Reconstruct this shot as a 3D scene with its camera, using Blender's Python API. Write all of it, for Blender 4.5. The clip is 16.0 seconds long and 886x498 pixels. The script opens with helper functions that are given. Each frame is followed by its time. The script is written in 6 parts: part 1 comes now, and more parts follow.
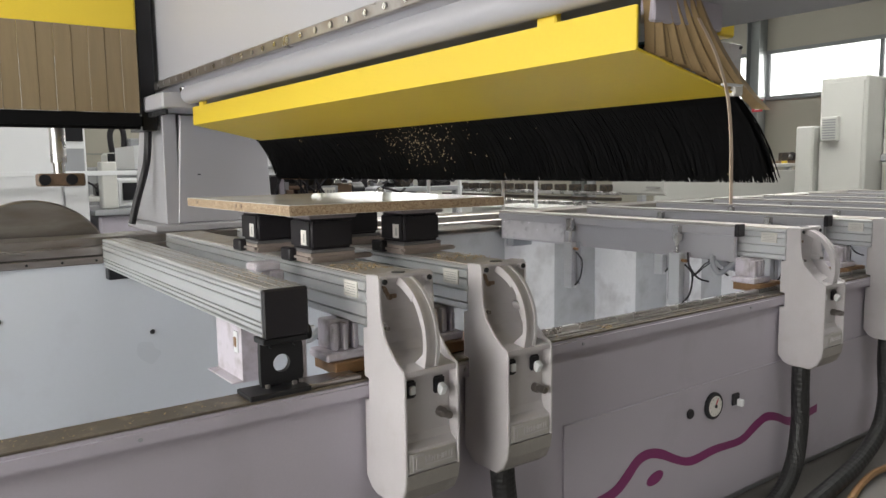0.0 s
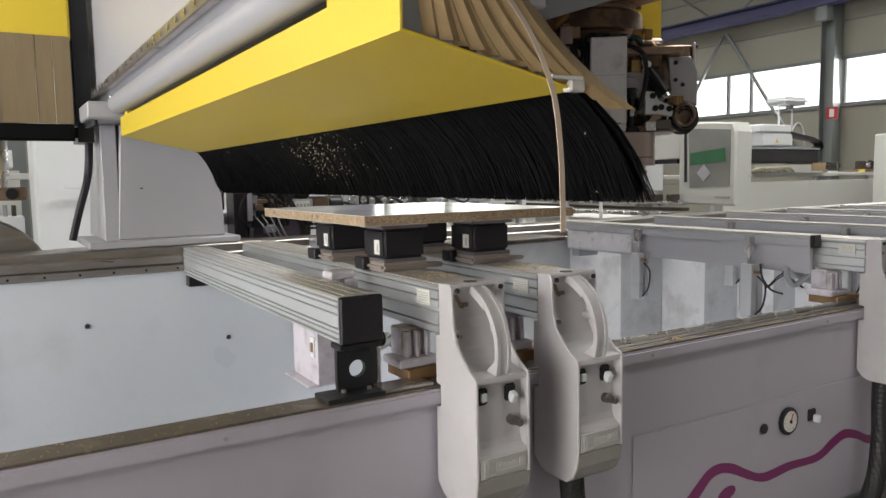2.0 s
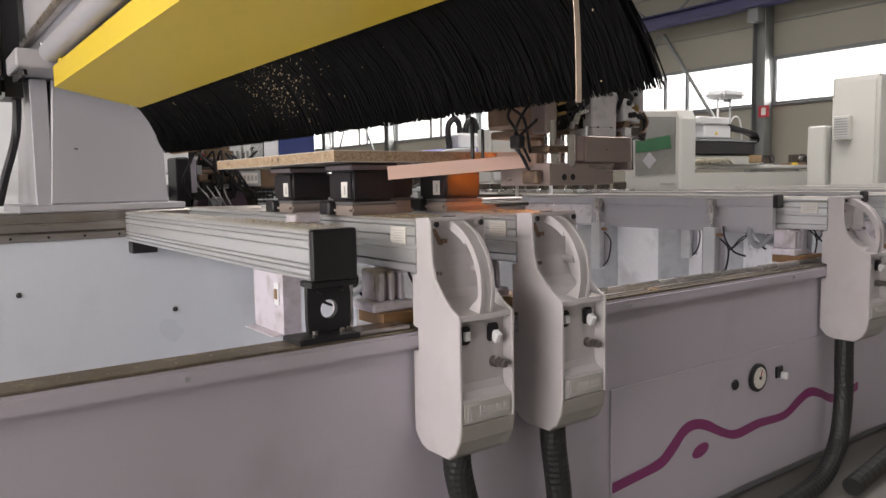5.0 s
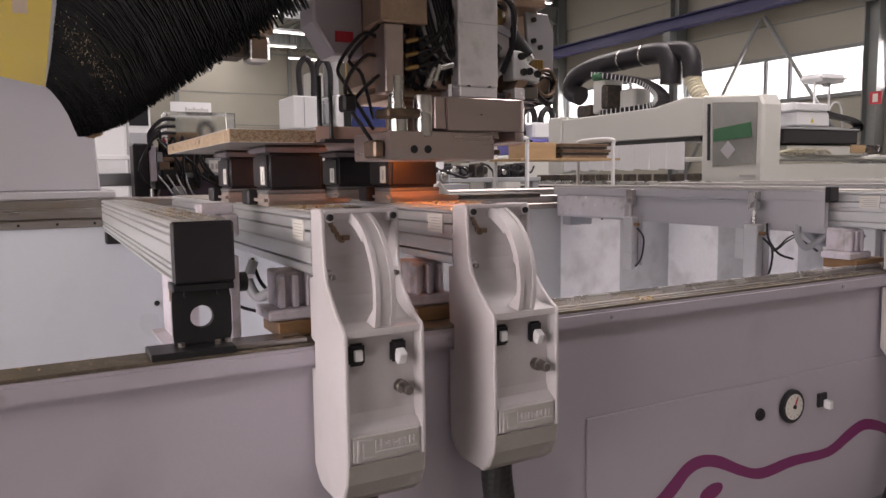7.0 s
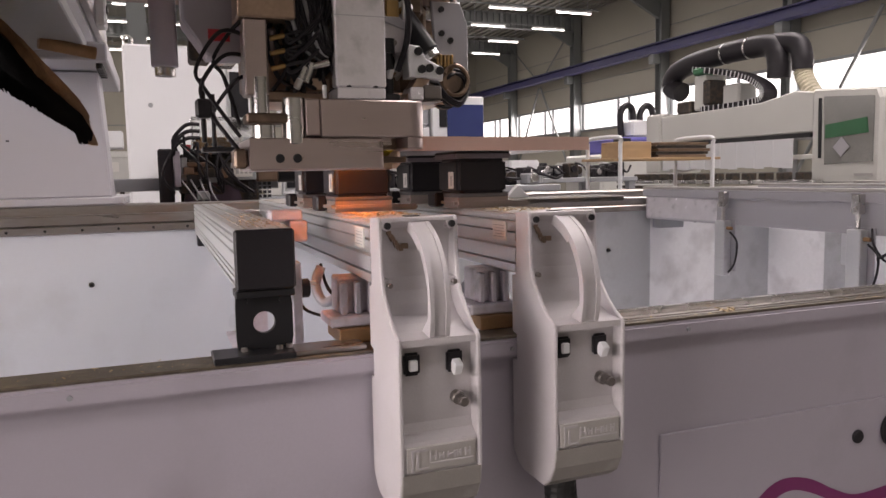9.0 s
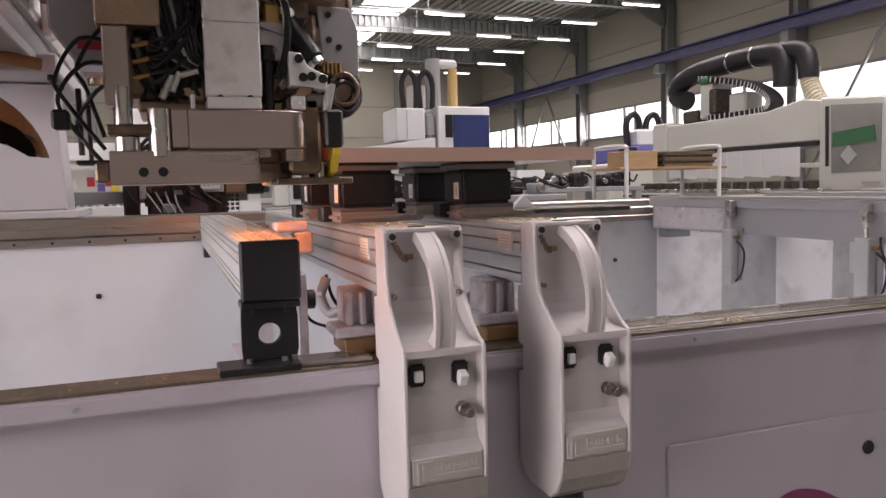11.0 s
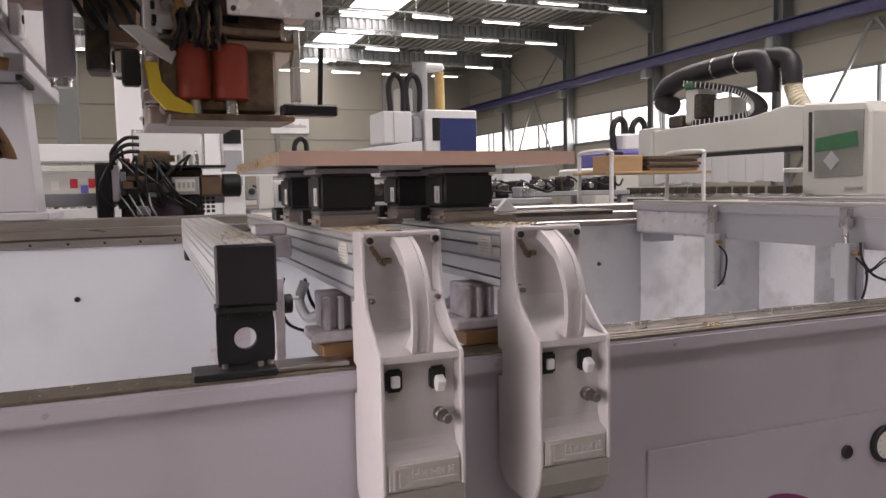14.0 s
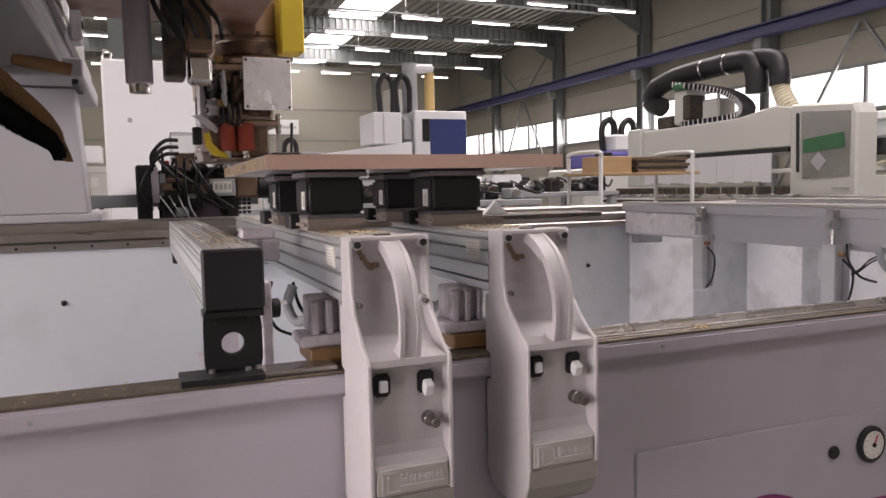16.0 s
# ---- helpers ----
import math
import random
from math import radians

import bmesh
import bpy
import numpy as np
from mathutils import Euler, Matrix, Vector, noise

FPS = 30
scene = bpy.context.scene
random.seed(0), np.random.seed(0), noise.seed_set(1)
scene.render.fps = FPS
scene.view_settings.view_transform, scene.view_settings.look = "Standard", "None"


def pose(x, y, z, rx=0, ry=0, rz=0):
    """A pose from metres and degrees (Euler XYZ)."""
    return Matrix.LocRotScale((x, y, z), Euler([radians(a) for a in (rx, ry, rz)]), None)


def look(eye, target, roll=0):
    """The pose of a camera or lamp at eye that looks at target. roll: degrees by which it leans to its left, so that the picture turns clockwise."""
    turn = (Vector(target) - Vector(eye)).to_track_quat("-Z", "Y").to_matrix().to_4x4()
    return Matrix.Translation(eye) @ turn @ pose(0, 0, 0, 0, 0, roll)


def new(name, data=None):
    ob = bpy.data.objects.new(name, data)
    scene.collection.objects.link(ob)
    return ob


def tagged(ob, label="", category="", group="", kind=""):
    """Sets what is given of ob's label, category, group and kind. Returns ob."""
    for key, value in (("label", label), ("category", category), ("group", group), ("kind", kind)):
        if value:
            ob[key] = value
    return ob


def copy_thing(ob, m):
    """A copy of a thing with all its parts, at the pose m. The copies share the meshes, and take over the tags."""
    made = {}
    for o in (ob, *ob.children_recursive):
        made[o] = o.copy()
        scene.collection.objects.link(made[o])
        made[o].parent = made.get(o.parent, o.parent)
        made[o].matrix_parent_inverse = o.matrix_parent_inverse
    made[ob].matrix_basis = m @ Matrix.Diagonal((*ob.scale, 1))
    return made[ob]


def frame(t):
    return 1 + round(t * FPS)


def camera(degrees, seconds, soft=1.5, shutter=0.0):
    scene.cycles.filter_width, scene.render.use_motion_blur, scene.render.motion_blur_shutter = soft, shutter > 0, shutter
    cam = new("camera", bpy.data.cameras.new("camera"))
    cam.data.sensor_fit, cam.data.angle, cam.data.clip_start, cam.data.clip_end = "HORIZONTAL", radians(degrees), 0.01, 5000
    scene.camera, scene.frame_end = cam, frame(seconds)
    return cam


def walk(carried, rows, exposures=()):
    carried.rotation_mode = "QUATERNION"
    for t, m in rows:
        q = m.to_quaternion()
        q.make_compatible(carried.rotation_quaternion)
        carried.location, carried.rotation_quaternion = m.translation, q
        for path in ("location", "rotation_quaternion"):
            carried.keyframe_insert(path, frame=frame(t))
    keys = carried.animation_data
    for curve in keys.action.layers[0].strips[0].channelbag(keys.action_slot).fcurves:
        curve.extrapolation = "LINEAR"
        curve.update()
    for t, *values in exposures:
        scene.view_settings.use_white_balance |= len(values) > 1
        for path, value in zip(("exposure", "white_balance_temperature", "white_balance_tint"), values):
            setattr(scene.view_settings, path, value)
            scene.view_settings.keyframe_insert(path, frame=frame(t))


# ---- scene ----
cam = camera(61.9, 16.0)
PATH = [
    (0, (0.129, 0.123, 1.157), (1.299, 1.73, 0.938), -0.8),
    (0.5, (0.102, 0.123, 1.166), (1.229, 1.761, 0.95), -0.7),
    (1, (0.099, 0.115, 1.166), (1.152, 1.803, 0.963), -1.0),
    (1.5, (0.094, 0.107, 1.163), (1.143, 1.799, 0.969), -1.0),
    (2, (0.088, 0.109, 1.161), (1.123, 1.809, 0.971), -1.0),
    (2.5, (0.09, 0.112, 1.161), (1.121, 1.815, 0.971), -1.0),
    (3, (0.096, 0.118, 1.159), (1.132, 1.818, 0.972), -1.0),
    (3.5, (0.099, 0.124, 1.149), (1.141, 1.821, 0.964), -1.0),
    (4, (0.091, 0.158, 1.075), (1.132, 1.856, 0.895), -1.0),
    (4.5, (0.076, 0.216, 1.007), (1.18, 1.874, 0.831), -1.1),
    (5, (0.066, 0.239, 0.991), (1.237, 1.851, 0.81), -1.0),
    (5.2, (0.068, 0.241, 0.995), (1.251, 1.843, 0.807), -1.1),
    (7.3, (0.606, 0.294, 0.97), (1.445, 2.098, 0.769), -1.1),
    (7.5, (0.623, 0.286, 0.97), (1.386, 2.123, 0.767), -1.3),
    (8, (0.628, 0.285, 0.972), (1.351, 2.138, 0.765), -1.2),
    (8.5, (0.627, 0.284, 0.982), (1.347, 2.138, 0.777), -1.2),
    (9, (0.625, 0.281, 0.986), (1.335, 2.14, 0.789), -1.1),
    (11.5, (0.629, 0.282, 0.987), (1.323, 2.15, 0.82), -1.4),
    (12, (0.63, 0.279, 0.985), (1.331, 2.145, 0.82), -1.3),
    (12.5, (0.634, 0.278, 0.983), (1.343, 2.141, 0.82), -1.4),
    (13, (0.637, 0.28, 0.982), (1.353, 2.141, 0.817), -1.2),
    (13.5, (0.643, 0.284, 0.984), (1.364, 2.142, 0.82), -1.1),
    (14, (0.648, 0.285, 0.988), (1.374, 2.141, 0.826), -1.1),
    (14.5, (0.65, 0.288, 0.986), (1.383, 2.142, 0.823), -1.2),
    (15, (0.652, 0.291, 0.984), (1.39, 2.142, 0.819), -1.2),
    (15.5, (0.654, 0.287, 0.988), (1.397, 2.136, 0.825), -1.2),
    (16, (0.653, 0.284, 0.994), (1.403, 2.131, 0.833), -1.2),
]
TINTS = [(0, -0.54, 6720, 7), (3.5, -0.52, 6740, 8), (5.2, -0.60, 6950, 15), (7.3, -0.56, 7050, 22), (16, -0.54, 7050, 21)]
walk(cam, [(t, look(eye, target, roll)) for t, eye, target, roll in PATH], TINTS)

# ---- light and sky ----
world = bpy.data.worlds.new("world")
scene.world = world
world.use_nodes = True
wn = world.node_tree
sky = wn.nodes.new("ShaderNodeTexSky")
sky.sky_type = "NISHITA"
sky.sun_disc = False
sky.sun_elevation, sky.sun_rotation = radians(48), radians(70)
wn.links.new(sky.outputs[0], wn.nodes["Background"].inputs[0])
wn.nodes["Background"].inputs[1].default_value = 0.12
FLOOR = -0.16
HX0, HX1, HY0, HY1, HZ = -4.4, 15.4, -6.5, 34.0, 6.75


def window_light(name, m, w, h, power, colour=(1.0, 0.98, 0.97)):
    d = bpy.data.lights.new(name, "AREA")
    d.shape, d.size, d.size_y, d.energy, d.color = "RECTANGLE", w, h, power, colour
    o = new(name, d)
    o.matrix_world = m
    return o


window_light("window_light", look((15.25, 17.5, 3.03), (0, 17.5, 1.2)), 27, 0.9, 760)
window_light("window_light_left", look((-4.25, 17.5, 3.03), (0, 17.5, 0.8)), 27, 0.9, 220)
# Lamp of an unseen gate, added for the light from the left.
window_light("added_gate_light", look((-4.2, 0.5, 1.6), (0.4, 1.0, 0.95)), 4.6, 3.0, 480)
window_light("skylight_light", look((7.5, 17, 6.62), (7.5, 17, 0)), 1.4, 31, 1300)
# Added lamps without a seen source: left side, over the bed, before it.
window_light("added_light_left", look((-1.6, 17, 6.62), (-1.6, 17, 0)), 1.4, 31, 620)
window_light("added_light_bed", look((4.6, 2.4, 6.6), (4.6, 2.4, 0)), 4.4, 1.5, 400)
window_light("added_light_front", look((2.6, -2.6, 6.6), (2.6, -2.6, 0)), 4.4, 1.6, 90)
scene.view_settings.exposure = 0.0


# ---- materials ----
def M(name, col, rough=0.5, metal=0.0, var=0.12, scale=5.0, fine=90.0, bump=0.04, dirt=None, emit=None, stretch=None, trans=0.0, speck=None, spec=0.5):
    m = bpy.data.materials.new(name)
    m.use_nodes = True
    nt = m.node_tree
    b = nt.nodes["Principled BSDF"]
    b.inputs["Metallic"].default_value = metal
    b.inputs["Specular IOR Level"].default_value = spec
    if emit:
        b.inputs["Base Color"].default_value = (*col, 1)
        b.inputs["Emission Color"].default_value = (*emit[0], 1)
        b.inputs["Emission Strength"].default_value = emit[1]
        return m
    tc = nt.nodes.new("ShaderNodeTexCoord")
    mp = nt.nodes.new("ShaderNodeMapping")
    if stretch:
        mp.inputs["Scale"].default_value = stretch
    nt.links.new(tc.outputs["Object"], mp.inputs["Vector"])

    def noise_tex(s, detail=4.0):
        n = nt.nodes.new("ShaderNodeTexNoise")
        n.inputs["Scale"].default_value, n.inputs["Detail"].default_value = s, detail
        nt.links.new(mp.outputs["Vector"], n.inputs["Vector"])
        return n

    def mix(fac, a, c):
        x = nt.nodes.new("ShaderNodeMix")
        x.data_type = "RGBA"
        nt.links.new(fac, x.inputs[0])
        for sock, v in ((x.inputs[6], a), (x.inputs[7], c)):
            if isinstance(v, tuple):
                sock.default_value = (*v, 1)
            else:
                nt.links.new(v, sock)
        return x.outputs[2]

    def ramp(sock, lo, hi):
        r = nt.nodes.new("ShaderNodeMapRange")
        r.inputs["From Min"].default_value, r.inputs["From Max"].default_value = lo, hi
        nt.links.new(sock, r.inputs["Value"])
        return r.outputs["Result"]

    n1, n2 = noise_tex(scale), noise_tex(fine, 3.0)
    dark = tuple(c * (1 - var) for c in col)
    lite = tuple(min(1, c * (1 + var * 0.6)) for c in col)
    out = mix(ramp(n1.outputs["Fac"], 0.3, 0.7), dark, lite)
    out = mix(ramp(n2.outputs["Fac"], 0.2, 0.9), out, tuple(c * (1 - var * 0.8) for c in col))
    if speck:
        v = nt.nodes.new("ShaderNodeTexVoronoi")
        v.inputs["Scale"].default_value = speck[1]
        nt.links.new(mp.outputs["Vector"], v.inputs["Vector"])
        sp = nt.nodes.new("ShaderNodeSeparateColor")
        nt.links.new(v.outputs["Color"], sp.inputs[0])
        out = mix(ramp(sp.outputs[0], 0.35, 1.0), out, speck[0])
    if dirt:
        n3 = noise_tex(dirt[2], 7.0)
        out = mix(ramp(n3.outputs["Fac"], 1.0 - dirt[1] - 0.15, 1.0 - dirt[1] + 0.18), out, dirt[0])
    nt.links.new(out, b.inputs["Base Color"])
    r = nt.nodes.new("ShaderNodeMapRange")
    r.inputs["To Min"].default_value, r.inputs["To Max"].default_value = max(0.03, rough - 0.09), min(1, rough + 0.09)
    nt.links.new(n1.outputs["Fac"], r.inputs["Value"])
    nt.links.new(r.outputs["Result"], b.inputs["Roughness"])
    if bump:
        bp = nt.nodes.new("ShaderNodeBump")
        bp.inputs["Strength"].default_value, bp.inputs["Distance"].default_value = bump, 0.004
        nt.links.new(n2.outputs["Fac"], bp.inputs["Height"])
        nt.links.new(bp.outputs["Normal"], b.inputs["Normal"])
    if trans:
        b.inputs["Transmission Weight"].default_value = trans
        b.inputs["IOR"].default_value = 1.2
    return m


LILAC = M("lilac_paint", (0.44, 0.41, 0.47), 0.38, var=0.06, scale=1.6, fine=160, bump=0.02, dirt=((0.32, 0.295, 0.325), 0.28, 3.0))
LILAC_DIRTY = M("lilac_paint_worn", (0.60, 0.56, 0.62), 0.42, var=0.1, scale=6, fine=120, bump=0.04, dirt=((0.30, 0.27, 0.27), 0.36, 22.0))
SHEET = M("bed_sheet", (0.62, 0.65, 0.70), 0.30, var=0.05, scale=1.2, fine=60, bump=0.012, dirt=((0.50, 0.51, 0.54), 0.3, 4.0))
# Light between the beams and shade beneath them, put into two sheet colours.
SHEET_LIT = M("lit_scuffed_sheet", (0.86, 0.86, 0.87), 0.3, 0.1, var=0.1, scale=2.2, fine=60, bump=0.02, dirt=((0.45, 0.43, 0.43), 0.33, 6.0))
SHEET_SHADED = M("shaded_sheet", (0.50, 0.51, 0.52), 0.38, 0.25, var=0.1, scale=2.2, fine=60, bump=0.02, dirt=((0.30, 0.29, 0.29), 0.33, 6.0))
CAST = M("cast_grey", (0.52, 0.495, 0.51), 0.46, var=0.09, scale=9, fine=260, bump=0.10, dirt=((0.45, 0.42, 0.42), 0.30, 14.0))
TOPSTRIP = M("worn_grey_top", (0.46, 0.445, 0.43), 0.5, var=0.15, scale=4, fine=150, bump=0.05, stretch=(4, 0.4, 1), dirt=((0.33, 0.30, 0.27), 0.35, 9.0))
CAST_BASE = M("cast_worn_metal", (0.50, 0.48, 0.46), 0.38, 0.35, var=0.1, scale=12, fine=300, bump=0.08)
TOE = M("toe_metal", (0.34, 0.32, 0.30), 0.42, 0.2, var=0.15, scale=10, fine=260, bump=0.08, dirt=((0.46, 0.44, 0.44), 0.3, 14.0))
DARKSTEEL = M("dark_fitting_steel", (0.22, 0.20, 0.19), 0.32, 0.85, var=0.15, scale=20)
ALU = M("extruded_aluminium", (0.68, 0.69, 0.70), 0.34, 0.6, var=0.1, scale=5, fine=180, bump=0.02, stretch=(1, 0.08, 1), dirt=((0.36, 0.35, 0.34), 0.28, 14.0))
ALU_DUSTY = M("dusty_aluminium", (0.50, 0.48, 0.46), 0.55, 0.35, var=0.15, scale=10, fine=260, bump=0.08, dirt=((0.40, 0.34, 0.28), 0.42, 30.0))
STEEL = M("ground_steel", (0.60, 0.59, 0.58), 0.27, 0.95, var=0.08, scale=7, fine=200, bump=0.02)
MACHINED = M("machined_grey_steel", (0.47, 0.39, 0.375), 0.30, 0.8, var=0.08, scale=4, fine=240, bump=0.02, stretch=(1, 1, 8))
# Pale, low-metal base colour stands in for reflected light.
PLATE = M("milled_aluminium", (0.88, 0.86, 0.90), 0.24, 0.35, var=0.12, scale=18, fine=180, bump=0.02, dirt=((0.45, 0.44, 0.46), 0.3, 30.0))
RAIL = M("oily_rail_steel", (0.40, 0.375, 0.36), 0.30, 0.85, var=0.2, scale=8, fine=120, bump=0.04, stretch=(0.25, 1, 1), dirt=((0.24, 0.20, 0.17), 0.40, 12.0))
STRIP = M("dusty_brown_strip", (0.15, 0.125, 0.10), 0.42, 0.45, var=0.25, scale=14, fine=220, bump=0.08, dirt=((0.26, 0.22, 0.16), 0.34, 30.0))
BLACK = M("black_plastic", (0.022, 0.020, 0.024), 0.42, var=0.2, scale=12, fine=260, bump=0.05, spec=0.3)
BLACKMET = M("black_painted_steel", (0.017, 0.017, 0.02), 0.36, var=0.25, scale=8, fine=160, bump=0.03, spec=0.35)
RUBBER = M("black_rubber", (0.016, 0.016, 0.017), 0.5, var=0.3, scale=20, fine=120, bump=0.1)
BRISTLE = M("black_bristle", (0.004, 0.004, 0.0045), 0.7, var=0.4, scale=60, fine=300, bump=0.0, spec=0.12)
# Brown bristles; the heater's orange glow is also put into their colour.
BRISTLE_TIP = M("brown_bristle_with_glow", (0.32, 0.19, 0.095), 0.6, var=0.4, scale=60, fine=300, bump=0.0)
YELLOW = M("yellow_paint", (0.74, 0.54, 0.045), 0.42, var=0.05, scale=2.5, fine=140, bump=0.015, dirt=((0.55, 0.39, 0.05), 0.2, 5.0))
CURTAIN = M("yellowed_plastic_curtain", (0.44, 0.315, 0.17), 0.35, var=0.16, scale=10, fine=60, bump=0.05, stretch=(6, 6, 0.5), trans=0.15)
DRUM = M("violet_grey_drum", (0.115, 0.085, 0.12), 0.4, 0.2, var=0.2, scale=6)
UNIT_CURTAIN = M("brown_plastic_curtain", (0.25, 0.185, 0.105), 0.4, var=0.14, scale=8, fine=60, bump=0.04, stretch=(6, 6, 0.5))
GANTRY = M("pale_grey_paint", (0.41, 0.405, 0.435), 0.36, var=0.04, scale=1.5, fine=150, bump=0.015, dirt=((0.45, 0.44, 0.46), 0.22, 4.0))
WHITE = M("white_paint", (0.74, 0.75, 0.77), 0.4, var=0.04, scale=2, fine=120, bump=0.015)
CREAM = M("cream_paint", (0.60, 0.60, 0.57), 0.42, var=0.05, scale=1.5, fine=120, bump=0.015)
GREY = M("grey_paint", (0.33, 0.34, 0.36), 0.45, var=0.08, scale=3, fine=120, bump=0.02)
DARK = M("dark_grime", (0.055, 0.047, 0.042), 0.5, 0.3, var=0.35, scale=25, fine=140, bump=0.12, dirt=((0.11, 0.075, 0.045), 0.4, 25.0))
BRASS = M("worn_brass", (0.46, 0.30, 0.13), 0.33, 0.9, var=0.2, scale=20)
BROWN = M("grimy_brown_steel", (0.27, 0.185, 0.13), 0.38, 0.5, var=0.3, scale=15, fine=160, bump=0.06)
# Lighter, browner copies of DARK and BROWN; colour makes up for weak light.
GRIME = M("oily_grime", (0.17, 0.12, 0.09), 0.38, 0.45, var=0.4, scale=25, fine=140, bump=0.12, dirt=((0.30, 0.20, 0.13), 0.4, 25.0))
COPPERY = M("browned_steel", (0.46, 0.33, 0.25), 0.32, 0.65, var=0.3, scale=15, fine=160, bump=0.05)
RUST = M("rusty_brown_plate", (0.34, 0.25, 0.22), 0.5, 0.2, var=0.2, scale=6, fine=120, bump=0.06, dirt=((0.22, 0.105, 0.05), 0.42, 9.0))
BRONZE = M("bronze_wear_block", (0.30, 0.17, 0.08), 0.5, 0.3, var=0.25, scale=18, fine=150, bump=0.08)
PURPLE = M("purple_stripe", (0.21, 0.028, 0.13), 0.4, var=0.06)
CHIP = M("chipboard", (0.50, 0.38, 0.26), 0.8, var=0.3, scale=60, fine=260, bump=0.25, speck=((0.24, 0.15, 0.09), 330.0))
LAMINATE = M("white_laminate", (0.68, 0.66, 0.63), 0.16, var=0.03, scale=3, fine=100, bump=0.004)
BAND = M("pink_edge_band", (0.66, 0.45, 0.38), 0.42, var=0.04, scale=6, fine=150, bump=0.01)
BAND_IN = M("beige_band_back", (0.62, 0.50, 0.40), 0.5, var=0.05, scale=6, fine=150, bump=0.01)
SEAL = M("grey_rubber_seal", (0.14, 0.135, 0.14), 0.6, var=0.1)
HEADPLATE = M("grey_head_plate", (0.22, 0.19, 0.21), 0.5, var=0.1, scale=12)
PODBASE = M("beige_pod_base", (0.30, 0.25, 0.225), 0.55, var=0.12, scale=15, fine=200, bump=0.05)
PAPER = M("paper_label", (0.72, 0.70, 0.66), 0.6, var=0.05, scale=30)
INK = M("grey_print", (0.42, 0.41, 0.40), 0.6)
CHIPS = M("wood_chips", (0.55, 0.43, 0.27), 0.8, var=0.35, scale=70)
RED = M("red_rubber_roller", (0.32, 0.045, 0.025), 0.5, var=0.15, scale=20)
REDPLASTIC = M("red_plastic", (0.55, 0.03, 0.05), 0.4)
GREENP = M("green_curtain", (0.03, 0.15, 0.065), 0.5, var=0.2)
BLUEGL = M("blue_tinted_panel", (0.045, 0.06, 0.17), 0.16, var=0.12, scale=2)
BLUEP = M("violet_blue_paint", (0.12, 0.11, 0.38), 0.4)
CRANE = M("dark_blue_crane_paint", (0.035, 0.035, 0.12), 0.4, var=0.1)
WOOD = M("pale_wood", (0.46, 0.31, 0.17), 0.6, var=0.2, scale=4, fine=60, bump=0.05, stretch=(1, 8, 8))
TEAL = M("dark_teal_hose", (0.03, 0.085, 0.10), 0.45)
FOAM = M("yellow_hose", (0.58, 0.40, 0.16), 0.5, var=0.15)
CLEARHOSE = M("clear_hose", (0.60, 0.55, 0.42), 0.3, var=0.15, trans=0.2)
CONCRETE = M("concrete_floor", (0.165, 0.155, 0.147), 0.6, var=0.14, scale=0.9, fine=50, bump=0.05, dirt=((0.13, 0.12, 0.115), 0.35, 2.2))
WALL = M("beige_wall_panel", (0.33, 0.315, 0.265), 0.6, var=0.05, scale=0.6, fine=40, bump=0.01)
WALLDARK = M("grey_wall_joint", (0.22, 0.23, 0.22), 0.6)
DECK = M("galvanised_deck", (0.24, 0.235, 0.205), 0.55, 0.15, var=0.06, scale=0.8, fine=30, bump=0.01)
COLUMN = M("galvanised_column", (0.22, 0.235, 0.235), 0.5, 0.3, var=0.1, scale=1.2)
FRAME = M("window_frame_grey", (0.20, 0.21, 0.22), 0.45)
LAMP = M("lamp_tube", (1, 1, 1), emit=((1.0, 0.97, 0.92), 9.0))
SKYPANE = M("skylight_panel", (1, 1, 1), emit=((0.95, 0.98, 1.0), 4.5))
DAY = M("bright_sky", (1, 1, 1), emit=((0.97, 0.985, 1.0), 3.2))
HEAT = M("glowing_heater", (1, 0.4, 0.1), emit=((1.0, 0.24, 0.025), 280.0))
GLASS = M("clear_guard", (0.86, 0.87, 0.85), 0.06, var=0.03, trans=0.96, bump=0)


# ---- shapes ----
def box(bm, x0, x1, y0, y1, z0, z1, b=0.0, seg=1, m=None):
    r = bmesh.ops.create_cube(bm, size=1.0)
    vs = r["verts"]
    for v in vs:
        v.co = Vector((x0 + (v.co.x + 0.5) * (x1 - x0), y0 + (v.co.y + 0.5) * (y1 - y0), z0 + (v.co.z + 0.5) * (z1 - z0)))
    if m is not None:
        bmesh.ops.transform(bm, matrix=m, verts=vs)
    if b:
        es = list({e for v in vs for e in v.link_edges})
        bmesh.ops.bevel(bm, geom=es, offset=b, segments=seg, affect="EDGES", clamp_overlap=True)
    return bm


def cyl(bm, p0, p1, r, seg=16, r2=None, b=0.0):
    p0, p1 = Vector(p0), Vector(p1)
    d = p1 - p0
    q = d.to_track_quat("Z", "Y").to_matrix().to_4x4()
    m = Matrix.Translation((p0 + p1) / 2) @ q
    res = bmesh.ops.create_cone(bm, cap_ends=True, segments=seg, radius1=r, radius2=r if r2 is None else r2, depth=d.length, matrix=m)
    if b:
        es = [e for e in {e for v in res["verts"] for e in v.link_edges} if any(len(f.verts) > 4 for f in e.link_faces)]
        bmesh.ops.bevel(bm, geom=es, offset=b, segments=1, affect="EDGES")
    return bm


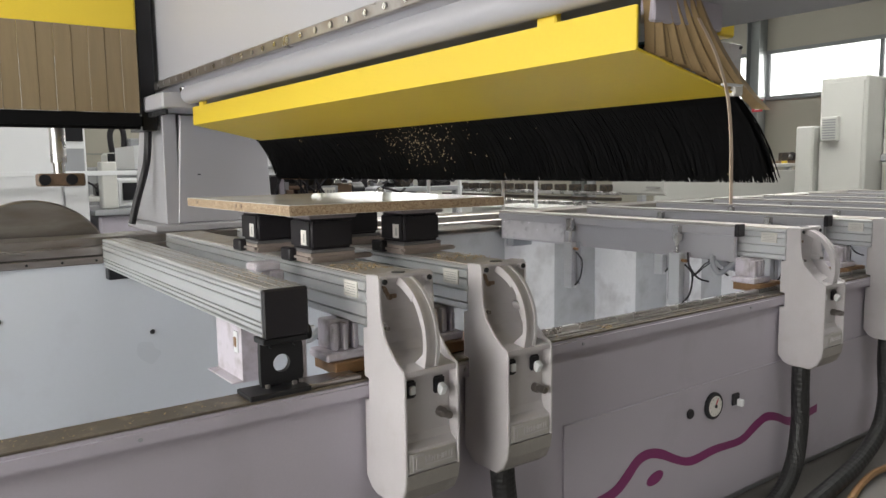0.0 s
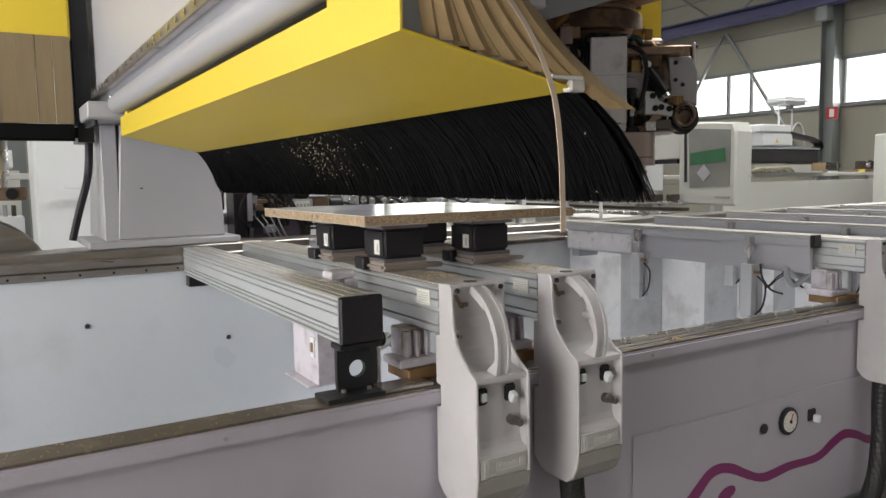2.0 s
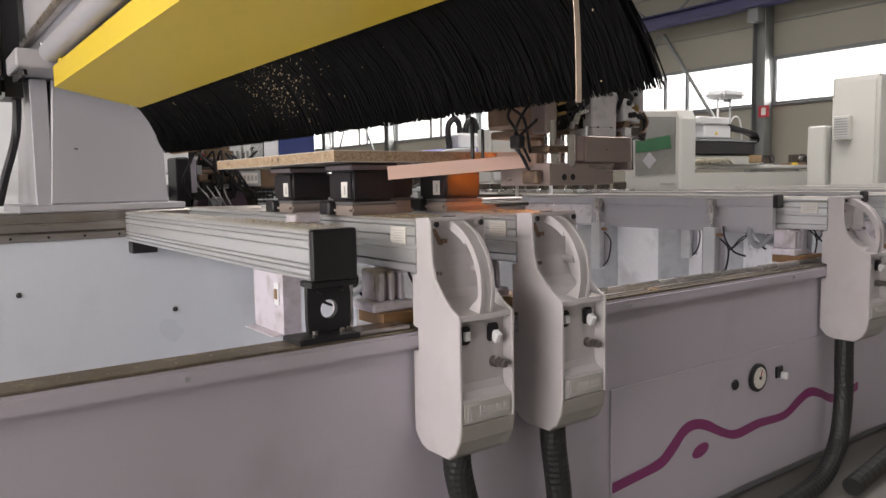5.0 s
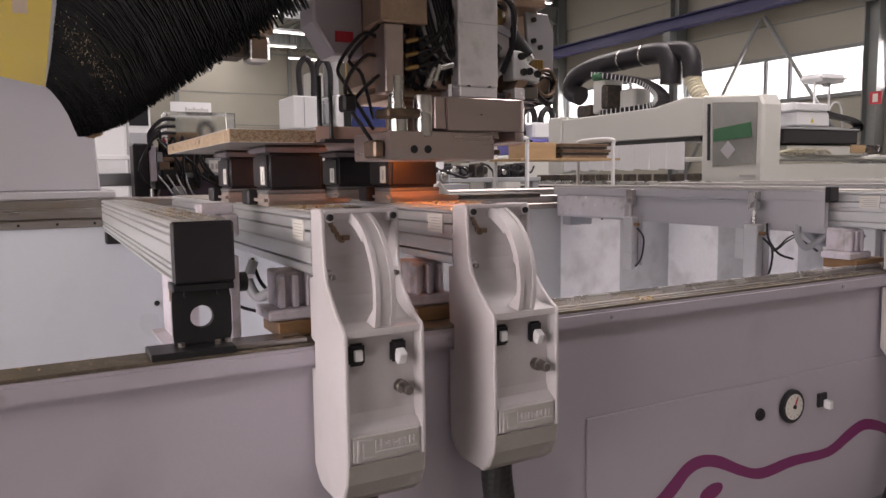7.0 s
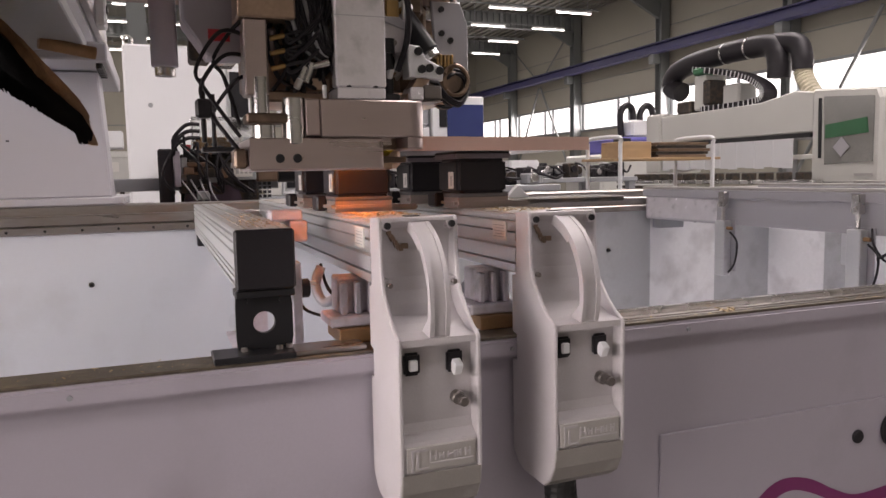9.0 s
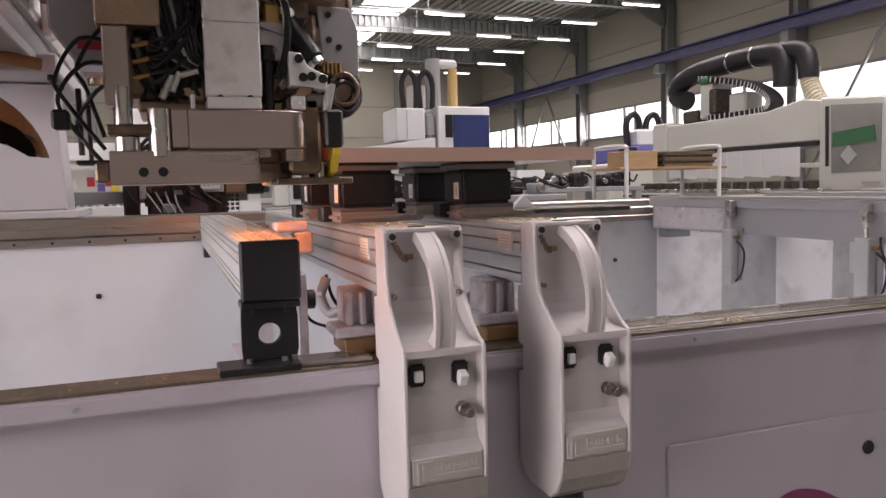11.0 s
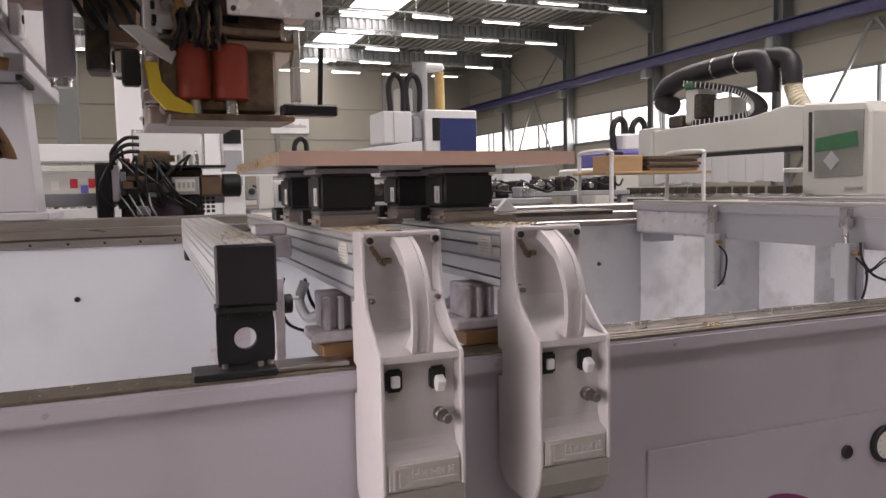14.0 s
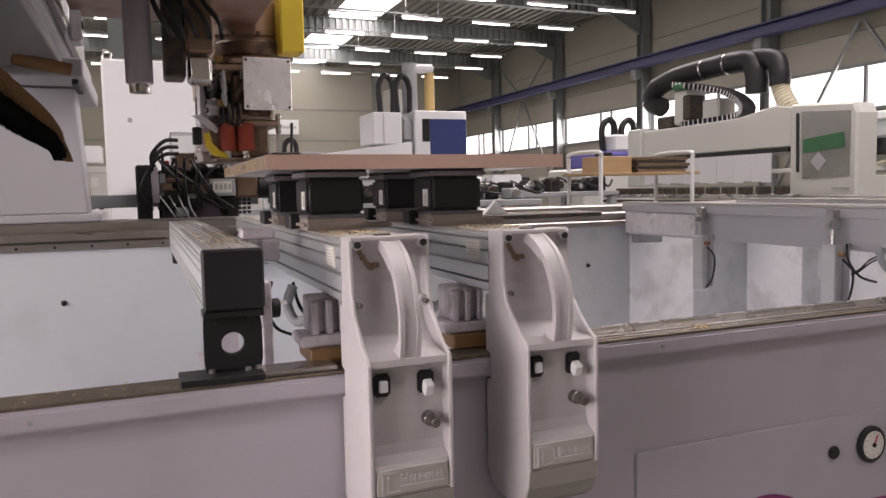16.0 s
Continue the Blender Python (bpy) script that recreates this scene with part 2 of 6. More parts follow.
def smooth(pts, n=6):
    pts = [Vector(p) for p in pts]
    out = []
    for i in range(len(pts) - 1):
        a, b, c, d = pts[max(0, i - 1)], pts[i], pts[i + 1], pts[min(len(pts) - 1, i + 2)]
        for k in range(n):
            t = k / n
            out.append(0.5 * (2 * b + (c - a) * t + (2 * a - 5 * b + 4 * c - d) * t * t + (3 * b - a - 3 * c + d) * t ** 3))
    return out + [pts[-1]]


def tube(bm, pts, r, seg=8, n=6, ribs=0.0):
    pts = smooth(pts, n)
    rings = []
    up = Vector((0.13, 0.21, 1)).normalized()
    for i, p in enumerate(pts):
        d = (pts[min(i + 1, len(pts) - 1)] - pts[max(i - 1, 0)]).normalized()
        s = d.cross(up)
        s = s.normalized() if s.length > 1e-4 else Vector((1, 0, 0))
        u = s.cross(d)
        rr = r * (1 + (ribs if i % 2 else -ribs))
        rings.append([bm.verts.new(p + rr * (math.cos(a) * s + math.sin(a) * u)) for a in [2 * math.pi * k / seg for k in range(seg)]])
    for a, b in zip(rings, rings[1:]):
        for k in range(seg):
            bm.faces.new((a[k], a[(k + 1) % seg], b[(k + 1) % seg], b[k]))
    bm.faces.new(rings[0][::-1])
    bm.faces.new(rings[-1])
    return bm


def prism(bm, pts, axis, a0, a1, b=0.0):
    """A polygon of two coordinates pushed along the third axis."""
    def at(p, a):
        return {"x": (a, p[0], p[1]), "y": (p[0], a, p[1]), "z": (p[0], p[1], a)}[axis]
    v0 = [bm.verts.new(at(p, a0)) for p in pts]
    v1 = [bm.verts.new(at(p, a1)) for p in pts]
    n = len(pts)
    fs = [bm.faces.new((v0[i], v0[(i + 1) % n], v1[(i + 1) % n], v1[i])) for i in range(n)]
    fs += [bm.faces.new(v0[::-1]), bm.faces.new(v1)]
    bmesh.ops.recalc_face_normals(bm, faces=fs)
    if b:
        es = list({e for f in fs[-2:] for e in f.edges})
        bmesh.ops.bevel(bm, geom=es, offset=b, segments=1, affect="EDGES")
    return bm


def holed(bm, x0, x1, z0, z1, y0, y1, cx, cz, r, n=24):
    """An upright plate with a round hole through it."""
    rows = []
    for y in (y0, y1):
        inner, outer = [], []
        for k in range(n):
            a = 2 * math.pi * k / n
            c, s = math.cos(a), math.sin(a)
            f = min(((x1 if c > 0 else x0) - cx) / c if abs(c) > 1e-6 else 9, ((z1 if s > 0 else z0) - cz) / s if abs(s) > 1e-6 else 9)
            inner.append(bm.verts.new((cx + r * c, y, cz + r * s)))
            outer.append(bm.verts.new((cx + f * c, y, cz + f * s)))
        rows.append((inner, outer))
    (i0, o0), (i1, o1) = rows
    fs = []
    for k in range(n):
        j = (k + 1) % n
        fs += [bm.faces.new(q) for q in ((i0[k], o0[k], o0[j], i0[j]), (i1[k], i1[j], o1[j], o1[k]), (i0[k], i0[j], i1[j], i1[k]), (o0[k], o1[k], o1[j], o0[j]))]
    bmesh.ops.recalc_face_normals(bm, faces=fs)
    return bm


BASE = {}


def thing(name, label, category, at=(0, 0, 0), group="", kind=""):
    e = new(name)
    e.empty_display_size = 0.05
    e.location = at
    BASE[e] = Vector(at)
    return tagged(e, label, category, group, kind)


def part(name, bm, mat, parent, label="", shade=False):
    """Links a bmesh, built in the place's space, as one mesh under a thing or part."""
    base = BASE.get(parent, Vector())
    if base.length:
        bmesh.ops.translate(bm, vec=-base, verts=bm.verts)
    me = bpy.data.meshes.new(name)
    bm.to_mesh(me)
    bm.free()
    me.materials.append(mat)
    if shade:
        me.shade_smooth()
        me.set_sharp_from_angle(angle=radians(40))
    o = new(name, me)
    o.parent = parent
    BASE[o] = base
    if label:
        o["label"] = label
    return o


def solid(name, bm, mat, label, category, kind="", group="", shade=False):
    """A top-level thing that is one mesh, with its origin at its base."""
    lo = [min(v.co[i] for v in bm.verts) for i in range(3)]
    hi = [max(v.co[i] for v in bm.verts) for i in range(3)]
    c = Vector(((lo[0] + hi[0]) / 2, (lo[1] + hi[1]) / 2, lo[2]))
    bmesh.ops.translate(bm, vec=-c, verts=bm.verts)
    me = bpy.data.meshes.new(name)
    bm.to_mesh(me)
    bm.free()
    me.materials.append(mat)
    if shade:
        me.shade_smooth()
        me.set_sharp_from_angle(angle=radians(40))
    o = new(name, me)
    o.location = c
    BASE[o] = c
    return tagged(o, label, category, group, kind)


def B():
    return bmesh.new()


# ---- hall ----
bm = box(B(), HX0 - 0.3, HX1 + 0.3, HY0 - 0.3, HY1 + 0.3, FLOOR - 0.2, FLOOR)
solid("floor", bm, CONCRETE, "worn grey concrete workshop floor", "floor", "structure")

COLS = [-6.1, -1.0, 4.15, 9.25, 14.4, 19.35, 24.4, 29.6]


def side_wall(name, x, face):
    """A long wall with a strip of windows between the columns."""
    w = thing(name, "beige panelled hall wall with a strip of windows", "wall", (x, 0, FLOOR), kind="structure")
    a, b = (x, x + 0.25) if face < 0 else (x - 0.25, x)
    bm = B()
    box(bm, a, b, HY0, HY1, FLOOR, 2.55)
    box(bm, a, b, HY0, HY1, 3.50, HZ)
    part("wall", bm, WALL, w)
    s = x - 0.03 if face < 0 else x + 0.03
    for z in (0.9, 4.25, 5.4):
        part("joint", box(B(), min(s, x), max(s, x), HY0, HY1, z, z + 0.025), WALLDARK, w)
    part("sill", box(B(), min(x, x + face * 0.08), max(x, x + face * 0.08), HY0, HY1, 2.50, 2.585, 0.01), FRAME, w)
    part("head_frame", box(B(), min(x, x + face * 0.06), max(x, x + face * 0.06), HY0, HY1, 3.47, 3.55, 0.01), FRAME, w)
    ys = COLS + [HY1]
    for i, y in enumerate(ys):
        y0 = HY0 if i == 0 else ys[i - 1] + 0.16
        y1 = y - 0.16
        # Unseen end bays are closed to keep window light off the bed front.
        if i < 2:
            part("unseen_infill", box(B(), a, b, y0 - 0.3, y + 0.15, 2.55, 3.50), WALL, w)
            continue
        bm = box(B(), a + 0.1, a + 0.14, y0, y1, 2.55, 3.50)
        part("window_pane", bm, DAY, w, "bright daylit window")
        for f in (0.0, 0.39, 0.52, 1.0):
            yy = y0 + f * (y1 - y0)
            part("mullion", box(B(), x - 0.02, x + 0.05, yy - 0.035, yy + 0.035, 2.585, 3.47), FRAME, w)
    return w


side_wall("wall_east", HX1, -1)
side_wall("wall_west", HX0, 1)
# Unseen gate, added as a source for the light from the left.
gate = thing("door_1", "unseen glazed gate added to light the bed from the left", "gate", (HX0, 1.5, FLOOR), kind="structure")
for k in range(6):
    part("gate_pane", box(B(), HX0 + 0.012, HX0 + 0.03, -0.8, 3.8, 0.1 + k * 0.5, 0.55 + k * 0.5), DAY, gate, "glowing pane of the added gate")
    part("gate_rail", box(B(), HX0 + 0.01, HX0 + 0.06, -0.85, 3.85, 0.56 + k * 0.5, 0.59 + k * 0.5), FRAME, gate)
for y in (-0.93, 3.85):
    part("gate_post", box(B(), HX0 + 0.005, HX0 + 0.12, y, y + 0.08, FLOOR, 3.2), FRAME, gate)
for name, y0, y1 in (("wall_north", HY1, HY1 + 0.25), ("wall_south", HY0 - 0.25, HY0)):
    w = thing(name, "beige panelled end wall of the hall", "wall", (2, y0, FLOOR), kind="structure")
    part("wall", box(B(), HX0, HX1, y0, y1, FLOOR, HZ), WALL, w)
    s = y0 - 0.03 if y0 > 0 else y1
    for z in (1.9, 3.3, 4.7):
        part("joint", box(B(), HX0, HX1, s, s + 0.03, z, z + 0.05), WALLDARK, w)
    for x in (0.5, 6, 11):
        part("post", box(B(), x - 0.09, x + 0.09, s - 0.05, s + 0.07, FLOOR, HZ), WALLDARK, w)

bm = B()
box(bm, HX0, 6.7, HY0, HY1, HZ, HZ + 0.15)
box(bm, 8.3, HX1, HY0, HY1, HZ, HZ + 0.15)
x = HX0
while x < HX1:
    if not 6.6 < x < 8.3:
        box(bm, x, x + 0.14, HY0, HY1, HZ - 0.05, HZ)
    x += 0.3
# Unseen end of the roof strip, closed to cut light on the bed front.
box(bm, 6.7, 8.3, HY0, -1.0, HZ, HZ + 0.15)
solid("ceiling", bm, DECK, "grey trapezoidal sheet roof deck", "ceiling", "structure")
# Two unseen skylights, added to light the bed and its front.
solid("skylight", box(B(), 2.4, 6.6, 1.6, 3.2, HZ - 0.11, HZ - 0.07), SKYPANE, "bright translucent roof skylight", "skylight", "structure")
solid("skylight", box(B(), 0.4, 4.8, -3.4, -1.8, HZ - 0.11, HZ - 0.07), SKYPANE, "bright translucent roof skylight", "skylight", "structure")
ys = COLS + [HY1]
for i, y in enumerate(ys):
    y0 = HY0 if i == 0 else ys[i - 1] + 0.2
    if i < 2:
        continue
    solid("skylight", box(B(), 6.7, 8.3, y0, y - 0.2, HZ + 0.02, HZ + 0.06), SKYPANE, "bright translucent roof skylight", "skylight", "structure")


def hall_frame(y):
    t = thing("hall_frame", "galvanised steel hall column with its roof beam", "steel frame", (HX1 - 0.3, y, FLOOR), group="hall frames", kind="structure")
    for x in (HX1 - 0.36, HX0 + 0.06):
        bm = B()
        box(bm, x, x + 0.3, y - 0.15, y - 0.13, FLOOR, HZ - 0.1)
        box(bm, x, x + 0.3, y + 0.13, y + 0.15, FLOOR, HZ - 0.1)
        box(bm, x + 0.14, x + 0.16, y - 0.13, y + 0.13, FLOOR, HZ - 0.1)
        part("column", bm, COLUMN, t)
    bm = B()
    box(bm, HX0, HX1, y - 0.12, y + 0.12, 6.12, 6.15)
    box(bm, HX0, HX1, y - 0.12, y + 0.12, 6.62, 6.65)
    box(bm, HX0, HX1, y - 0.012, y + 0.012, 6.15, 6.62)
    x = HX0
    while x < HX1:
        box(bm, x, x + 0.1, y - 0.09, y - 0.012, 6.15, 6.62)
        x += 0.22
    part("beam", bm, COLUMN, t)
    bm = B()
    prism(bm, [(HX1 - 0.36, 6.15), (HX1 - 0.36, 5.6), (HX1 - 1.5, 6.15)], "y", y - 0.06, y + 0.06)
    part("haunch", bm, COLUMN, t)


for y in COLS:
    hall_frame(y)

cr = thing("crane_rail", "dark blue crane runway beam along the wall", "crane beam", (HX1 - 0.5, 12, 4.9), kind="structure")
bm = B()
box(bm, HX1 - 0.75, HX1 - 0.45, HY0, HY1, 4.53, 4.56)
box(bm, HX1 - 0.75, HX1 - 0.45, HY0, HY1, 4.79, 4.82)
box(bm, HX1 - 0.61, HX1 - 0.59, HY0, HY1, 4.56, 4.79)
part("beam", bm, CRANE, cr)
for y in COLS:
    part("bracket", box(B(), HX1 - 0.62, HX1 - 0.36, y - 0.12, y + 0.12, 4.25, 4.53), COLUMN, cr)
for y0, y1 in ((9.25, 14.4), (24.4, 29.6)):
    ym = (y0 + y1) / 2
    for ya, za in ((y0 + 0.15, 0.9), (y1 - 0.15, 0.6), (y0 + 0.15, 6.3), (y1 - 0.15, 6.3)):
        sy = 0.06 if ya > ym else -0.06
        bm = tube(B(), [(HX1 - 0.28, ym + sy, 4.42 if za < 3 else 4.62), (HX1 - 0.28, ya, za)], 0.045 if za < 3 else 0.03, 10, 1)
        solid("wall_brace", bm, COLUMN, "round steel diagonal wall brace", "brace", "structure", shade=True)


def ceiling_lamp(x, y):
    t = thing("ceiling_lamp", "long white fluorescent ceiling lamp, switched on", "ceiling lamp", (x, y, 5.9), group="ceiling lamps")
    part("housing", box(B(), x - 0.62, x + 0.62, y - 0.06, y + 0.06, 5.93, 5.99, 0.01), WHITE, t)
    part("tube", box(B(), x - 0.6, x + 0.6, y - 0.04, y + 0.04, 5.9, 5.929, 0.01), LAMP, t, "glowing lamp tube")
    for dx in (-0.5, 0.5):
        part("hanger", cyl(B(), (x + dx, y, 5.99), (x + dx, y, HZ - 0.04), 0.01, 6), GREY, t)
    return t


lamp0 = ceiling_lamp(1.95, 15.9)
for iy, y in enumerate((15.9, 18.2, 20.7, 23.2, 25.7, 28.4, 31.0)):
    for x in (-2.35, -0.2, 1.95, 4.1, 6.3, 8.45, 10.65, 12.9):
        if (x, y) != (1.95, 15.9):
            copy_thing(lamp0, pose(x + 0.5 * (iy % 2), y, 5.9))
for y in (15.9, 18.2, 20.7, 23.2, 25.7, 28.4, 31.0):
    solid("lamp_track", box(B(), HX0 + 0.4, HX1 - 1.6, y - 0.03, y + 0.03, 6.02, 6.06), COLUMN, "thin grey lamp track across the hall", "lamp track", "structure")


# ---- machine bed ----
bed = thing("machine_bed", "lilac-grey painted steel machine bed with a purple wave stripe", "machine bed", (2.5, 1.66, FLOOR))
BX0, BX1 = -3.0, 7.5
bm = B()
box(bm, BX0, BX1, 1.64, 1.70, -0.08, 0.612, 0.003)
part("front_panel", bm, LILAC, bed)
part("cover_panel", box(B(), 1.664, 6.4, 1.632, 1.6385, -0.07, 0.388, 0.002), LILAC, bed, "lilac sheet cover panel")
part("lip", box(B(), BX0, BX1, 1.612, 1.70, 0.614, 0.652, 0.006, 2), LILAC, bed)
for x in (BX0, BX1 - 0.012):
    part("end_panel", box(B(), x, x + 0.012, 1.702, 3.253, -0.08, 0.65), LILAC, bed)
part("plinth", box(B(), BX0 + 0.1, BX1 - 0.1, 1.72, 3.4, FLOOR, -0.082), GREY, bed)
part("guide_strip", box(B(), BX0, 1.42, 1.622, 1.705, 0.6525, 0.6585, 0.001), STRIP, bed, "dusty brown steel guide strip")
part("guide_strip", box(B(), 1.42, BX1, 1.618, 1.665, 0.6525, 0.659, 0.001), STRIP, bed, "dusty brown steel guide strip")
for y, z in ((1.630, 0.662), (1.645, 0.664), (1.658, 0.663)):
    part("guide_ridge", box(B(), 1.42, BX1, y, y + 0.006, 0.659, z, 0.001), RAIL, bed, "thin worn steel ridge")
part("guide_rail", box(B(), 1.42, BX1, 1.672, 1.694, 0.6525, 0.676, 0.004, 2), STEEL, bed, "bright ground steel guide rail")
part("guide_strip", box(B(), 1.42, BX1, 1.70, 1.715, 0.64, 0.668, 0.001), RAIL, bed)
# inner trough
bm = B()
box(bm, BX0, 1.75, 3.255, 3.27, -0.1, 0.80)
part("back_sheet", bm, SHEET, bed, "smooth pale bed sheet")
# Bright and dark sheet areas stand for light falling between the beams.
part("back_sheet", box(B(), 1.752, BX1, 3.255, 3.27, -0.1, 0.80), SHEET_SHADED, bed, "bed sheet darkened as shade under the beams")
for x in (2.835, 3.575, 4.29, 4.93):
    part("light_patch", box(B(), x, x + 0.39, 3.251, 3.2545, 0.10, 0.765, 0.001), SHEET_LIT, bed, "scuffed sheet patch brightened as light between the beams")
bm = B()
prism(bm, [(3.254, 0.10), (3.254, 0.115), (1.71, -0.05), (1.71, -0.07)], "x", BX0, BX1)
part("trough_floor", bm, SHEET, bed)
part("rear_panel", box(B(), BX0, BX1, 3.275, 3.5, -0.1, 0.80), GREY, bed)
part("rear_rail", box(B(), BX0, BX1, 3.235, 3.30, 0.802, 0.83, 0.004), RAIL, bed, "oily steel rear rail")
part("rear_rail", box(B(), BX0, BX1, 3.25, 3.33, 0.832, 0.868, 0.004), RAIL, bed, "oily steel rear rail")
part("rear_rail", box(B(), BX0, BX1, 3.30, 3.50, 0.80, 0.90, 0.004), RAIL, bed, "oily steel rear rail")
for i in range(26):
    x = -1.2 + i * 0.12
    part("bolt", cyl(B(), (x, 3.235, 0.816), (x, 3.231, 0.816), 0.005, 8), BLACKMET, bed)
for x, z, mt in ((0.377, 0.612, BLACKMET), (0.92, 0.50, BLACKMET), (1.93, 0.72, BLACKMET), (1.965, 0.72, BLACKMET), (2.6, 0.62, BLACKMET), (3.1, 0.74, BLACKMET), (-0.4, 0.68, BLACKMET)):
    part("bolt", cyl(B(), (x, 3.256, z), (x, 3.243, z), 0.011, 12, 0.006), mt, bed, shade=True)
for x in (0.05, 0.47, 1.28, 1.72, 2.6):
    part("rivet", cyl(B(), (x, 1.613, 0.633), (x, 1.609, 0.633), 0.005, 8), GREY, bed)

# purple wave stripe, ellipse
up = [(1.668, 0.114), (1.785, 0.124), (1.878, 0.138), (1.932, 0.172), (1.988, 0.212), (2.046, 0.224), (2.121, 0.208), (2.20, 0.168), (2.282, 0.140), (2.419, 0.148), (2.58, 0.142), (2.678, 0.18), (2.758, 0.199), (2.842, 0.18), (2.953, 0.140), (3.15, 0.155)]
lo = [(1.668, 0.082), (1.812, 0.094), (1.90, 0.104), (1.961, 0.138), (2.009, 0.178), (2.061, 0.189), (2.122, 0.172), (2.21, 0.132), (2.30, 0.106), (2.437, 0.116), (2.60, 0.112), (2.70, 0.145), (2.768, 0.163), (2.844, 0.146), (2.955, 0.105), (3.15, 0.12)]
u2 = [(p.x, p.z) for p in smooth([(x, 0, z) for x, z in up], 4)]
l2 = [(p.x, p.z) for p in smooth([(x, 0, z) for x, z in lo], 4)]
bm = B()
va = [bm.verts.new((x, 1.6302, z)) for x, z in u2]
vb = [bm.verts.new((x, 1.6302, z)) for x, z in l2]
for i in range(len(va) - 1):
    bm.faces.new((va[i], va[i + 1], vb[i + 1], vb[i]))
part("wave_stripe", bm, PURPLE, bed, "painted purple wave stripe")
bm = B()
prism(bm, [(2.092 + 0.043 * math.cos(a), 0.113 + 0.022 * math.sin(a) + 0.006 * math.cos(a)) for a in [2 * math.pi * k / 24 for k in range(24)]], "y", 1.6302, 1.6318)
part("purple_dot", bm, PURPLE, bed, "painted purple ellipse")
# gauge, knob, switch
g = part("pressure_gauge", cyl(B(), (2.406, 1.632, 0.30), (2.406, 1.618, 0.30), 0.049, 32, b=0.003), BLACKMET, bed, "round black pressure gauge", shade=True)
part("dial", cyl(B(), (2.406, 1.618, 0.30), (2.406, 1.6165, 0.30), 0.037, 28), PAPER, g, "white gauge dial")
part("needle", box(B(), -0.002, 0.002, 1.6145, 1.616, -0.005, 0.028, m=Matrix.Translation((2.406, 0, 0.30)) @ Euler((0, radians(25), 0)).to_matrix().to_4x4()), REDPLASTIC, g)
bm = B()
for k in range(12):
    a = 2 * math.pi * k / 12
    box(bm, -0.001, 0.001, 1.6155, 1.6162, 0.027, 0.034, m=Matrix.Translation((2.406, 0, 0.30)) @ Euler((0, a, 0)).to_matrix().to_4x4())
part("dial_marks", bm, INK, g)
part("dial_hub", cyl(B(), (2.406, 1.6165, 0.30), (2.406, 1.613, 0.30), 0.006, 12), BLACKMET, g)
part("black_knob", cyl(B(), (2.274, 1.632, 0.297), (2.274, 1.622, 0.297), 0.018, 20, b=0.003), BLACK, bed, shade=True)
s = part("toggle_switch", box(B(), 2.525, 2.565, 1.622, 1.632, 0.275, 0.318, 0.003), BLACK, bed)
part("lever", box(B(), 2.545, 2.562, 1.600, 1.623, 0.272, 0.298, 0.003), WHITE, s, "white plastic lever")


# ---- consoles ----
def profile(x0, x1, z0, z1, slots):
    """Cross-section of an extruded bar with shallow slots in both sides."""
    d = 0.011
    left, right = [], []
    for a, b in slots:
        left += [(x0, z0 + a), (x0 + d, z0 + a + 0.002), (x0 + d, z0 + b - 0.002), (x0, z0 + b)]
    for p in left[::-1]:
        right.append((x1 - (p[0] - x0), p[1]))
    return [(x0 + 0.004, z0), (x0, z0 + 0.004)] + left + [(x0, z1 - 0.004), (x0 + 0.004, z1), (x1 - 0.004, z1), (x1, z1 - 0.004)] + right + [(x1, z0 + 0.004), (x1 - 0.004, z0)]


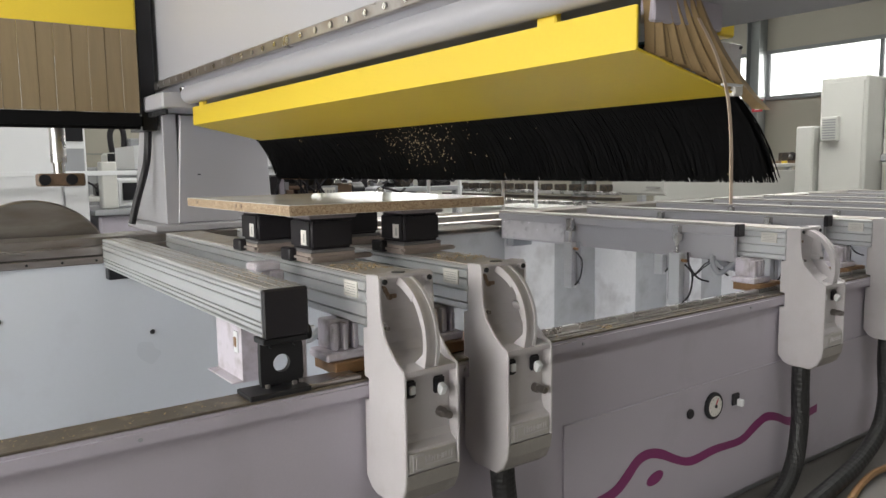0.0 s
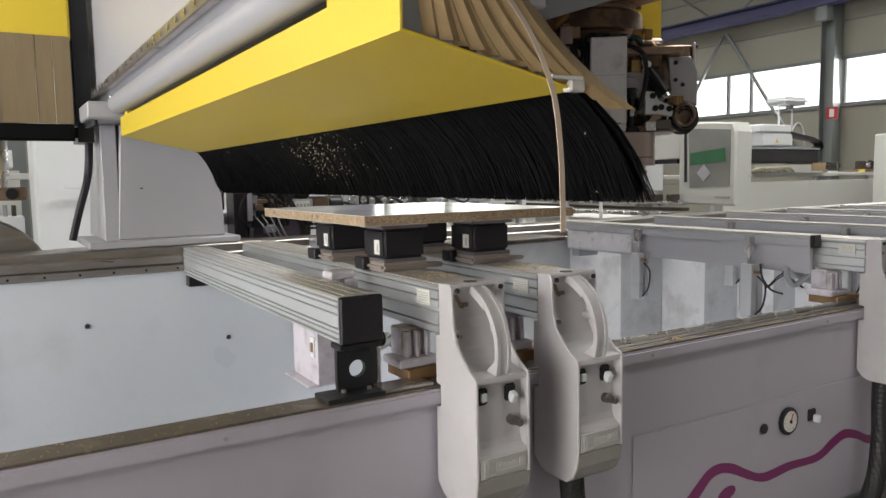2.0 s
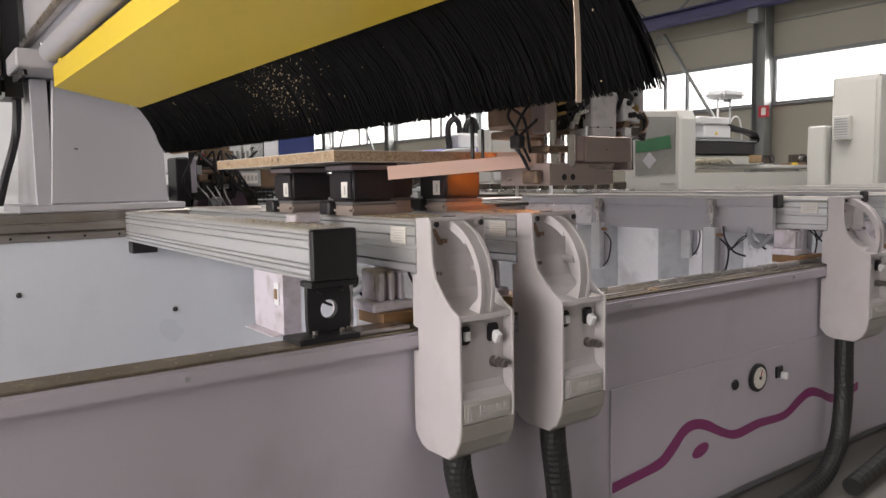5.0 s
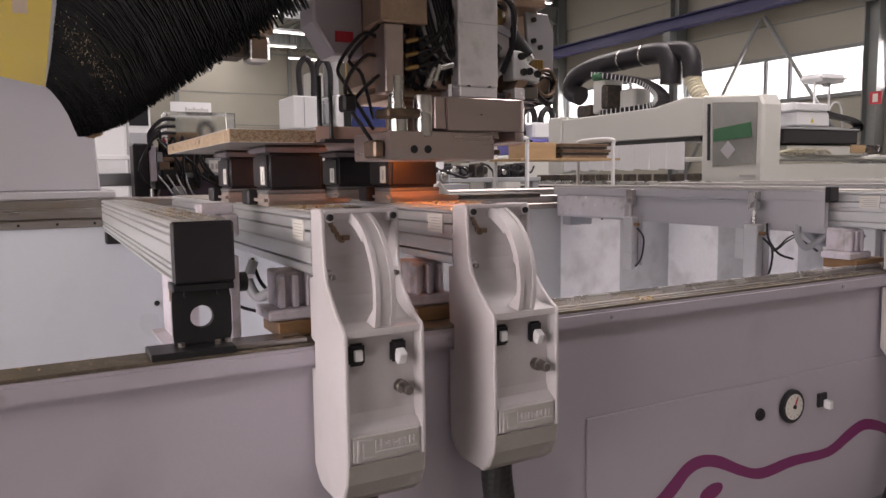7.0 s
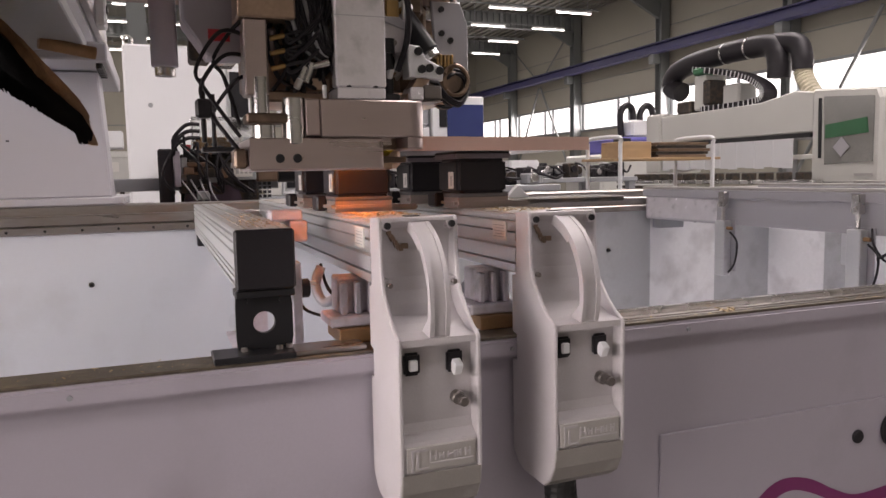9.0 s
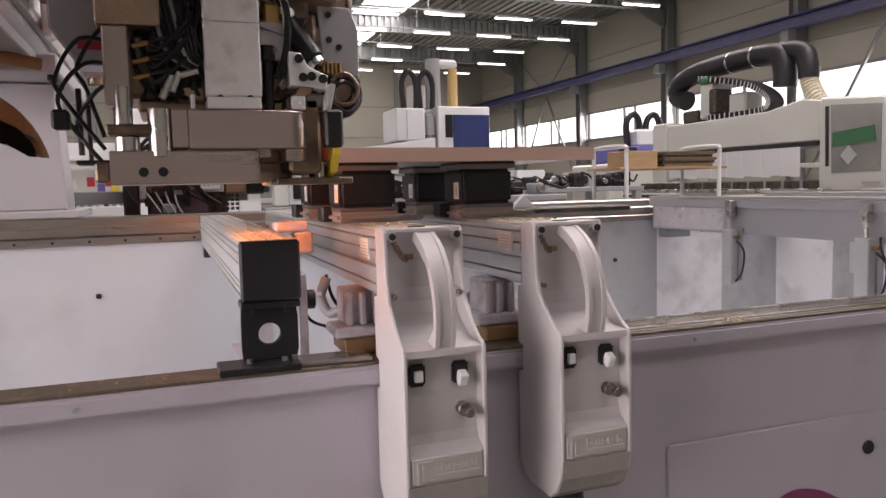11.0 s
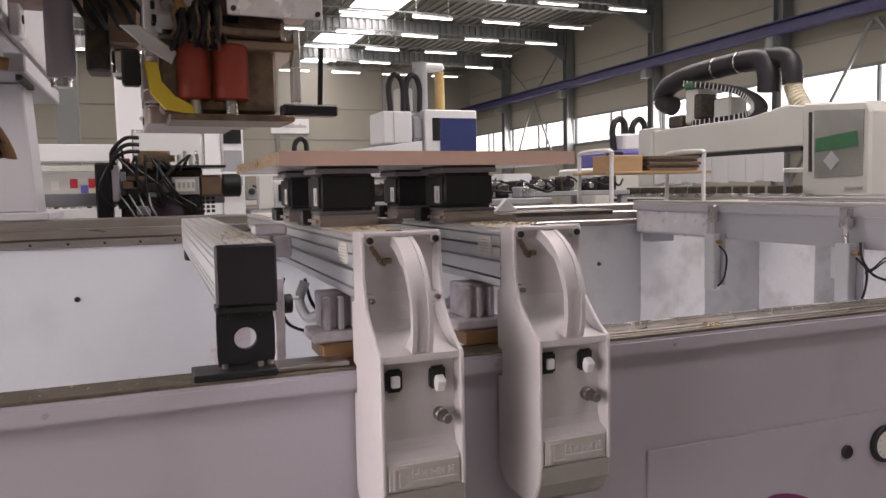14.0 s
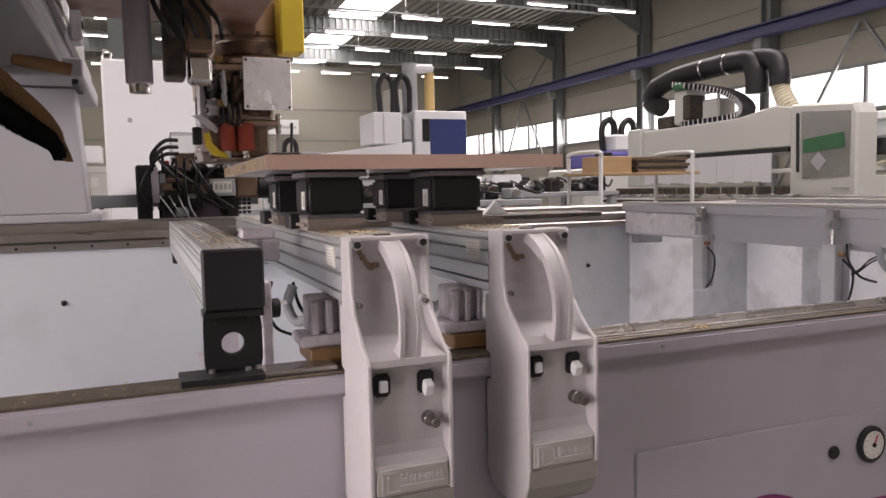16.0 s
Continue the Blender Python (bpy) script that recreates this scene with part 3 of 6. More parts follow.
def stop_beam(x, label):
    """A free-standing square bar with black end cap and holed foot."""
    t = thing("stop_beam", label, "profile beam", (x + 0.05, 2.4, 0.66))
    bm = B()
    prism(bm, profile(x, x + 0.107, 0.787, 0.897, [(0.008, 0.014), (0.022, 0.027), (0.033, 0.038), (0.066, 0.071), (0.084, 0.089), (0.096, 0.102)]), "y", 1.652, 3.232)
    part("bar", bm, ALU, t)
    bm = B()
    for k in range(3):
        box(bm, x + 0.02 + k * 0.03, x + 0.024 + k * 0.03, 1.655, 3.23, 0.8972, 0.8984)
    part("top_groove", bm, ALU_DUSTY, t, "dusty slotted top face")
    part("end_cap", box(B(), x, x + 0.108, 1.638, 1.652, 0.786, 0.896, 0.004), BLACK, t, "black plastic end cap")
    part("clamp_plate", box(B(), x - 0.001, x + 0.106, 1.645, 1.70, 0.771, 0.785, 0.002), BLACKMET, t)
    for dx in (0.026, 0.084):
        part("clamp_bolt", cyl(B(), (x + dx, 1.667, 0.765), (x + dx, 1.655, 0.765), 0.007, 8), BLACKMET, t)
    bm = holed(B(), x, x + 0.104, 0.672, 0.771, 1.668, 1.682, x + 0.051, 0.721, 0.0205)
    part("foot", bm, BLACKMET, t, "black steel foot with a round hole")
    part("foot_web", box(B(), x + 0.111, x + 0.129, 1.70, 1.77, 0.662, 0.825, 0.002), LILAC_DIRTY, t, "pale lilac upright plate")
    k = part("clamp_knob", cyl(B(), (x + 0.130, 1.72, 0.772), (x + 0.146, 1.72, 0.772), 0.019, 18, b=0.002), BLACK, t, "black clamping knob", shade=True)
    part("knob_lever", box(B(), x + 0.146, x + 0.160, 1.714, 1.724, 0.778, 0.785, 0.001), WHITE, k)
    part("foot_base", box(B(), x - 0.045, x + 0.10, 1.618, 1.70, 0.659, 0.671, 0.002), BLACKMET, t)
    part("foot_base", box(B(), x + 0.101, x + 0.236, 1.630, 1.70, 0.659, 0.668, 0.002), RAIL, t, "oily dark base rail")
    for dx, dy in ((0.012, 1.66), (0.075, 1.655), (0.094, 1.66)):
        part("base_bolt", cyl(B(), (x + dx, dy, 0.671), (x + dx, dy, 0.678), 0.006, 8), RAIL, t)
    part("rear_foot", box(B(), x + 0.005, x + 0.1, 3.18, 3.233, 0.74, 0.785, 0.004), BLACKMET, t)
    bx = x + 0.038
    bm = B()
    box(bm, bx, bx + 0.004, 1.88, 2.06, 0.632, 0.786)
    box(bm, bx + 0.004, bx + 0.046, 1.88, 1.884, 0.632, 0.786)
    box(bm, bx - 0.028, bx + 0.046, 1.88, 2.06, 0.628, 0.632)
    part("bracket", bm, LILAC_DIRTY, t, "pale folded sheet bracket")
    part("bracket_slot", box(B(), bx - 0.004, bx, 1.90, 1.925, 0.70, 0.755, 0.001), WHITE, t)
    part("bracket_screw", box(B(), bx - 0.007, bx - 0.004, 1.905, 1.918, 0.715, 0.74, 0.001), BRONZE, t)
    bm = B()
    box(bm, x + 0.108, x + 0.180, 1.95, 2.01, 0.893, 0.916, 0.004)
    box(bm, x + 0.150, x + 0.190, 1.95, 2.01, 0.843, 0.892, 0.004)
    part("stop_block", bm, LILAC_DIRTY, t, "pale lilac stop block")
    return t


stop_beam(0.745, "silver aluminium stop beam with a black end cap on a holed foot")


def switch(x, z, y, parent, up):
    s = part("rocker_switch", box(B(), x - 0.015, x + 0.015, y - 0.012, y, z - 0.02, z + 0.02, 0.004, 2), BLACK, parent, "black rocker switch")
    if up:
        box_m = Matrix.Translation((x, y - 0.012, z)) @ Euler((radians(28), 0, 0)).to_matrix().to_4x4()
        part("lever", box(B(), -0.008, 0.008, -0.02, 0.0, -0.016, 0.008, 0.002, m=box_m), WHITE, s, "white lever, tilted down")
    else:
        part("lever", box(B(), x - 0.008, x + 0.008, y - 0.02, y - 0.012, z - 0.01, z + 0.01, 0.002), WHITE, s, "white lever")


def console(x, label):
    """A console: slotted bar, cast front handle with switches, bracket, hose."""
    x0, x1 = x, x + 0.158
    t = thing("console", label, "console", (x + 0.08, 2.4, 0.66), group="consoles")
    bm = B()
    prism(bm, profile(x0 + 0.006, x1 - 0.006, 0.787, 0.905, [(0.018, 0.023), (0.051, 0.065), (0.081, 0.0855), (0.104, 0.1085)]), "y", 1.614, 3.232)
    part("bar", bm, ALU, t)
    part("top_plate", box(B(), x0 + 0.016, x1 - 0.016, 1.615, 3.22, 0.9052, 0.9085, 0.001), ALU_DUSTY, t, "dusty top face")
    l = part("paper_label", box(B(), x0 + 0.002, x0 + 0.0056, 1.648, 1.712, 0.851, 0.890), PAPER, t, "white paper label")
    bm = B()
    for k in range(5):
        box(bm, x0 + 0.0010, x0 + 0.0019, 1.655, 1.705 - 0.008 * (k % 2), 0.857 + k * 0.006, 0.8583 + k * 0.006)
    part("print_line", bm, INK, l)
    # cast handle
    bar0, bar1 = x0, x1
    x0, x1 = x + 0.006, x + 0.160
    outer = [(1.612, 0.912), (1.563, 0.914), (1.556, 0.905), (1.555, 0.86), (1.550, 0.81), (1.538, 0.775), (1.508, 0.742), (1.484, 0.722), (1.459, 0.709), (1.456, 0.70), (1.456, 0.47), (1.462, 0.435), (1.478, 0.405), (1.503, 0.386), (1.585, 0.386), (1.606, 0.394), (1.630, 0.42), (1.630, 0.608), (1.611, 0.611), (1.611, 0.662), (1.630, 0.665), (1.630, 0.782), (1.612, 0.786)]
    inner = [(1.600, 0.909), (1.575, 0.909), (1.566, 0.903), (1.574, 0.893), (1.582, 0.875), (1.587, 0.85), (1.589, 0.825), (1.587, 0.80), (1.580, 0.775), (1.567, 0.751), (1.549, 0.734), (1.527, 0.722), (1.502, 0.713), (1.4595, 0.707), (1.4590, 0.695), (1.486, 0.691), (1.488, 0.552), (1.482, 0.535), (1.464, 0.524), (1.4615, 0.518), (1.4615, 0.47), (1.467, 0.438), (1.482, 0.409), (1.506, 0.391), (1.59, 0.391), (1.606, 0.43)]
    h = part("handle_casting", prism(prism(prism(B(), outer, "x", x0, x0 + 0.008, 0.002), outer, "x", x1 - 0.008, x1, 0.002), inner, "x", x0 + 0.007, x1 - 0.007), CAST, t, "cast grey handle housing with an oval bowl")
    bm = B()
    grip = smooth([(0.079, 1.612, 0.9125), (0.079, 1.585, 0.911), (0.079, 1.548, 0.900), (0.079, 1.510, 0.878), (0.079, 1.480, 0.846), (0.079, 1.460, 0.805), (0.079, 1.454, 0.765), (0.079, 1.456, 0.735), (0.079, 1.462, 0.708)], 5)
    for k in range(len(grip) - 1):
        a, b = grip[k], grip[k + 1]
        fa = [0.013 + 0.030 * max(0.0, (0.74 - p.z) / 0.03) for p in (a, b)]
        for w, sx, dy in ((0.0145, 0.0, 0.004), (0.004, -0.0148, 0.0), (0.004, 0.0148, 0.0)):
            vs = [bm.verts.new((x0 + p.x + sx + s_ * w, p.y + dy + q * d_ * (0.55 if p.z > 0.87 else 1.0), p.z - q * (0.020 if p.z > 0.87 else 0.006 if p.z > 0.8 else 0.0))) for p, d_ in zip((a, b), fa) for s_, q in ((-1, 0), (1, 0), (1, 1), (-1, 1))]
            for f in ((0, 1, 5, 4), (1, 2, 6, 5), (2, 3, 7, 6), (3, 0, 4, 7)):
                bm.faces.new([vs[i] for i in f])
    bmesh.ops.remove_doubles(bm, verts=bm.verts, dist=0.0004)
    bmesh.ops.recalc_face_normals(bm, faces=bm.faces)
    part("grip", bm, CAST, h, "curved cast grip bar", shade=True)
    for zb, xs in ((0.898, (0.017, 0.142)), (0.791, (0.016, 0.141))):
        for dx in xs:
            yy = 1.5565 if zb > 0.85 else 1.545
            part("bolt", cyl(B(), (x0 + dx, yy + 0.02, zb), (x0 + dx, yy - 0.005, zb), 0.0066 if zb > 0.85 else 0.005, 12, b=0.0012), BLACKMET if zb > 0.85 else DARKSTEEL, h, "black socket bolt", shade=True)
    part("top_hole", cyl(B(), (x0 + 0.072, 1.583, 0.909), (x0 + 0.072, 1.583, 0.9145), 0.0165, 20), BLACKMET, h)
    for zb, xs in ((0.898, (0.017, 0.142)), (0.791, (0.016, 0.141))):
        for dx in xs:
            yy = 1.5565 if zb > 0.85 else 1.551
            part("bolt_boss", cyl(B(), (x0 + dx, 1.598, zb), (x0 + dx, yy, zb), 0.0115, 14, 0.0095), CAST, h, shade=True)
    part("top_flange", box(B(), x0 + 0.007, x1 - 0.007, 1.558, 1.60, 0.9035, 0.9128, 0.002), CAST, h)
    part("latch_slot", box(B(), x0 + 0.050, x0 + 0.064, 1.578, 1.588, 0.853, 0.863, 0.001), BROWN, h, "dark latch slot")
    rg = random.Random(int(x * 100))
    bm = B()
    for k in range(46):
        gx, gz = x0 + 0.020 + 0.0008 * k, 0.896 - 0.0010 * k - rg.uniform(0, 0.006)
        gl = rg.uniform(0.004, 0.016)
        gy = 1.5655 + (0.900 - gz) * 0.42
        vs = [bm.verts.new(q) for q in ((gx, gy, gz), (gx + 0.0022, gy, gz + 0.001), (gx + 0.0020, gy + gl * 0.4, gz - gl), (gx + 0.0003, gy + gl * 0.4, gz - gl * 0.8))]
        bm.faces.new(vs)
    part("grime_edge", bm, BROWN, h, "brown grime in the bowl")
    switch(x0 + 0.032, 0.660, 1.487, h, False)
    switch(x0 + 0.112, 0.659, 1.487, h, True)
    bm = B()
    cyl(bm, (x0 + 0.117, 1.488, 0.592), (x0 + 0.117, 1.470, 0.592), 0.0125, 14, b=0.002)
    cyl(bm, (x0 + 0.117, 1.470, 0.592), (x0 + 0.117, 1.452, 0.592), 0.0105, 6)
    cyl(bm, (x0 + 0.117, 1.452, 0.592), (x0 + 0.117, 1.444, 0.592), 0.0085, 14, b=0.001)
    part("air_nipple", bm, DARKSTEEL, h, "steel air coupling", shade=True)
    toe = [(1.4545, 0.470), (1.4605, 0.434), (1.4765, 0.4035), (1.5025, 0.3845), (1.585, 0.3845), (1.585, 0.393), (1.506, 0.393), (1.484, 0.410), (1.468, 0.438), (1.463, 0.470)]
    part("toe", prism(B(), toe, "x", x0 + 0.003, x1 - 0.003, 0.001), TOE, h, "darker metal toe of the casting")
    part("name_plate", box(B(), x0 + 0.012, x1 - 0.012, 1.4565, 1.4612, 0.474, 0.519, 0.0015), CAST_BASE, h, "worn cast plate with raised bars")
    bm = B()
    y = 1.4548
    box(bm, x0 + 0.020, x0 + 0.024, y, 1.457, 0.4740, 0.5140)
    box(bm, x0 + 0.024, x0 + 0.050, y, 1.457, 0.5100, 0.5140)
    box(bm, x0 + 0.029, x0 + 0.033, y, 1.457, 0.4800, 0.5060)
    box(bm, x0 + 0.033, x0 + 0.052, y, 1.457, 0.4780, 0.4810)
    for k, (w, hh) in enumerate(((0.013, 0.016), (0.011, 0.012), (0.015, 0.012), (0.010, 0.012), (0.011, 0.014))):
        xx = x0 + 0.054 + k * 0.0165
        box(bm, xx, xx + 0.003, y, 1.457, 0.4920, 0.4920 + hh)
        box(bm, xx + w - 0.003, xx + w, y, 1.457, 0.4920, 0.4920 + hh)
        box(bm, xx + 0.003, xx + w - 0.003, y, 1.457, 0.4970, 0.5000)
    box(bm, x0 + 0.054, x1 - 0.018, y, 1.457, 0.4860, 0.4885)
    part("plate_relief", bm, CAST, h)
    # lilac bracket and bronze block under the bar
    x0, x1 = bar0, bar1
    bm = B()
    box(bm, x0 - 0.055, x0 + 0.06, 1.70, 1.80, 0.690, 0.712, 0.004)
    box(bm, x0 - 0.03, x0 + 0.05, 1.735, 1.80, 0.712, 0.785, 0.004)
    for k in range(3):
        box(bm, x0 - 0.028 + k * 0.028, x0 - 0.014 + k * 0.028, 1.715, 1.737, 0.712, 0.778, 0.003)
    part("bracket", bm, LILAC_DIRTY, t, "chipped lilac cast bracket")
    part("wear_block", box(B(), x0 - 0.04, x0 + 0.12, 1.685, 1.80, 0.660, 0.689, 0.002), BRONZE, t, "bronze-brown wear block")
    bm = tube(B(), [(x0 - 0.03, 1.90, 0.79), (x0 - 0.045, 1.89, 0.75), (x0 - 0.03, 1.87, 0.715), (x0 + 0.0, 1.85, 0.735), (x0 + 0.02, 1.82, 0.77)], 0.011, 10)
    part("air_hose", bm, GREY, t, "grey air hose", shade=True)
    bm = B()
    tube(bm, [(x0 - 0.06, 2.0, 0.79), (x0 - 0.075, 1.98, 0.74), (x0 - 0.06, 1.95, 0.69), (x0 - 0.01, 1.93, 0.67)], 0.004, 6)
    tube(bm, [(x0 - 0.02, 1.95, 0.79), (x0 - 0.015, 1.9, 0.74), (x0 + 0.02, 1.86, 0.70)], 0.004, 6)
    part("cable", bm, BLACK, t, "thin black air tubes", shade=True)
    part("rear_clamp", box(B(), x0 + 0.01, x1 - 0.01, 3.17, 3.232, 0.72, 0.785, 0.004), GREY, t)
    return t


con = console(0.982, "silver console with a cast grey handle and switches")
copy_thing(con, pose(0.982 + 0.08 + 0.3015, 2.4, 0.66))


def plank_beam(x, label):
    t = thing("support_beam", label, "support beam", (x + 0.05, 2.4, 0.66), group="support beams")
    part("side_bar", box(B(), x, x + 0.012, 1.80, 3.225, 0.766, 0.905, 0.002), GANTRY, t)
    part("core", box(B(), x + 0.013, x + 0.032, 1.82, 3.225, 0.80, 0.87), GREY, t)
    part("top_strip", box(B(), x - 0.012, x + 0.034, 1.80, 3.235, 0.906, 0.918, 0.002), TOPSTRIP, t, "grey worn top strip")
    part("flange", box(B(), x - 0.012, x - 0.001, 1.80, 3.235, 0.872, 0.905, 0.001), GANTRY, t)
    part("end_cap", box(B(), x - 0.013, x + 0.035, 1.782, 1.80, 0.868, 0.919, 0.003), BLACK, t, "black end cap")
    part("bare_plate", box(B(), x - 0.004, x - 0.0005, 2.74, 3.21, 0.775, 0.868, 0.001), PLATE, t, "bare scratched metal plate")
    part("end_plate", box(B(), x - 0.010, x - 0.002, 1.80, 2.0, 0.785, 0.871), GANTRY, t)
    for y in (2.06, 2.68):
        c = part("lift_cylinder", box(B(), x - 0.05, x - 0.014, y - 0.035, y + 0.02, 0.56, 0.785, 0.003), ALU, t, "square aluminium lift cylinder")
        part("piston", cyl(B(), (x - 0.032, y - 0.008, 0.785), (x - 0.032, y - 0.008, 0.86), 0.008, 10), STEEL, c)
        part("clip", box(B(), x - 0.042, x - 0.013, y - 0.02, y + 0.012, 0.835, 0.90, 0.002), STEEL, c)
        part("clip_bolt", cyl(B(), (x - 0.043, y - 0.004, 0.85), (x - 0.052, y - 0.004, 0.85), 0.009, 10), STEEL, c)
        part("fitting", cyl(B(), (x - 0.035, y - 0.036, 0.755), (x - 0.035, y - 0.06, 0.755), 0.007, 10), BRONZE, c)
        part("mount_plate", box(B(), x - 0.012, x - 0.006, y - 0.055, y + 0.05, 0.58, 0.79), GANTRY, c)
        part("tube", tube(B(), [(x - 0.035, y - 0.05, 0.74), (x - 0.03, y - 0.085, 0.70), (x - 0.03, y - 0.075, 0.62), (x - 0.03, y - 0.04, 0.575)], 0.004, 6), BLACK, c, "black air tube")
    return t


pb = plank_beam(2.79, "grey steel support beam with pale top strip and lift cylinders")
c3 = copy_thing(con, pose(2.82 + 0.08, 2.4, 0.66))
c3["label"] = "dusty console with a cast grey handle and hose"
for dx in (0.70, 1.36, 2.0, 2.64, 3.3, 3.95):
    copy_thing(pb, pose(2.84 + dx, 2.4, 0.66))
    copy_thing(con, pose(2.90 + dx, 2.4, 0.66))

# tubes near the right console
for k in range(2):
    bm = tube(B(), [(2.87, 1.93 + 0.015 * k, 0.785), (2.84, 1.945, 0.755 - 0.008 * k), (2.80, 1.95, 0.738 - 0.01 * k), (2.765, 1.955, 0.712 - 0.006 * k), (2.735, 1.96, 0.700 - 0.005 * k)], 0.0026, 6)
    solid("air_tube", bm, BLACK, "thin black air tube under the console", "air tube", group="air tubes", shade=True)
bm = tube(B(), [(2.99, 1.80, 0.76), (2.96, 1.83, 0.735), (2.91, 1.86, 0.725), (2.86, 1.89, 0.745), (2.84, 1.91, 0.785)], 0.017, 12)
solid("grey_hose", bm, GREY, "short grey hose loop under the console", "hose", shade=True)


# ---- suction pods ----
def pod(x, y):
    t = thing("suction_pod", "square black vacuum suction pod on a beige base", "suction pod", (x, y, 0.9085), group="suction pods")
    part("base", box(B(), x - 0.075, x + 0.075, y - 0.075, y + 0.075, 0.909, 0.934, 0.009, 2), PODBASE, t, "beige plastic base")
    part("foot_seal", box(B(), x - 0.068, x + 0.068, y - 0.068, y + 0.068, 0.934, 0.943, 0.003), SEAL, t)
    part("body", box(B(), x - 0.0645, x + 0.0645, y - 0.0645, y + 0.0645, 0.943, 1.026, 0.008, 3), BLACK, t, shade=True)
    part("head_plate", box(B(), x - 0.074, x + 0.074, y - 0.074, y + 0.074, 1.0265, 1.037, 0.004, 2), HEADPLATE, t, "grey head plate")
    part("seal", box(B(), x - 0.070, x + 0.070, y - 0.070, y + 0.070, 1.037, 1.0425, 0.002), RUBBER, t)
    l = part("paper_label", box(B(), x - 0.0658, x - 0.0647, y - 0.040, y - 0.008, 0.955, 0.995), PAPER, t, "torn white paper label")
    part("print_line", box(B(), x - 0.0663, x - 0.0659, y - 0.030, y - 0.024, 0.962, 0.985), INK, l)
    part("release_block", box(B(), x - 0.090, x - 0.066, y + 0.02, y + 0.075, 0.9095, 0.945, 0.004), BLACK, t, "black release block")
    part("release_lever", box(B(), x + 0.068, x + 0.135, y - 0.05, y - 0.01, 0.9095, 0.922, 0.004, 2), PODBASE, t, "beige lever tongue")
    return t


p0 = pod(1.055, 1.965)
for x, y in ((1.348, 1.965), (1.047, 2.31), (1.345, 2.31)):
    copy_thing(p0, pose(x, y, 0.9085))

# ---- workpiece ----
wp = thing("workpiece_board", "chipboard panel with white laminate lying on the suction pods", "chipboard panel", (1.234, 2.2, 1.0428))
part("core", box(B(), 0.889, 1.579, 1.802, 2.60, 1.0436, 1.0685), CHIP, wp, "raw chipboard core")
part("top_laminate", box(B(), 0.889, 1.579, 1.802, 2.60, 1.0685, 1.0700), LAMINATE, wp, "glossy white laminate")
part("bottom_laminate", box(B(), 0.889, 1.579, 1.802, 2.60, 1.0428, 1.0436), LAMINATE, wp)
for y in (2.12, 2.16, 2.50):
    part("dowel_hole", cyl(B(), (0.8895, y, 1.0575), (0.8875, y, 1.0575), 0.006, 12), BROWN, wp, "dark drilled hole")

# ---- chips and dust ----
rnd = random.Random(7)


def chips(name, label, n, xs, ys, z, size):
    bm = B()
    for k in range(n):
        s = size * rnd.uniform(0.4, 1.3)
        m = Matrix.Translation((rnd.uniform(*xs), rnd.uniform(*ys), z + 0.0006 + rnd.random() * 0.002)) @ Euler((rnd.uniform(-0.5, 0.5), rnd.uniform(-0.5, 0.5), rnd.uniform(0, 6.3))).to_matrix().to_4x4()
        vs = [bm.verts.new(m @ Vector(p)) for p in ((-s, -s * 0.35, 0), (s, -s * 0.3, 0), (s * 0.9, s * 0.35, 0.3 * s), (-s * 0.8, s * 0.3, 0.2 * s))]
        bm.faces.new(vs)
    return solid(name, bm, CHIPS, label, "wood chips", "stuff")


chips("wood_chips", "pale wood chips and dust on the console top", 260, (1.0, 1.12), (1.68, 1.83), 0.909, 0.004)
chips("wood_chips", "pale wood chips and dust on the console top", 200, (1.30, 1.43), (1.68, 1.83), 0.909, 0.004)
chips("wood_chips", "pale wood chips scattered along the front rail", 170, (1.45, 2.75), (1.618, 1.660), 0.659, 0.004)
chips("wood_chips", "pale wood chips heaped on the front rail", 45, (1.83, 1.87), (1.625, 1.66), 0.660, 0.007)
chips("wood_chips", "pale dust on the brown guide strip", 160, (-0.3, 0.72), (1.625, 1.70), 0.6588, 0.003)
chips("wood_chips", "pale dust on the stop beam", 200, (0.76, 0.84), (1.66, 2.2), 0.8985, 0.003)


# ---- gantry ----
gantry = thing("gantry", "pale grey travelling machine gantry with yellow hood and black brush", "gantry", (0, 0, 0))
# leg on the rear rail
bm = B()
prism(bm, [(0.516, 0.93), (0.545, 1.40), (0.93, 1.40), (0.955, 0.93)], "y", 3.396, 3.64, 0.006)
part("leg", bm, GANTRY, gantry, "pale grey welded leg")
part("leg_side", prism(B(), [(3.400, 0.93), (3.400, 1.40), (3.75, 1.40), (3.95, 0.93)], "x", 0.470, 0.530, 0.003), GANTRY, gantry)
part("leg_foot", box(B(), 0.40, 1.0, 3.32, 3.80, 0.902, 0.93, 0.004), GANTRY, gantry, "pale base plate")
part("carriage_plate", box(B(), 0.28, 1.10, 3.335, 3.52, 0.872, 0.9015, 0.003), RAIL, gantry, "oily steel carriage plate")
for x in (0.34, 0.50, 0.98, 1.06):
    part("bolt", cyl(B(), (x, 3.336, 0.887), (x, 3.331, 0.887), 0.009, 10), BLACKMET, gantry)
part("leg_mark", box(B(), 0.61, 0.622, 3.3925, 3.396, 1.14, 1.145), BLACKMET, gantry)
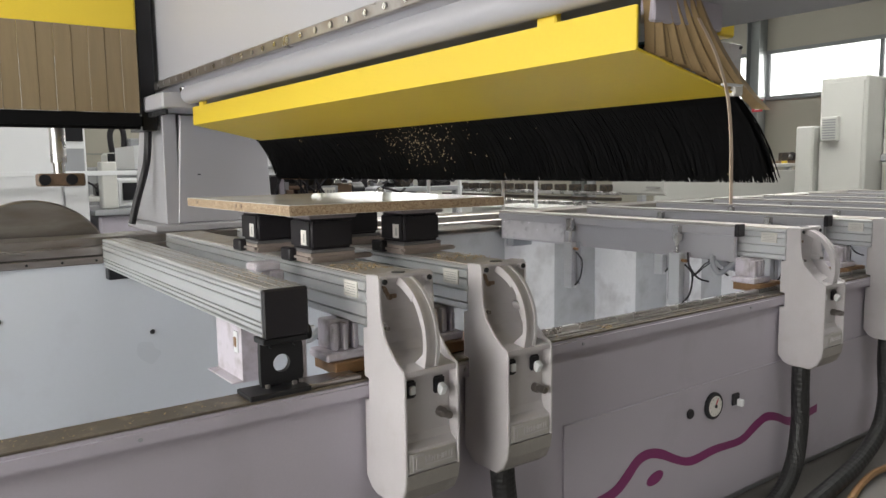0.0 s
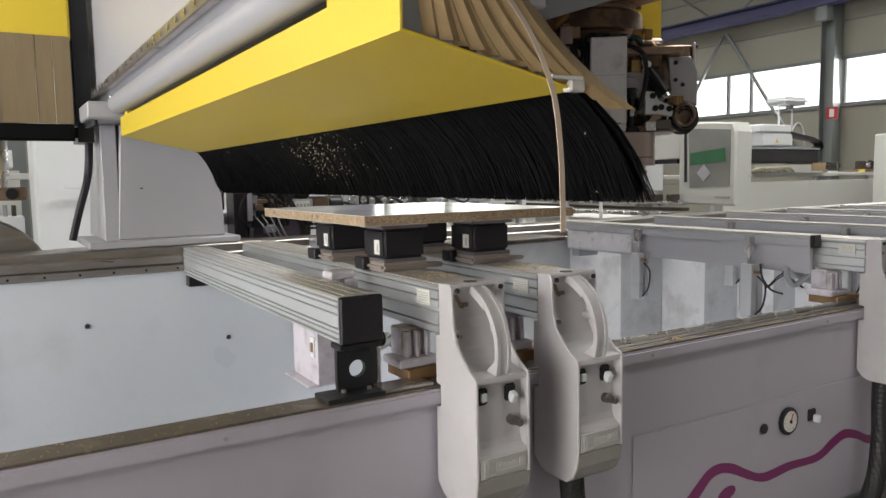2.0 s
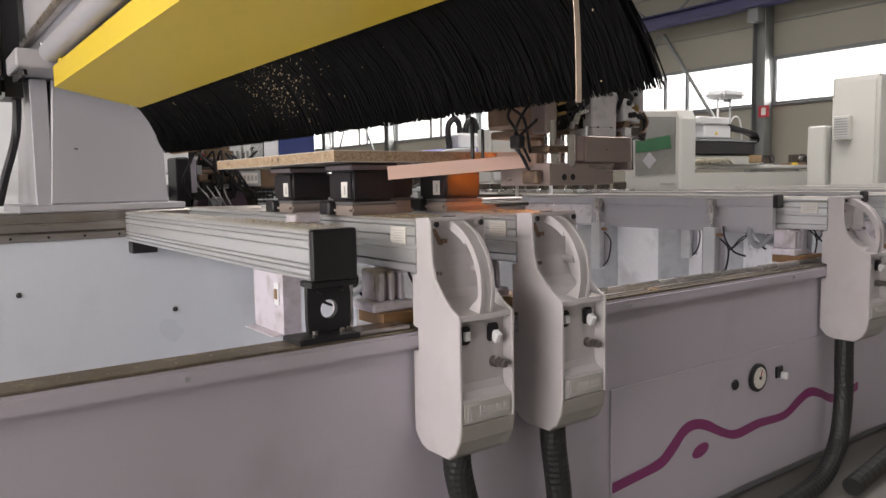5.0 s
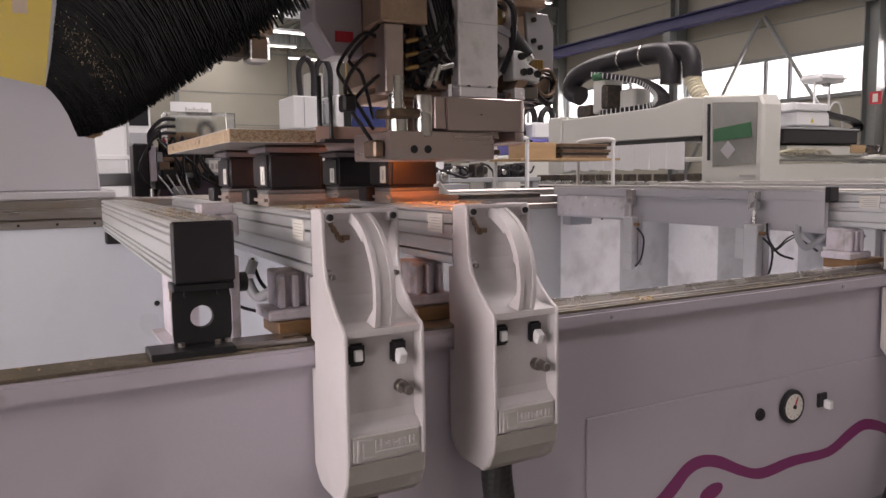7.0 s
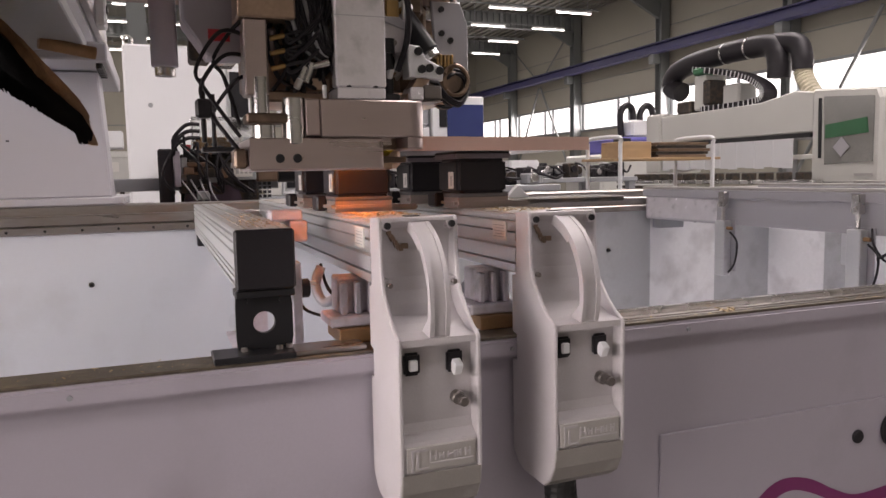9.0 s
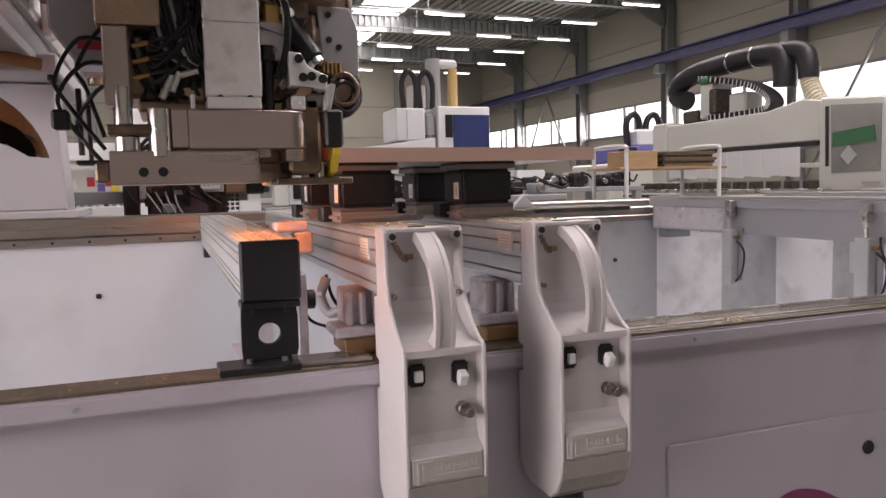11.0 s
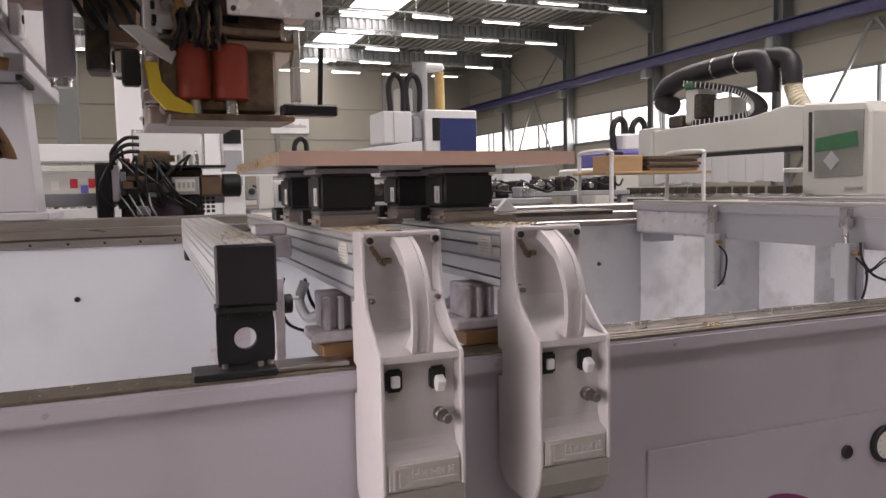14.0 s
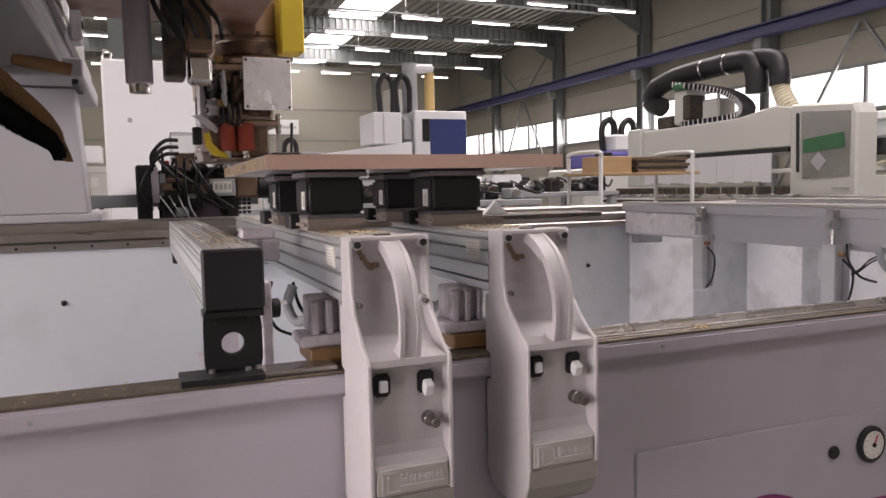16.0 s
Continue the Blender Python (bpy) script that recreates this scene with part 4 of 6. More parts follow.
# saddle under the beam
part("saddle", box(B(), 0.40, 0.98, 3.13, 4.1, 1.405, 1.468, 0.006), GANTRY, gantry)
part("saddle_ear", box(B(), 0.478, 0.505, 3.12, 3.16, 1.469, 1.49, 0.003), STEEL, gantry)
for k in range(6):
    part("saddle_bolt", cyl(B(), (0.43, 3.2 + k * 0.05, 1.404), (0.43, 3.2 + k * 0.05, 1.385), 0.012, 8), BLACKMET, gantry)
for k in range(6):
    part("saddle_bolt", cyl(B(), (0.95, 3.2 + k * 0.05, 1.404), (0.95, 3.2 + k * 0.05, 1.385), 0.012, 8), BLACKMET, gantry)
# cantilever beam
bm = B()
prism(bm, [(0.47, 1.50), (0.47, 2.25), (0.93, 2.25), (0.93, 1.50), (0.90, 1.47), (0.52, 1.47)], "y", 0.62, 4.2, 0.006)
part("beam", bm, GANTRY, gantry, "pale grey box beam")
bm = B()
n = 16
prism(bm, [(0.505 + 0.035 * math.cos(a), 1.458 + 0.036 * math.sin(a)) for a in [2 * math.pi * k / n for k in range(n)]], "y", 0.64, 3.12)
part("beam_tube", bm, GANTRY, gantry, "rounded pale grey beam edge", shade=True)
part("beam_floor", box(B(), 0.53, 0.92, 0.66, 3.12, 1.43, 1.469, 0.004), GREY, gantry)
part("lilac_plate", box(B(), 0.545, 0.73, 0.90, 0.93, 1.385, 1.44, 0.003), LILAC, gantry, "lilac mounting plate")
part("guide_rail", box(B(), 0.447, 0.469, 0.64, 4.15, 1.497, 1.53, 0.003), RAIL, gantry, "dark linear guide rail")
for k in range(40):
    y = 0.70 + k * 0.085
    part("rail_bolt", cyl(B(), (0.446, y, 1.513), (0.4425, y, 1.513), 0.008, 8), STEEL, gantry)
for z in (1.52, 1.90):
    part("guide_rail", box(B(), 0.931, 0.955, 0.64, 4.15, z, z + 0.04, 0.003), RAIL, gantry, "dark linear guide rail")
part("carriage_stop", box(B(), 0.956, 0.99, 3.0, 3.10, 1.50, 1.68, 0.006), WHITE, gantry)
part("carriage_stop", cyl(B(), (0.99, 3.05, 1.56), (0.995, 3.05, 1.56), 0.014, 12), BLACKMET, gantry)
part("air_cylinder", cyl(B(), (0.80, 2.9, 1.42), (0.955, 2.95, 1.40), 0.02, 14), BRONZE, gantry, "small bronze air cylinder", shade=True)

# carriage on the beam, over the head
part("head_carriage", box(B(), 0.958, 1.56, 1.05, 3.1, 1.60, 1.63, 0.004), RUST, gantry, "rusty brown carriage plate")
part("carriage_rib", box(B(), 0.97, 1.50, 2.2, 2.24, 1.50, 1.599, 0.004), DARK, gantry)
part("lift_cylinder", cyl(B(), (1.155, 2.4, 1.285), (1.155, 2.4, 1.599), 0.034, 20, b=0.003), LILAC, gantry, "lilac painted lift cylinder", shade=True)
part("cylinder_foot", cyl(B(), (1.155, 2.4, 1.262), (1.155, 2.4, 1.284), 0.026, 16), STEEL, gantry, shade=True)
part("drive_box", box(B(), 1.215, 1.27, 2.36, 2.46, 1.30, 1.599, 0.006), DARK, gantry, "grimy drive housing")
part("drive_motor", box(B(), 1.275, 1.335, 2.36, 2.44, 1.29, 1.36, 0.008), STEEL, gantry)
part("drive_motor", box(B(), 1.272, 1.345, 2.35, 2.46, 1.365, 1.599, 0.008), BROWN, gantry)
for k in range(5):
    bm = tube(B(), [(1.20 + 0.03 * k, 2.34, 1.59), (1.19 + 0.03 * k, 2.31, 1.50), (1.21 + 0.035 * k, 2.30, 1.44), (1.24 + 0.03 * k, 2.33, 1.40)], 0.007, 6)
    part("drive_hose", bm, BLACK, gantry, shade=True)

# yellow hood: upright lip, sloping plate, hooks
bm = B()
prism(bm, [(0.508, 1.338), (0.508, 1.408), (0.514, 1.408), (0.514, 1.342), (0.786, 1.284), (0.786, 1.280)], "y", 0.905, 3.10, 0.0015)
part("hood", bm, YELLOW, gantry, "bright yellow folded sheet hood")
for y in (1.12, 3.02):
    bm = B()
    box(bm, 0.514, 0.53, y - 0.03, y + 0.02, 1.385, 1.432, 0.003)
    box(bm, 0.514, 0.60, y - 0.05, y + 0.03, 1.432, 1.442, 0.003)
    part("hood_hook", bm, YELLOW, gantry, "yellow hook bracket")
part("end_clip", box(B(), 0.772, 0.80, 0.90, 0.92, 1.278, 1.298, 0.003), LAMINATE, gantry, "small wooden clip")
part("hood_stick", box(B(), 0.735, 0.79, 0.895, 0.904, 1.294, 1.298), WHITE, gantry)

# brush: strands that hang from the hood's far edge and sweep outward
rb = random.Random(3)


def strands(count, y0, y1, root, tip, thick, spread, ragged, taper=0.32):
    bm = B()
    for k in range(count):
        y = rb.uniform(y0, y1)
        dx = rb.uniform(-spread, spread)
        dy, ln = rb.gauss(0, 0.012), 1.0 - ragged * rb.random() ** 2
        w = thick * rb.uniform(0.6, 1.3)
        prev = None
        for j in range(5):
            s = j / 4 * ln
            cut = 1 - taper * min(1.0, max(0.0, (y - 2.55) / 0.6))
            x = root[0] + dx * 0.5 + cut * (tip[0] - root[0] + dx) * (1.45 * s - 0.45 * s * s)
            z = root[1] + (tip[1] - root[1]) * (0.62 * s + 0.38 * s * s)
            c = Vector((x, y + dy * s, z))
            ww = w * (1 - 0.6 * s)
            ring = [bm.verts.new(c + Vector(o)) for o in ((ww, 0, 0), (-ww * 0.5, ww * 0.87, 0), (-ww * 0.5, -ww * 0.87, 0))]
            if prev:
                for a in range(3):
                    bm.faces.new((prev[a], prev[(a + 1) % 3], ring[(a + 1) % 3], ring[a]))
            prev = ring
    return bm


part("brush", strands(10400, 0.925, 3.16, (0.782, 1.30), (0.942, 1.118), 0.0026, 0.014, 0.16), BRISTLE, gantry, "dense black brush curtain")["kind"] = "stuff"
part("brown_brush_end", strands(1200, 2.96, 3.19, (0.806, 1.304), (0.956, 1.116), 0.0034, 0.010, 0.16, 0.25), BRISTLE_TIP, gantry, "brown brush end with heater glow in its colour")["kind"] = "stuff"
# Added layer, stands for the orange glow on the brush's outer side.
part("brown_brush_layer", strands(3000, 1.7, 3.10, (0.808, 1.306), (0.944, 1.168), 0.0030, 0.008, 0.25), BRISTLE_TIP, gantry, "brown outer brush layer with heater glow in its colour")["kind"] = "stuff"
bm = B()
prev = None
for j in range(9):
    s = j / 8 * 0.84
    x, z = 0.782 + 0.156 * (1.45 * s - 0.45 * s * s), 1.298 - 0.18 * (0.62 * s + 0.38 * s * s)
    row = [bm.verts.new((x + dxx, y, z)) for y in (0.935, 3.0) for dxx in (-0.004, 0.006)]
    if prev:
        for q in ((0, 1), (1, 3), (3, 2), (2, 0)):
            bm.faces.new((prev[q[0]], prev[q[1]], row[q[1]], row[q[0]]))
    prev = row
part("brush_back", bm, BRISTLE, gantry)
part("brush_holder", box(B(), 0.765, 0.80, 0.92, 3.18, 1.287, 1.312, 0.003), ALU, gantry, "aluminium brush holder")
bm = B()
for k in range(230):
    s = abs(rb.gauss(0.45, 0.22))
    if s < 0.95:
        y = rb.gauss(2.02, 0.10) if k < 205 else rb.uniform(0.95, 3.2)
        c = Vector((0.764 + 0.156 * (1.45 * s - 0.45 * s * s), y, 1.297 - 0.18 * (0.62 * s + 0.38 * s * s)))
        d = rb.uniform(0.0006, 0.0026)
        vs = [bm.verts.new(c + Vector((rb.uniform(-0.002, 0.0), a * d, b * d))) for a, b in ((-1, -1), (1, -0.6), (0.8, 1), (-0.7, 0.8))]
        bm.faces.new(vs)
part("brush_chips", bm, CHIPS, gantry, "pale wood chips caught in the brush")["kind"] = "stuff"

# yellowed strip curtain closing the hood's front end
for k in range(13):
    a = k / 12
    bm = B()
    prev = None
    for j in range(10):
        s = j / 9
        x = 0.545 + 0.115 * a + (0.02 + 0.15 * a + 0.05 * a * a) * s ** 2.2
        z = 1.48 - (0.142 + 0.05 * a + 0.03 * a ** 3) * s
        y = 0.918 - 0.010 * a - 0.004 * (k % 2) - 0.010 * math.sin(3 * s)
        w = 0.0135 + 0.015 * a * s
        row = [bm.verts.new((x - w, y + 0.007, z)), bm.verts.new((x, y - 0.002, z)), bm.verts.new((x + w, y + 0.004, z)), bm.verts.new((x, y + 0.006, z))]
        if prev:
            for q in range(4):
                bm.faces.new((prev[q], prev[(q + 1) % 4], row[(q + 1) % 4], row[q]))
        prev = row
    part("curtain_strip", bm, CURTAIN, gantry, "yellowed clear plastic strip", shade=True)
bm = B()
prev = None
for p in smooth([(0.655, 0.895, 1.40), (0.695, 0.888, 1.345), (0.727, 0.884, 1.275), (0.738, 0.882, 1.20), (0.742, 0.882, 1.12), (0.742, 0.882, 1.085)], 4):
    row = [bm.verts.new((p.x + a, p.y + b, p.z)) for a, b in ((-0.0045, 0), (0.0045, 0), (0.0045, 0.0012), (-0.0045, 0.0012))]
    if prev:
        for q in range(4):
            bm.faces.new((prev[q], prev[(q + 1) % 4], row[(q + 1) % 4], row[q]))
    prev = row
part("loose_strip", bm, BAND_IN, gantry, "thin loose beige strip", shade=True)

# rear boring unit on the gantry's other side
part("unit_hood", box(B(), -0.42, 0.385, 3.38, 4.0, 1.72, 1.98, 0.01), YELLOW, gantry, "yellow unit hood")
for k in range(13):
    x0 = -0.42 + k * 0.0615
    part("unit_curtain", box(B(), x0, x0 + 0.0605, 3.372 + 0.003 * (k % 2), 3.379 + 0.003 * (k % 2), 1.40, 1.735, 0.001), UNIT_CURTAIN, gantry, "yellowed plastic curtain strip")
part("unit_side", box(B(), 0.378, 0.386, 3.40, 4.0, 1.40, 1.72), BLACKMET, gantry)
part("unit_back", box(B(), 0.39, 0.45, 3.40, 3.6, 1.33, 2.0), BLACKMET, gantry)
part("unit_brush", box(B(), -0.42, 0.39, 3.365, 3.41, 1.333, 1.399, 0.012, 2), BRISTLE, gantry, "black unit brush")
for k in range(6):
    part("hood_rivet", cyl(B(), (-0.3 + k * 0.12, 3.381, 1.75), (-0.3 + k * 0.12, 3.376, 1.75), 0.008, 8), YELLOW, gantry)
bm = B()
cyl(bm, (0.12, 3.75, 1.20), (0.12, 3.75, 1.40), 0.032, 18)
cyl(bm, (0.12, 3.75, 1.14), (0.12, 3.75, 1.20), 0.024, 18)
part("unit_spindle", bm, STEEL, gantry, "bright unit spindle", shade=True)
s = part("unit_chuck", box(B(), 0.03, 0.21, 3.68, 3.80, 1.10, 1.155, 0.006), BROWN, gantry)
for x in (0.05, 0.155):
    part("chuck_bolt", cyl(B(), (x, 3.68, 1.128), (x, 3.672, 1.128), 0.024, 14), BLACKMET, s)
bm = B()
prism(bm, [(-0.02 + 0.31 * math.cos(a), 0.735 + 0.31 * math.sin(a)) for a in [math.pi * k / 36 for k in range(37)]], "y", 3.62, 3.70, 0.008)
part("saw_guard", bm, RAIL, gantry, "round dark steel saw guard", shade=True)
bm = tube(B(), [(0.44, 3.5, 1.36), (0.43, 3.52, 1.2), (0.39, 3.54, 1.05), (0.36, 3.55, 0.93)], 0.016, 8)
part("unit_cable", bm, BLACK, gantry, "thick black cable")

# glue motor unit behind the leg
mx, my = 1.58, 3.95
part("motor_body", box(B(), mx - 0.02, mx + 0.085, my - 0.05, my + 0.06, 0.975, 1.075, 0.01), BROWN, gantry, "grimy motor body")
part("motor_cap", cyl(B(), (mx + 0.085, my, 1.025), (mx + 0.17, my, 1.025), 0.055, 20, b=0.006), BLACKMET, gantry, "black motor cap", shade=True)
part("motor_plate", box(B(), mx - 0.14, mx - 0.022, my - 0.07, my - 0.055, 0.985, 1.065, 0.003), GREY, gantry)
part("motor_label", box(B(), mx - 0.125, mx - 0.04, my - 0.0725, my - 0.0705, 1.0, 1.055), PAPER, gantry, "white type label")
bm = B()
for k in range(4):
    box(bm, mx - 0.115 + k * 0.02, mx - 0.103 + k * 0.02, my - 0.0735, my - 0.0727, 1.015, 1.04)
part("label_print", bm, INK, gantry)
for k in range(26):
    cx, cz = mx - 0.24 + rb.uniform(-0.11, 0.11), 1.0 + rb.uniform(-0.1, 0.12)
    bm = box(B(), cx - rb.uniform(0.01, 0.05), cx + rb.uniform(0.01, 0.05), my - 0.06 - rb.uniform(0, 0.04), my + 0.1, cz - rb.uniform(0.008, 0.03), cz + rb.uniform(0.008, 0.03), 0.003)
    part("valve_block", bm, rb.choice((DARK, DARK, BROWN, BLACKMET, GREY)), gantry, "dark grimy valve block")
for k in range(9):
    x = mx - 0.34 + 0.03 * k
    bm = tube(B(), [(x, my - 0.07, 1.10), (x + rb.uniform(-0.1, 0.05), my - 0.13, 1.14 + rb.uniform(-0.03, 0.05)), (x + rb.uniform(-0.12, 0.05), my - 0.14, 1.02), (x + rb.uniform(-0.05, 0.12), my - 0.10, 0.93)], 0.006, 6)
    part("valve_hose", bm, BLACK, gantry, "tangled black hoses", shade=True)
for k in range(4):
    bm = tube(B(), [(mx - 0.36 + 0.04 * k, my - 0.12, 0.99), (mx - 0.32 + 0.03 * k, my - 0.15, 0.93), (mx - 0.28 + 0.03 * k, my - 0.14, 0.86)], 0.004, 6)
    part("valve_hose", bm, GREY, gantry, "thin grey hoses", shade=True)
# Added dark box, shuts out the white cabinet behind the valves.
part("valve_backdrop", box(B(), mx - 0.36, mx + 0.0, my + 0.02, my + 0.1, 0.86, 1.11, 0.01), DARK, gantry, "dark backdrop box behind the valves")
part("cable_chain", box(B(), mx - 0.455, mx - 0.39, my - 0.1, my + 0.05, 0.72, 1.13, 0.008), BLACK, gantry, "black upright cable chain")
part("chain_plate", box(B(), mx - 0.388, mx - 0.36, my - 0.1, my, 0.96, 1.12, 0.003), LILAC, gantry)
for k in range(5):
    for j in range(4):
        part("grid_stud", box(B(), mx - 0.06 + k * 0.022, mx - 0.045 + k * 0.022, my - 0.075, my - 0.06, 0.90 + j * 0.02, 0.914 + j * 0.02), BLACKMET, gantry)
part("drum", cyl(B(), (mx - 0.22, my - 0.05, 0.88), (mx - 0.22, my + 0.1, 0.88), 0.13, 28), DRUM, gantry, "dull violet-grey drum", shade=True)
part("unit_table", box(B(), mx - 0.34, mx + 0.10, my - 0.08, my + 0.14, 1.108, 1.119, 0.003), BLACKMET, gantry, "dark table plate of the glue unit")
gx0, gx1, gy0, gy1 = mx - 0.30, mx + 0.01, my - 0.05, my + 0.12
for b_ in ((gx0, gx1, gy0, gy0 + 0.004, 1.12, 1.275), (gx0, gx0 + 0.004, gy0 + 0.004, gy1, 1.12, 1.275), (gx1 - 0.004, gx1, gy0 + 0.004, gy1, 1.12, 1.275), (gx0, gx1, gy0, gy1, 1.2755, 1.279)):
    part("clear_cover", box(B(), *b_), GLASS, gantry, "clear plastic cover")
for k in range(4):
    part("cover_fitting", cyl(B(), (mx - 0.10 + 0.026 * k, my + 0.03, 1.12), (mx - 0.10 + 0.026 * k, my + 0.03, 1.17 + 0.02 * (k % 2)), 0.009, 10), STEEL if k % 2 else CREAM, gantry, shade=True)
for k in range(3):
    bm = tube(B(), [(mx - 0.37, my - 0.08, 1.11 - 0.02 * k), (mx - 0.385, my - 0.10, 1.17 - 0.02 * k), (mx - 0.33, my - 0.10, 1.235 - 0.03 * k), (mx - 0.27, my - 0.09, 1.24 - 0.03 * k)], 0.009, 8)
    part("arched_hose", bm, BLACK, gantry, "arched black hose", shade=True)
part("red_valve", box(B(), mx - 0.335, mx - 0.31, my - 0.085, my - 0.06, 1.12, 1.15, 0.004), REDPLASTIC, gantry, "small red valve")
part("support_arm", box(B(), 0.80, mx + 0.1, my + 0.065, my + 0.12, 0.94, 1.0, 0.004), GREY, gantry)
part("transducer", box(B(), mx - 0.30, mx - 0.12, my + 0.02, my + 0.12, 1.12, 1.19, 0.02, 2), BRONZE, gantry, "brown glue pot")

# ---- edge-banding head, hangs on the gantry ----
head = thing("banding_head", "machined steel edge-banding head with rollers, hoses and cylinders", "banding head")


rh0 = random.Random(2)


def round_block(x0, x1, y0, y1, z0, z1, r):
    """A flat block with a rounded end towards +x."""
    pts = [(x0, y0), (x1 - r, y0)]
    pts += [(x1 - r + r * math.sin(a), y0 + r - r * math.cos(a)) for a in [math.pi / 2 * k / 8 for k in range(1, 9)]]
    pts += [(x1, y1), (x0, y1)]
    return prism(B(), pts, "z", z0, z1, 0.002)


lb = part("lower_block", round_block(-0.212, 0.012, -0.12, 0.05, 0.0, 0.052, 0.012), MACHINED, head, "machined grey steel block", shade=True)
for x in (-0.165, -0.137):
    part("bolt", cyl(B(), (x, -0.1195, 0.019), (x, -0.1225, 0.019), 0.0075, 12, b=0.001), BLACKMET, head)
part("upper_block", round_block(-0.096, 0.090, -0.125, 0.09, 0.054, 0.115, 0.035), MACHINED, head, "machined grey steel block", shade=True)
part("upper_block", round_block(0.052, 0.090, -0.124, 0.09, 0.034, 0.0535, 0.035), MACHINED, head, "machined grey steel block", shade=True)
part("bridge", box(B(), -0.09, 0.03, -0.10, 0.06, 0.041, 0.058), MACHINED, head)
part("bar_foot", box(B(), -0.066, 0.017, -0.118, -0.04, 0.1165, 0.136, 0.002), PLATE, head)
part("vertical_bar", box(B(), -0.068, 0.019, -0.118, -0.085, 0.1365, 0.345, 0.003), PLATE, head, "bright milled aluminium bar")
part("bar_joint", box(B(), -0.069, 0.020, -0.1185, -0.084, 0.252, 0.2535), GREY, head)
for x in (-0.046, 0.0):
    part("bolt", cyl(B(), (x, -0.112, 0.136), (x, -0.112, 0.146), 0.006, 10), BLACKMET, head)
part("guide_cylinder", cyl(B(), (-0.138, -0.105, 0.042), (-0.138, -0.105, 0.118), 0.018, 20, b=0.002), STEEL, head, "polished steel guide cylinder", shade=True)
part("guide_cylinder", cyl(B(), (-0.186, -0.10, 0.042), (-0.186, -0.10, 0.075), 0.018, 20, b=0.002), STEEL, head, "polished steel guide cylinder", shade=True)
part("clamp_arm", box(B(), -0.215, -0.15, -0.12, -0.06, 0.076, 0.092, 0.003), GRIME, head)
part("guide_cylinder", cyl(B(), (-0.19, -0.10, 0.092), (-0.19, -0.10, 0.15), 0.014, 18), STEEL, head, "polished steel guide cylinder", shade=True)
part("column", box(B(), -0.214, -0.176, -0.11, -0.06, 0.12, 0.2415, 0.003), MACHINED, head)
part("guard_rod", cyl(B(), (-0.268, 0.09, 0.055), (-0.268, 0.09, 0.17), 0.005, 10), BLACKMET, head)
part("guard_rod", cyl(B(), (-0.252, 0.07, 0.045), (-0.252, 0.07, 0.14), 0.004, 10), BLACKMET, head)
part("guard_foot", box(B(), -0.275, -0.20, 0.05, 0.11, 0.037, 0.045, 0.002), BLACKMET, head)
part("sensor_nub", box(B(), -0.235, -0.214, -0.10, -0.05, 0.004, 0.036, 0.004), GRIME, head)
# grimy mass behind the front parts
for b_ in ((-0.20, -0.08, -0.04, 0.12, 0.14, 0.34), (0.02, 0.13, -0.02, 0.12, 0.14, 0.30), (-0.08, 0.02, -0.07, 0.1, 0.14, 0.33), (-0.19, 0.12, -0.02, 0.15, 0.33, 0.355), (-0.13, 0.08, 0.0, 0.088, 0.002, 0.118), (-0.22, -0.15, -0.07, 0.0, 0.30, 0.36), (0.03, 0.11, -0.06, 0.02, 0.27, 0.34)):
    part("unit_block", box(B(), *b_, 0.008), COPPERY if b_[0] < -0.1 else rh0.choice((GRIME, COPPERY)), head)
# spindle core and its grimy units
part("core", cyl(B(), (0, 0.03, 0.14), (0, 0.03, 0.34), 0.09, 28), GRIME, head, "grimy dark core", shade=True)
SX, SY = -0.07, 0.09
part("collar", cyl(B(), (SX, SY, 0.345), (SX, SY, 0.375), 0.135, 36, 0.145, b=0.003), COPPERY, head, "brown steel collar", shade=True)
part("spindle_flange", cyl(B(), (SX, SY, 0.375), (SX, SY, 0.43), 0.15, 40, b=0.006), GRIME, head, "oily dark spindle flange", shade=True)
part("spindle_flange", cyl(B(), (SX, SY, 0.43), (SX, SY, 0.448), 0.125, 36, b=0.003), COPPERY, head, shade=True)
part("spindle", cyl(B(), (SX, SY, 0.448), (SX, SY, 0.66), 0.135, 40, b=0.005), COPPERY, head, "brownish steel spindle housing", shade=True)
for k in range(10):
    a = 2 * math.pi * k / 10
    part("flange_bolt", cyl(B(), (SX + 0.14 * math.cos(a), SY + 0.14 * math.sin(a), 0.448), (SX + 0.14 * math.cos(a), SY + 0.14 * math.sin(a), 0.46), 0.008, 8), GRIME, head)
part("base_plate", box(B(), -0.17, 0.16, -0.04, 0.14, 0.118, 0.138, 0.004), COPPERY, head)
part("top_plate", box(B(), -0.17, 0.16, -0.08, 0.14, 0.305, 0.325, 0.004), COPPERY, head)
rh = random.Random(11)
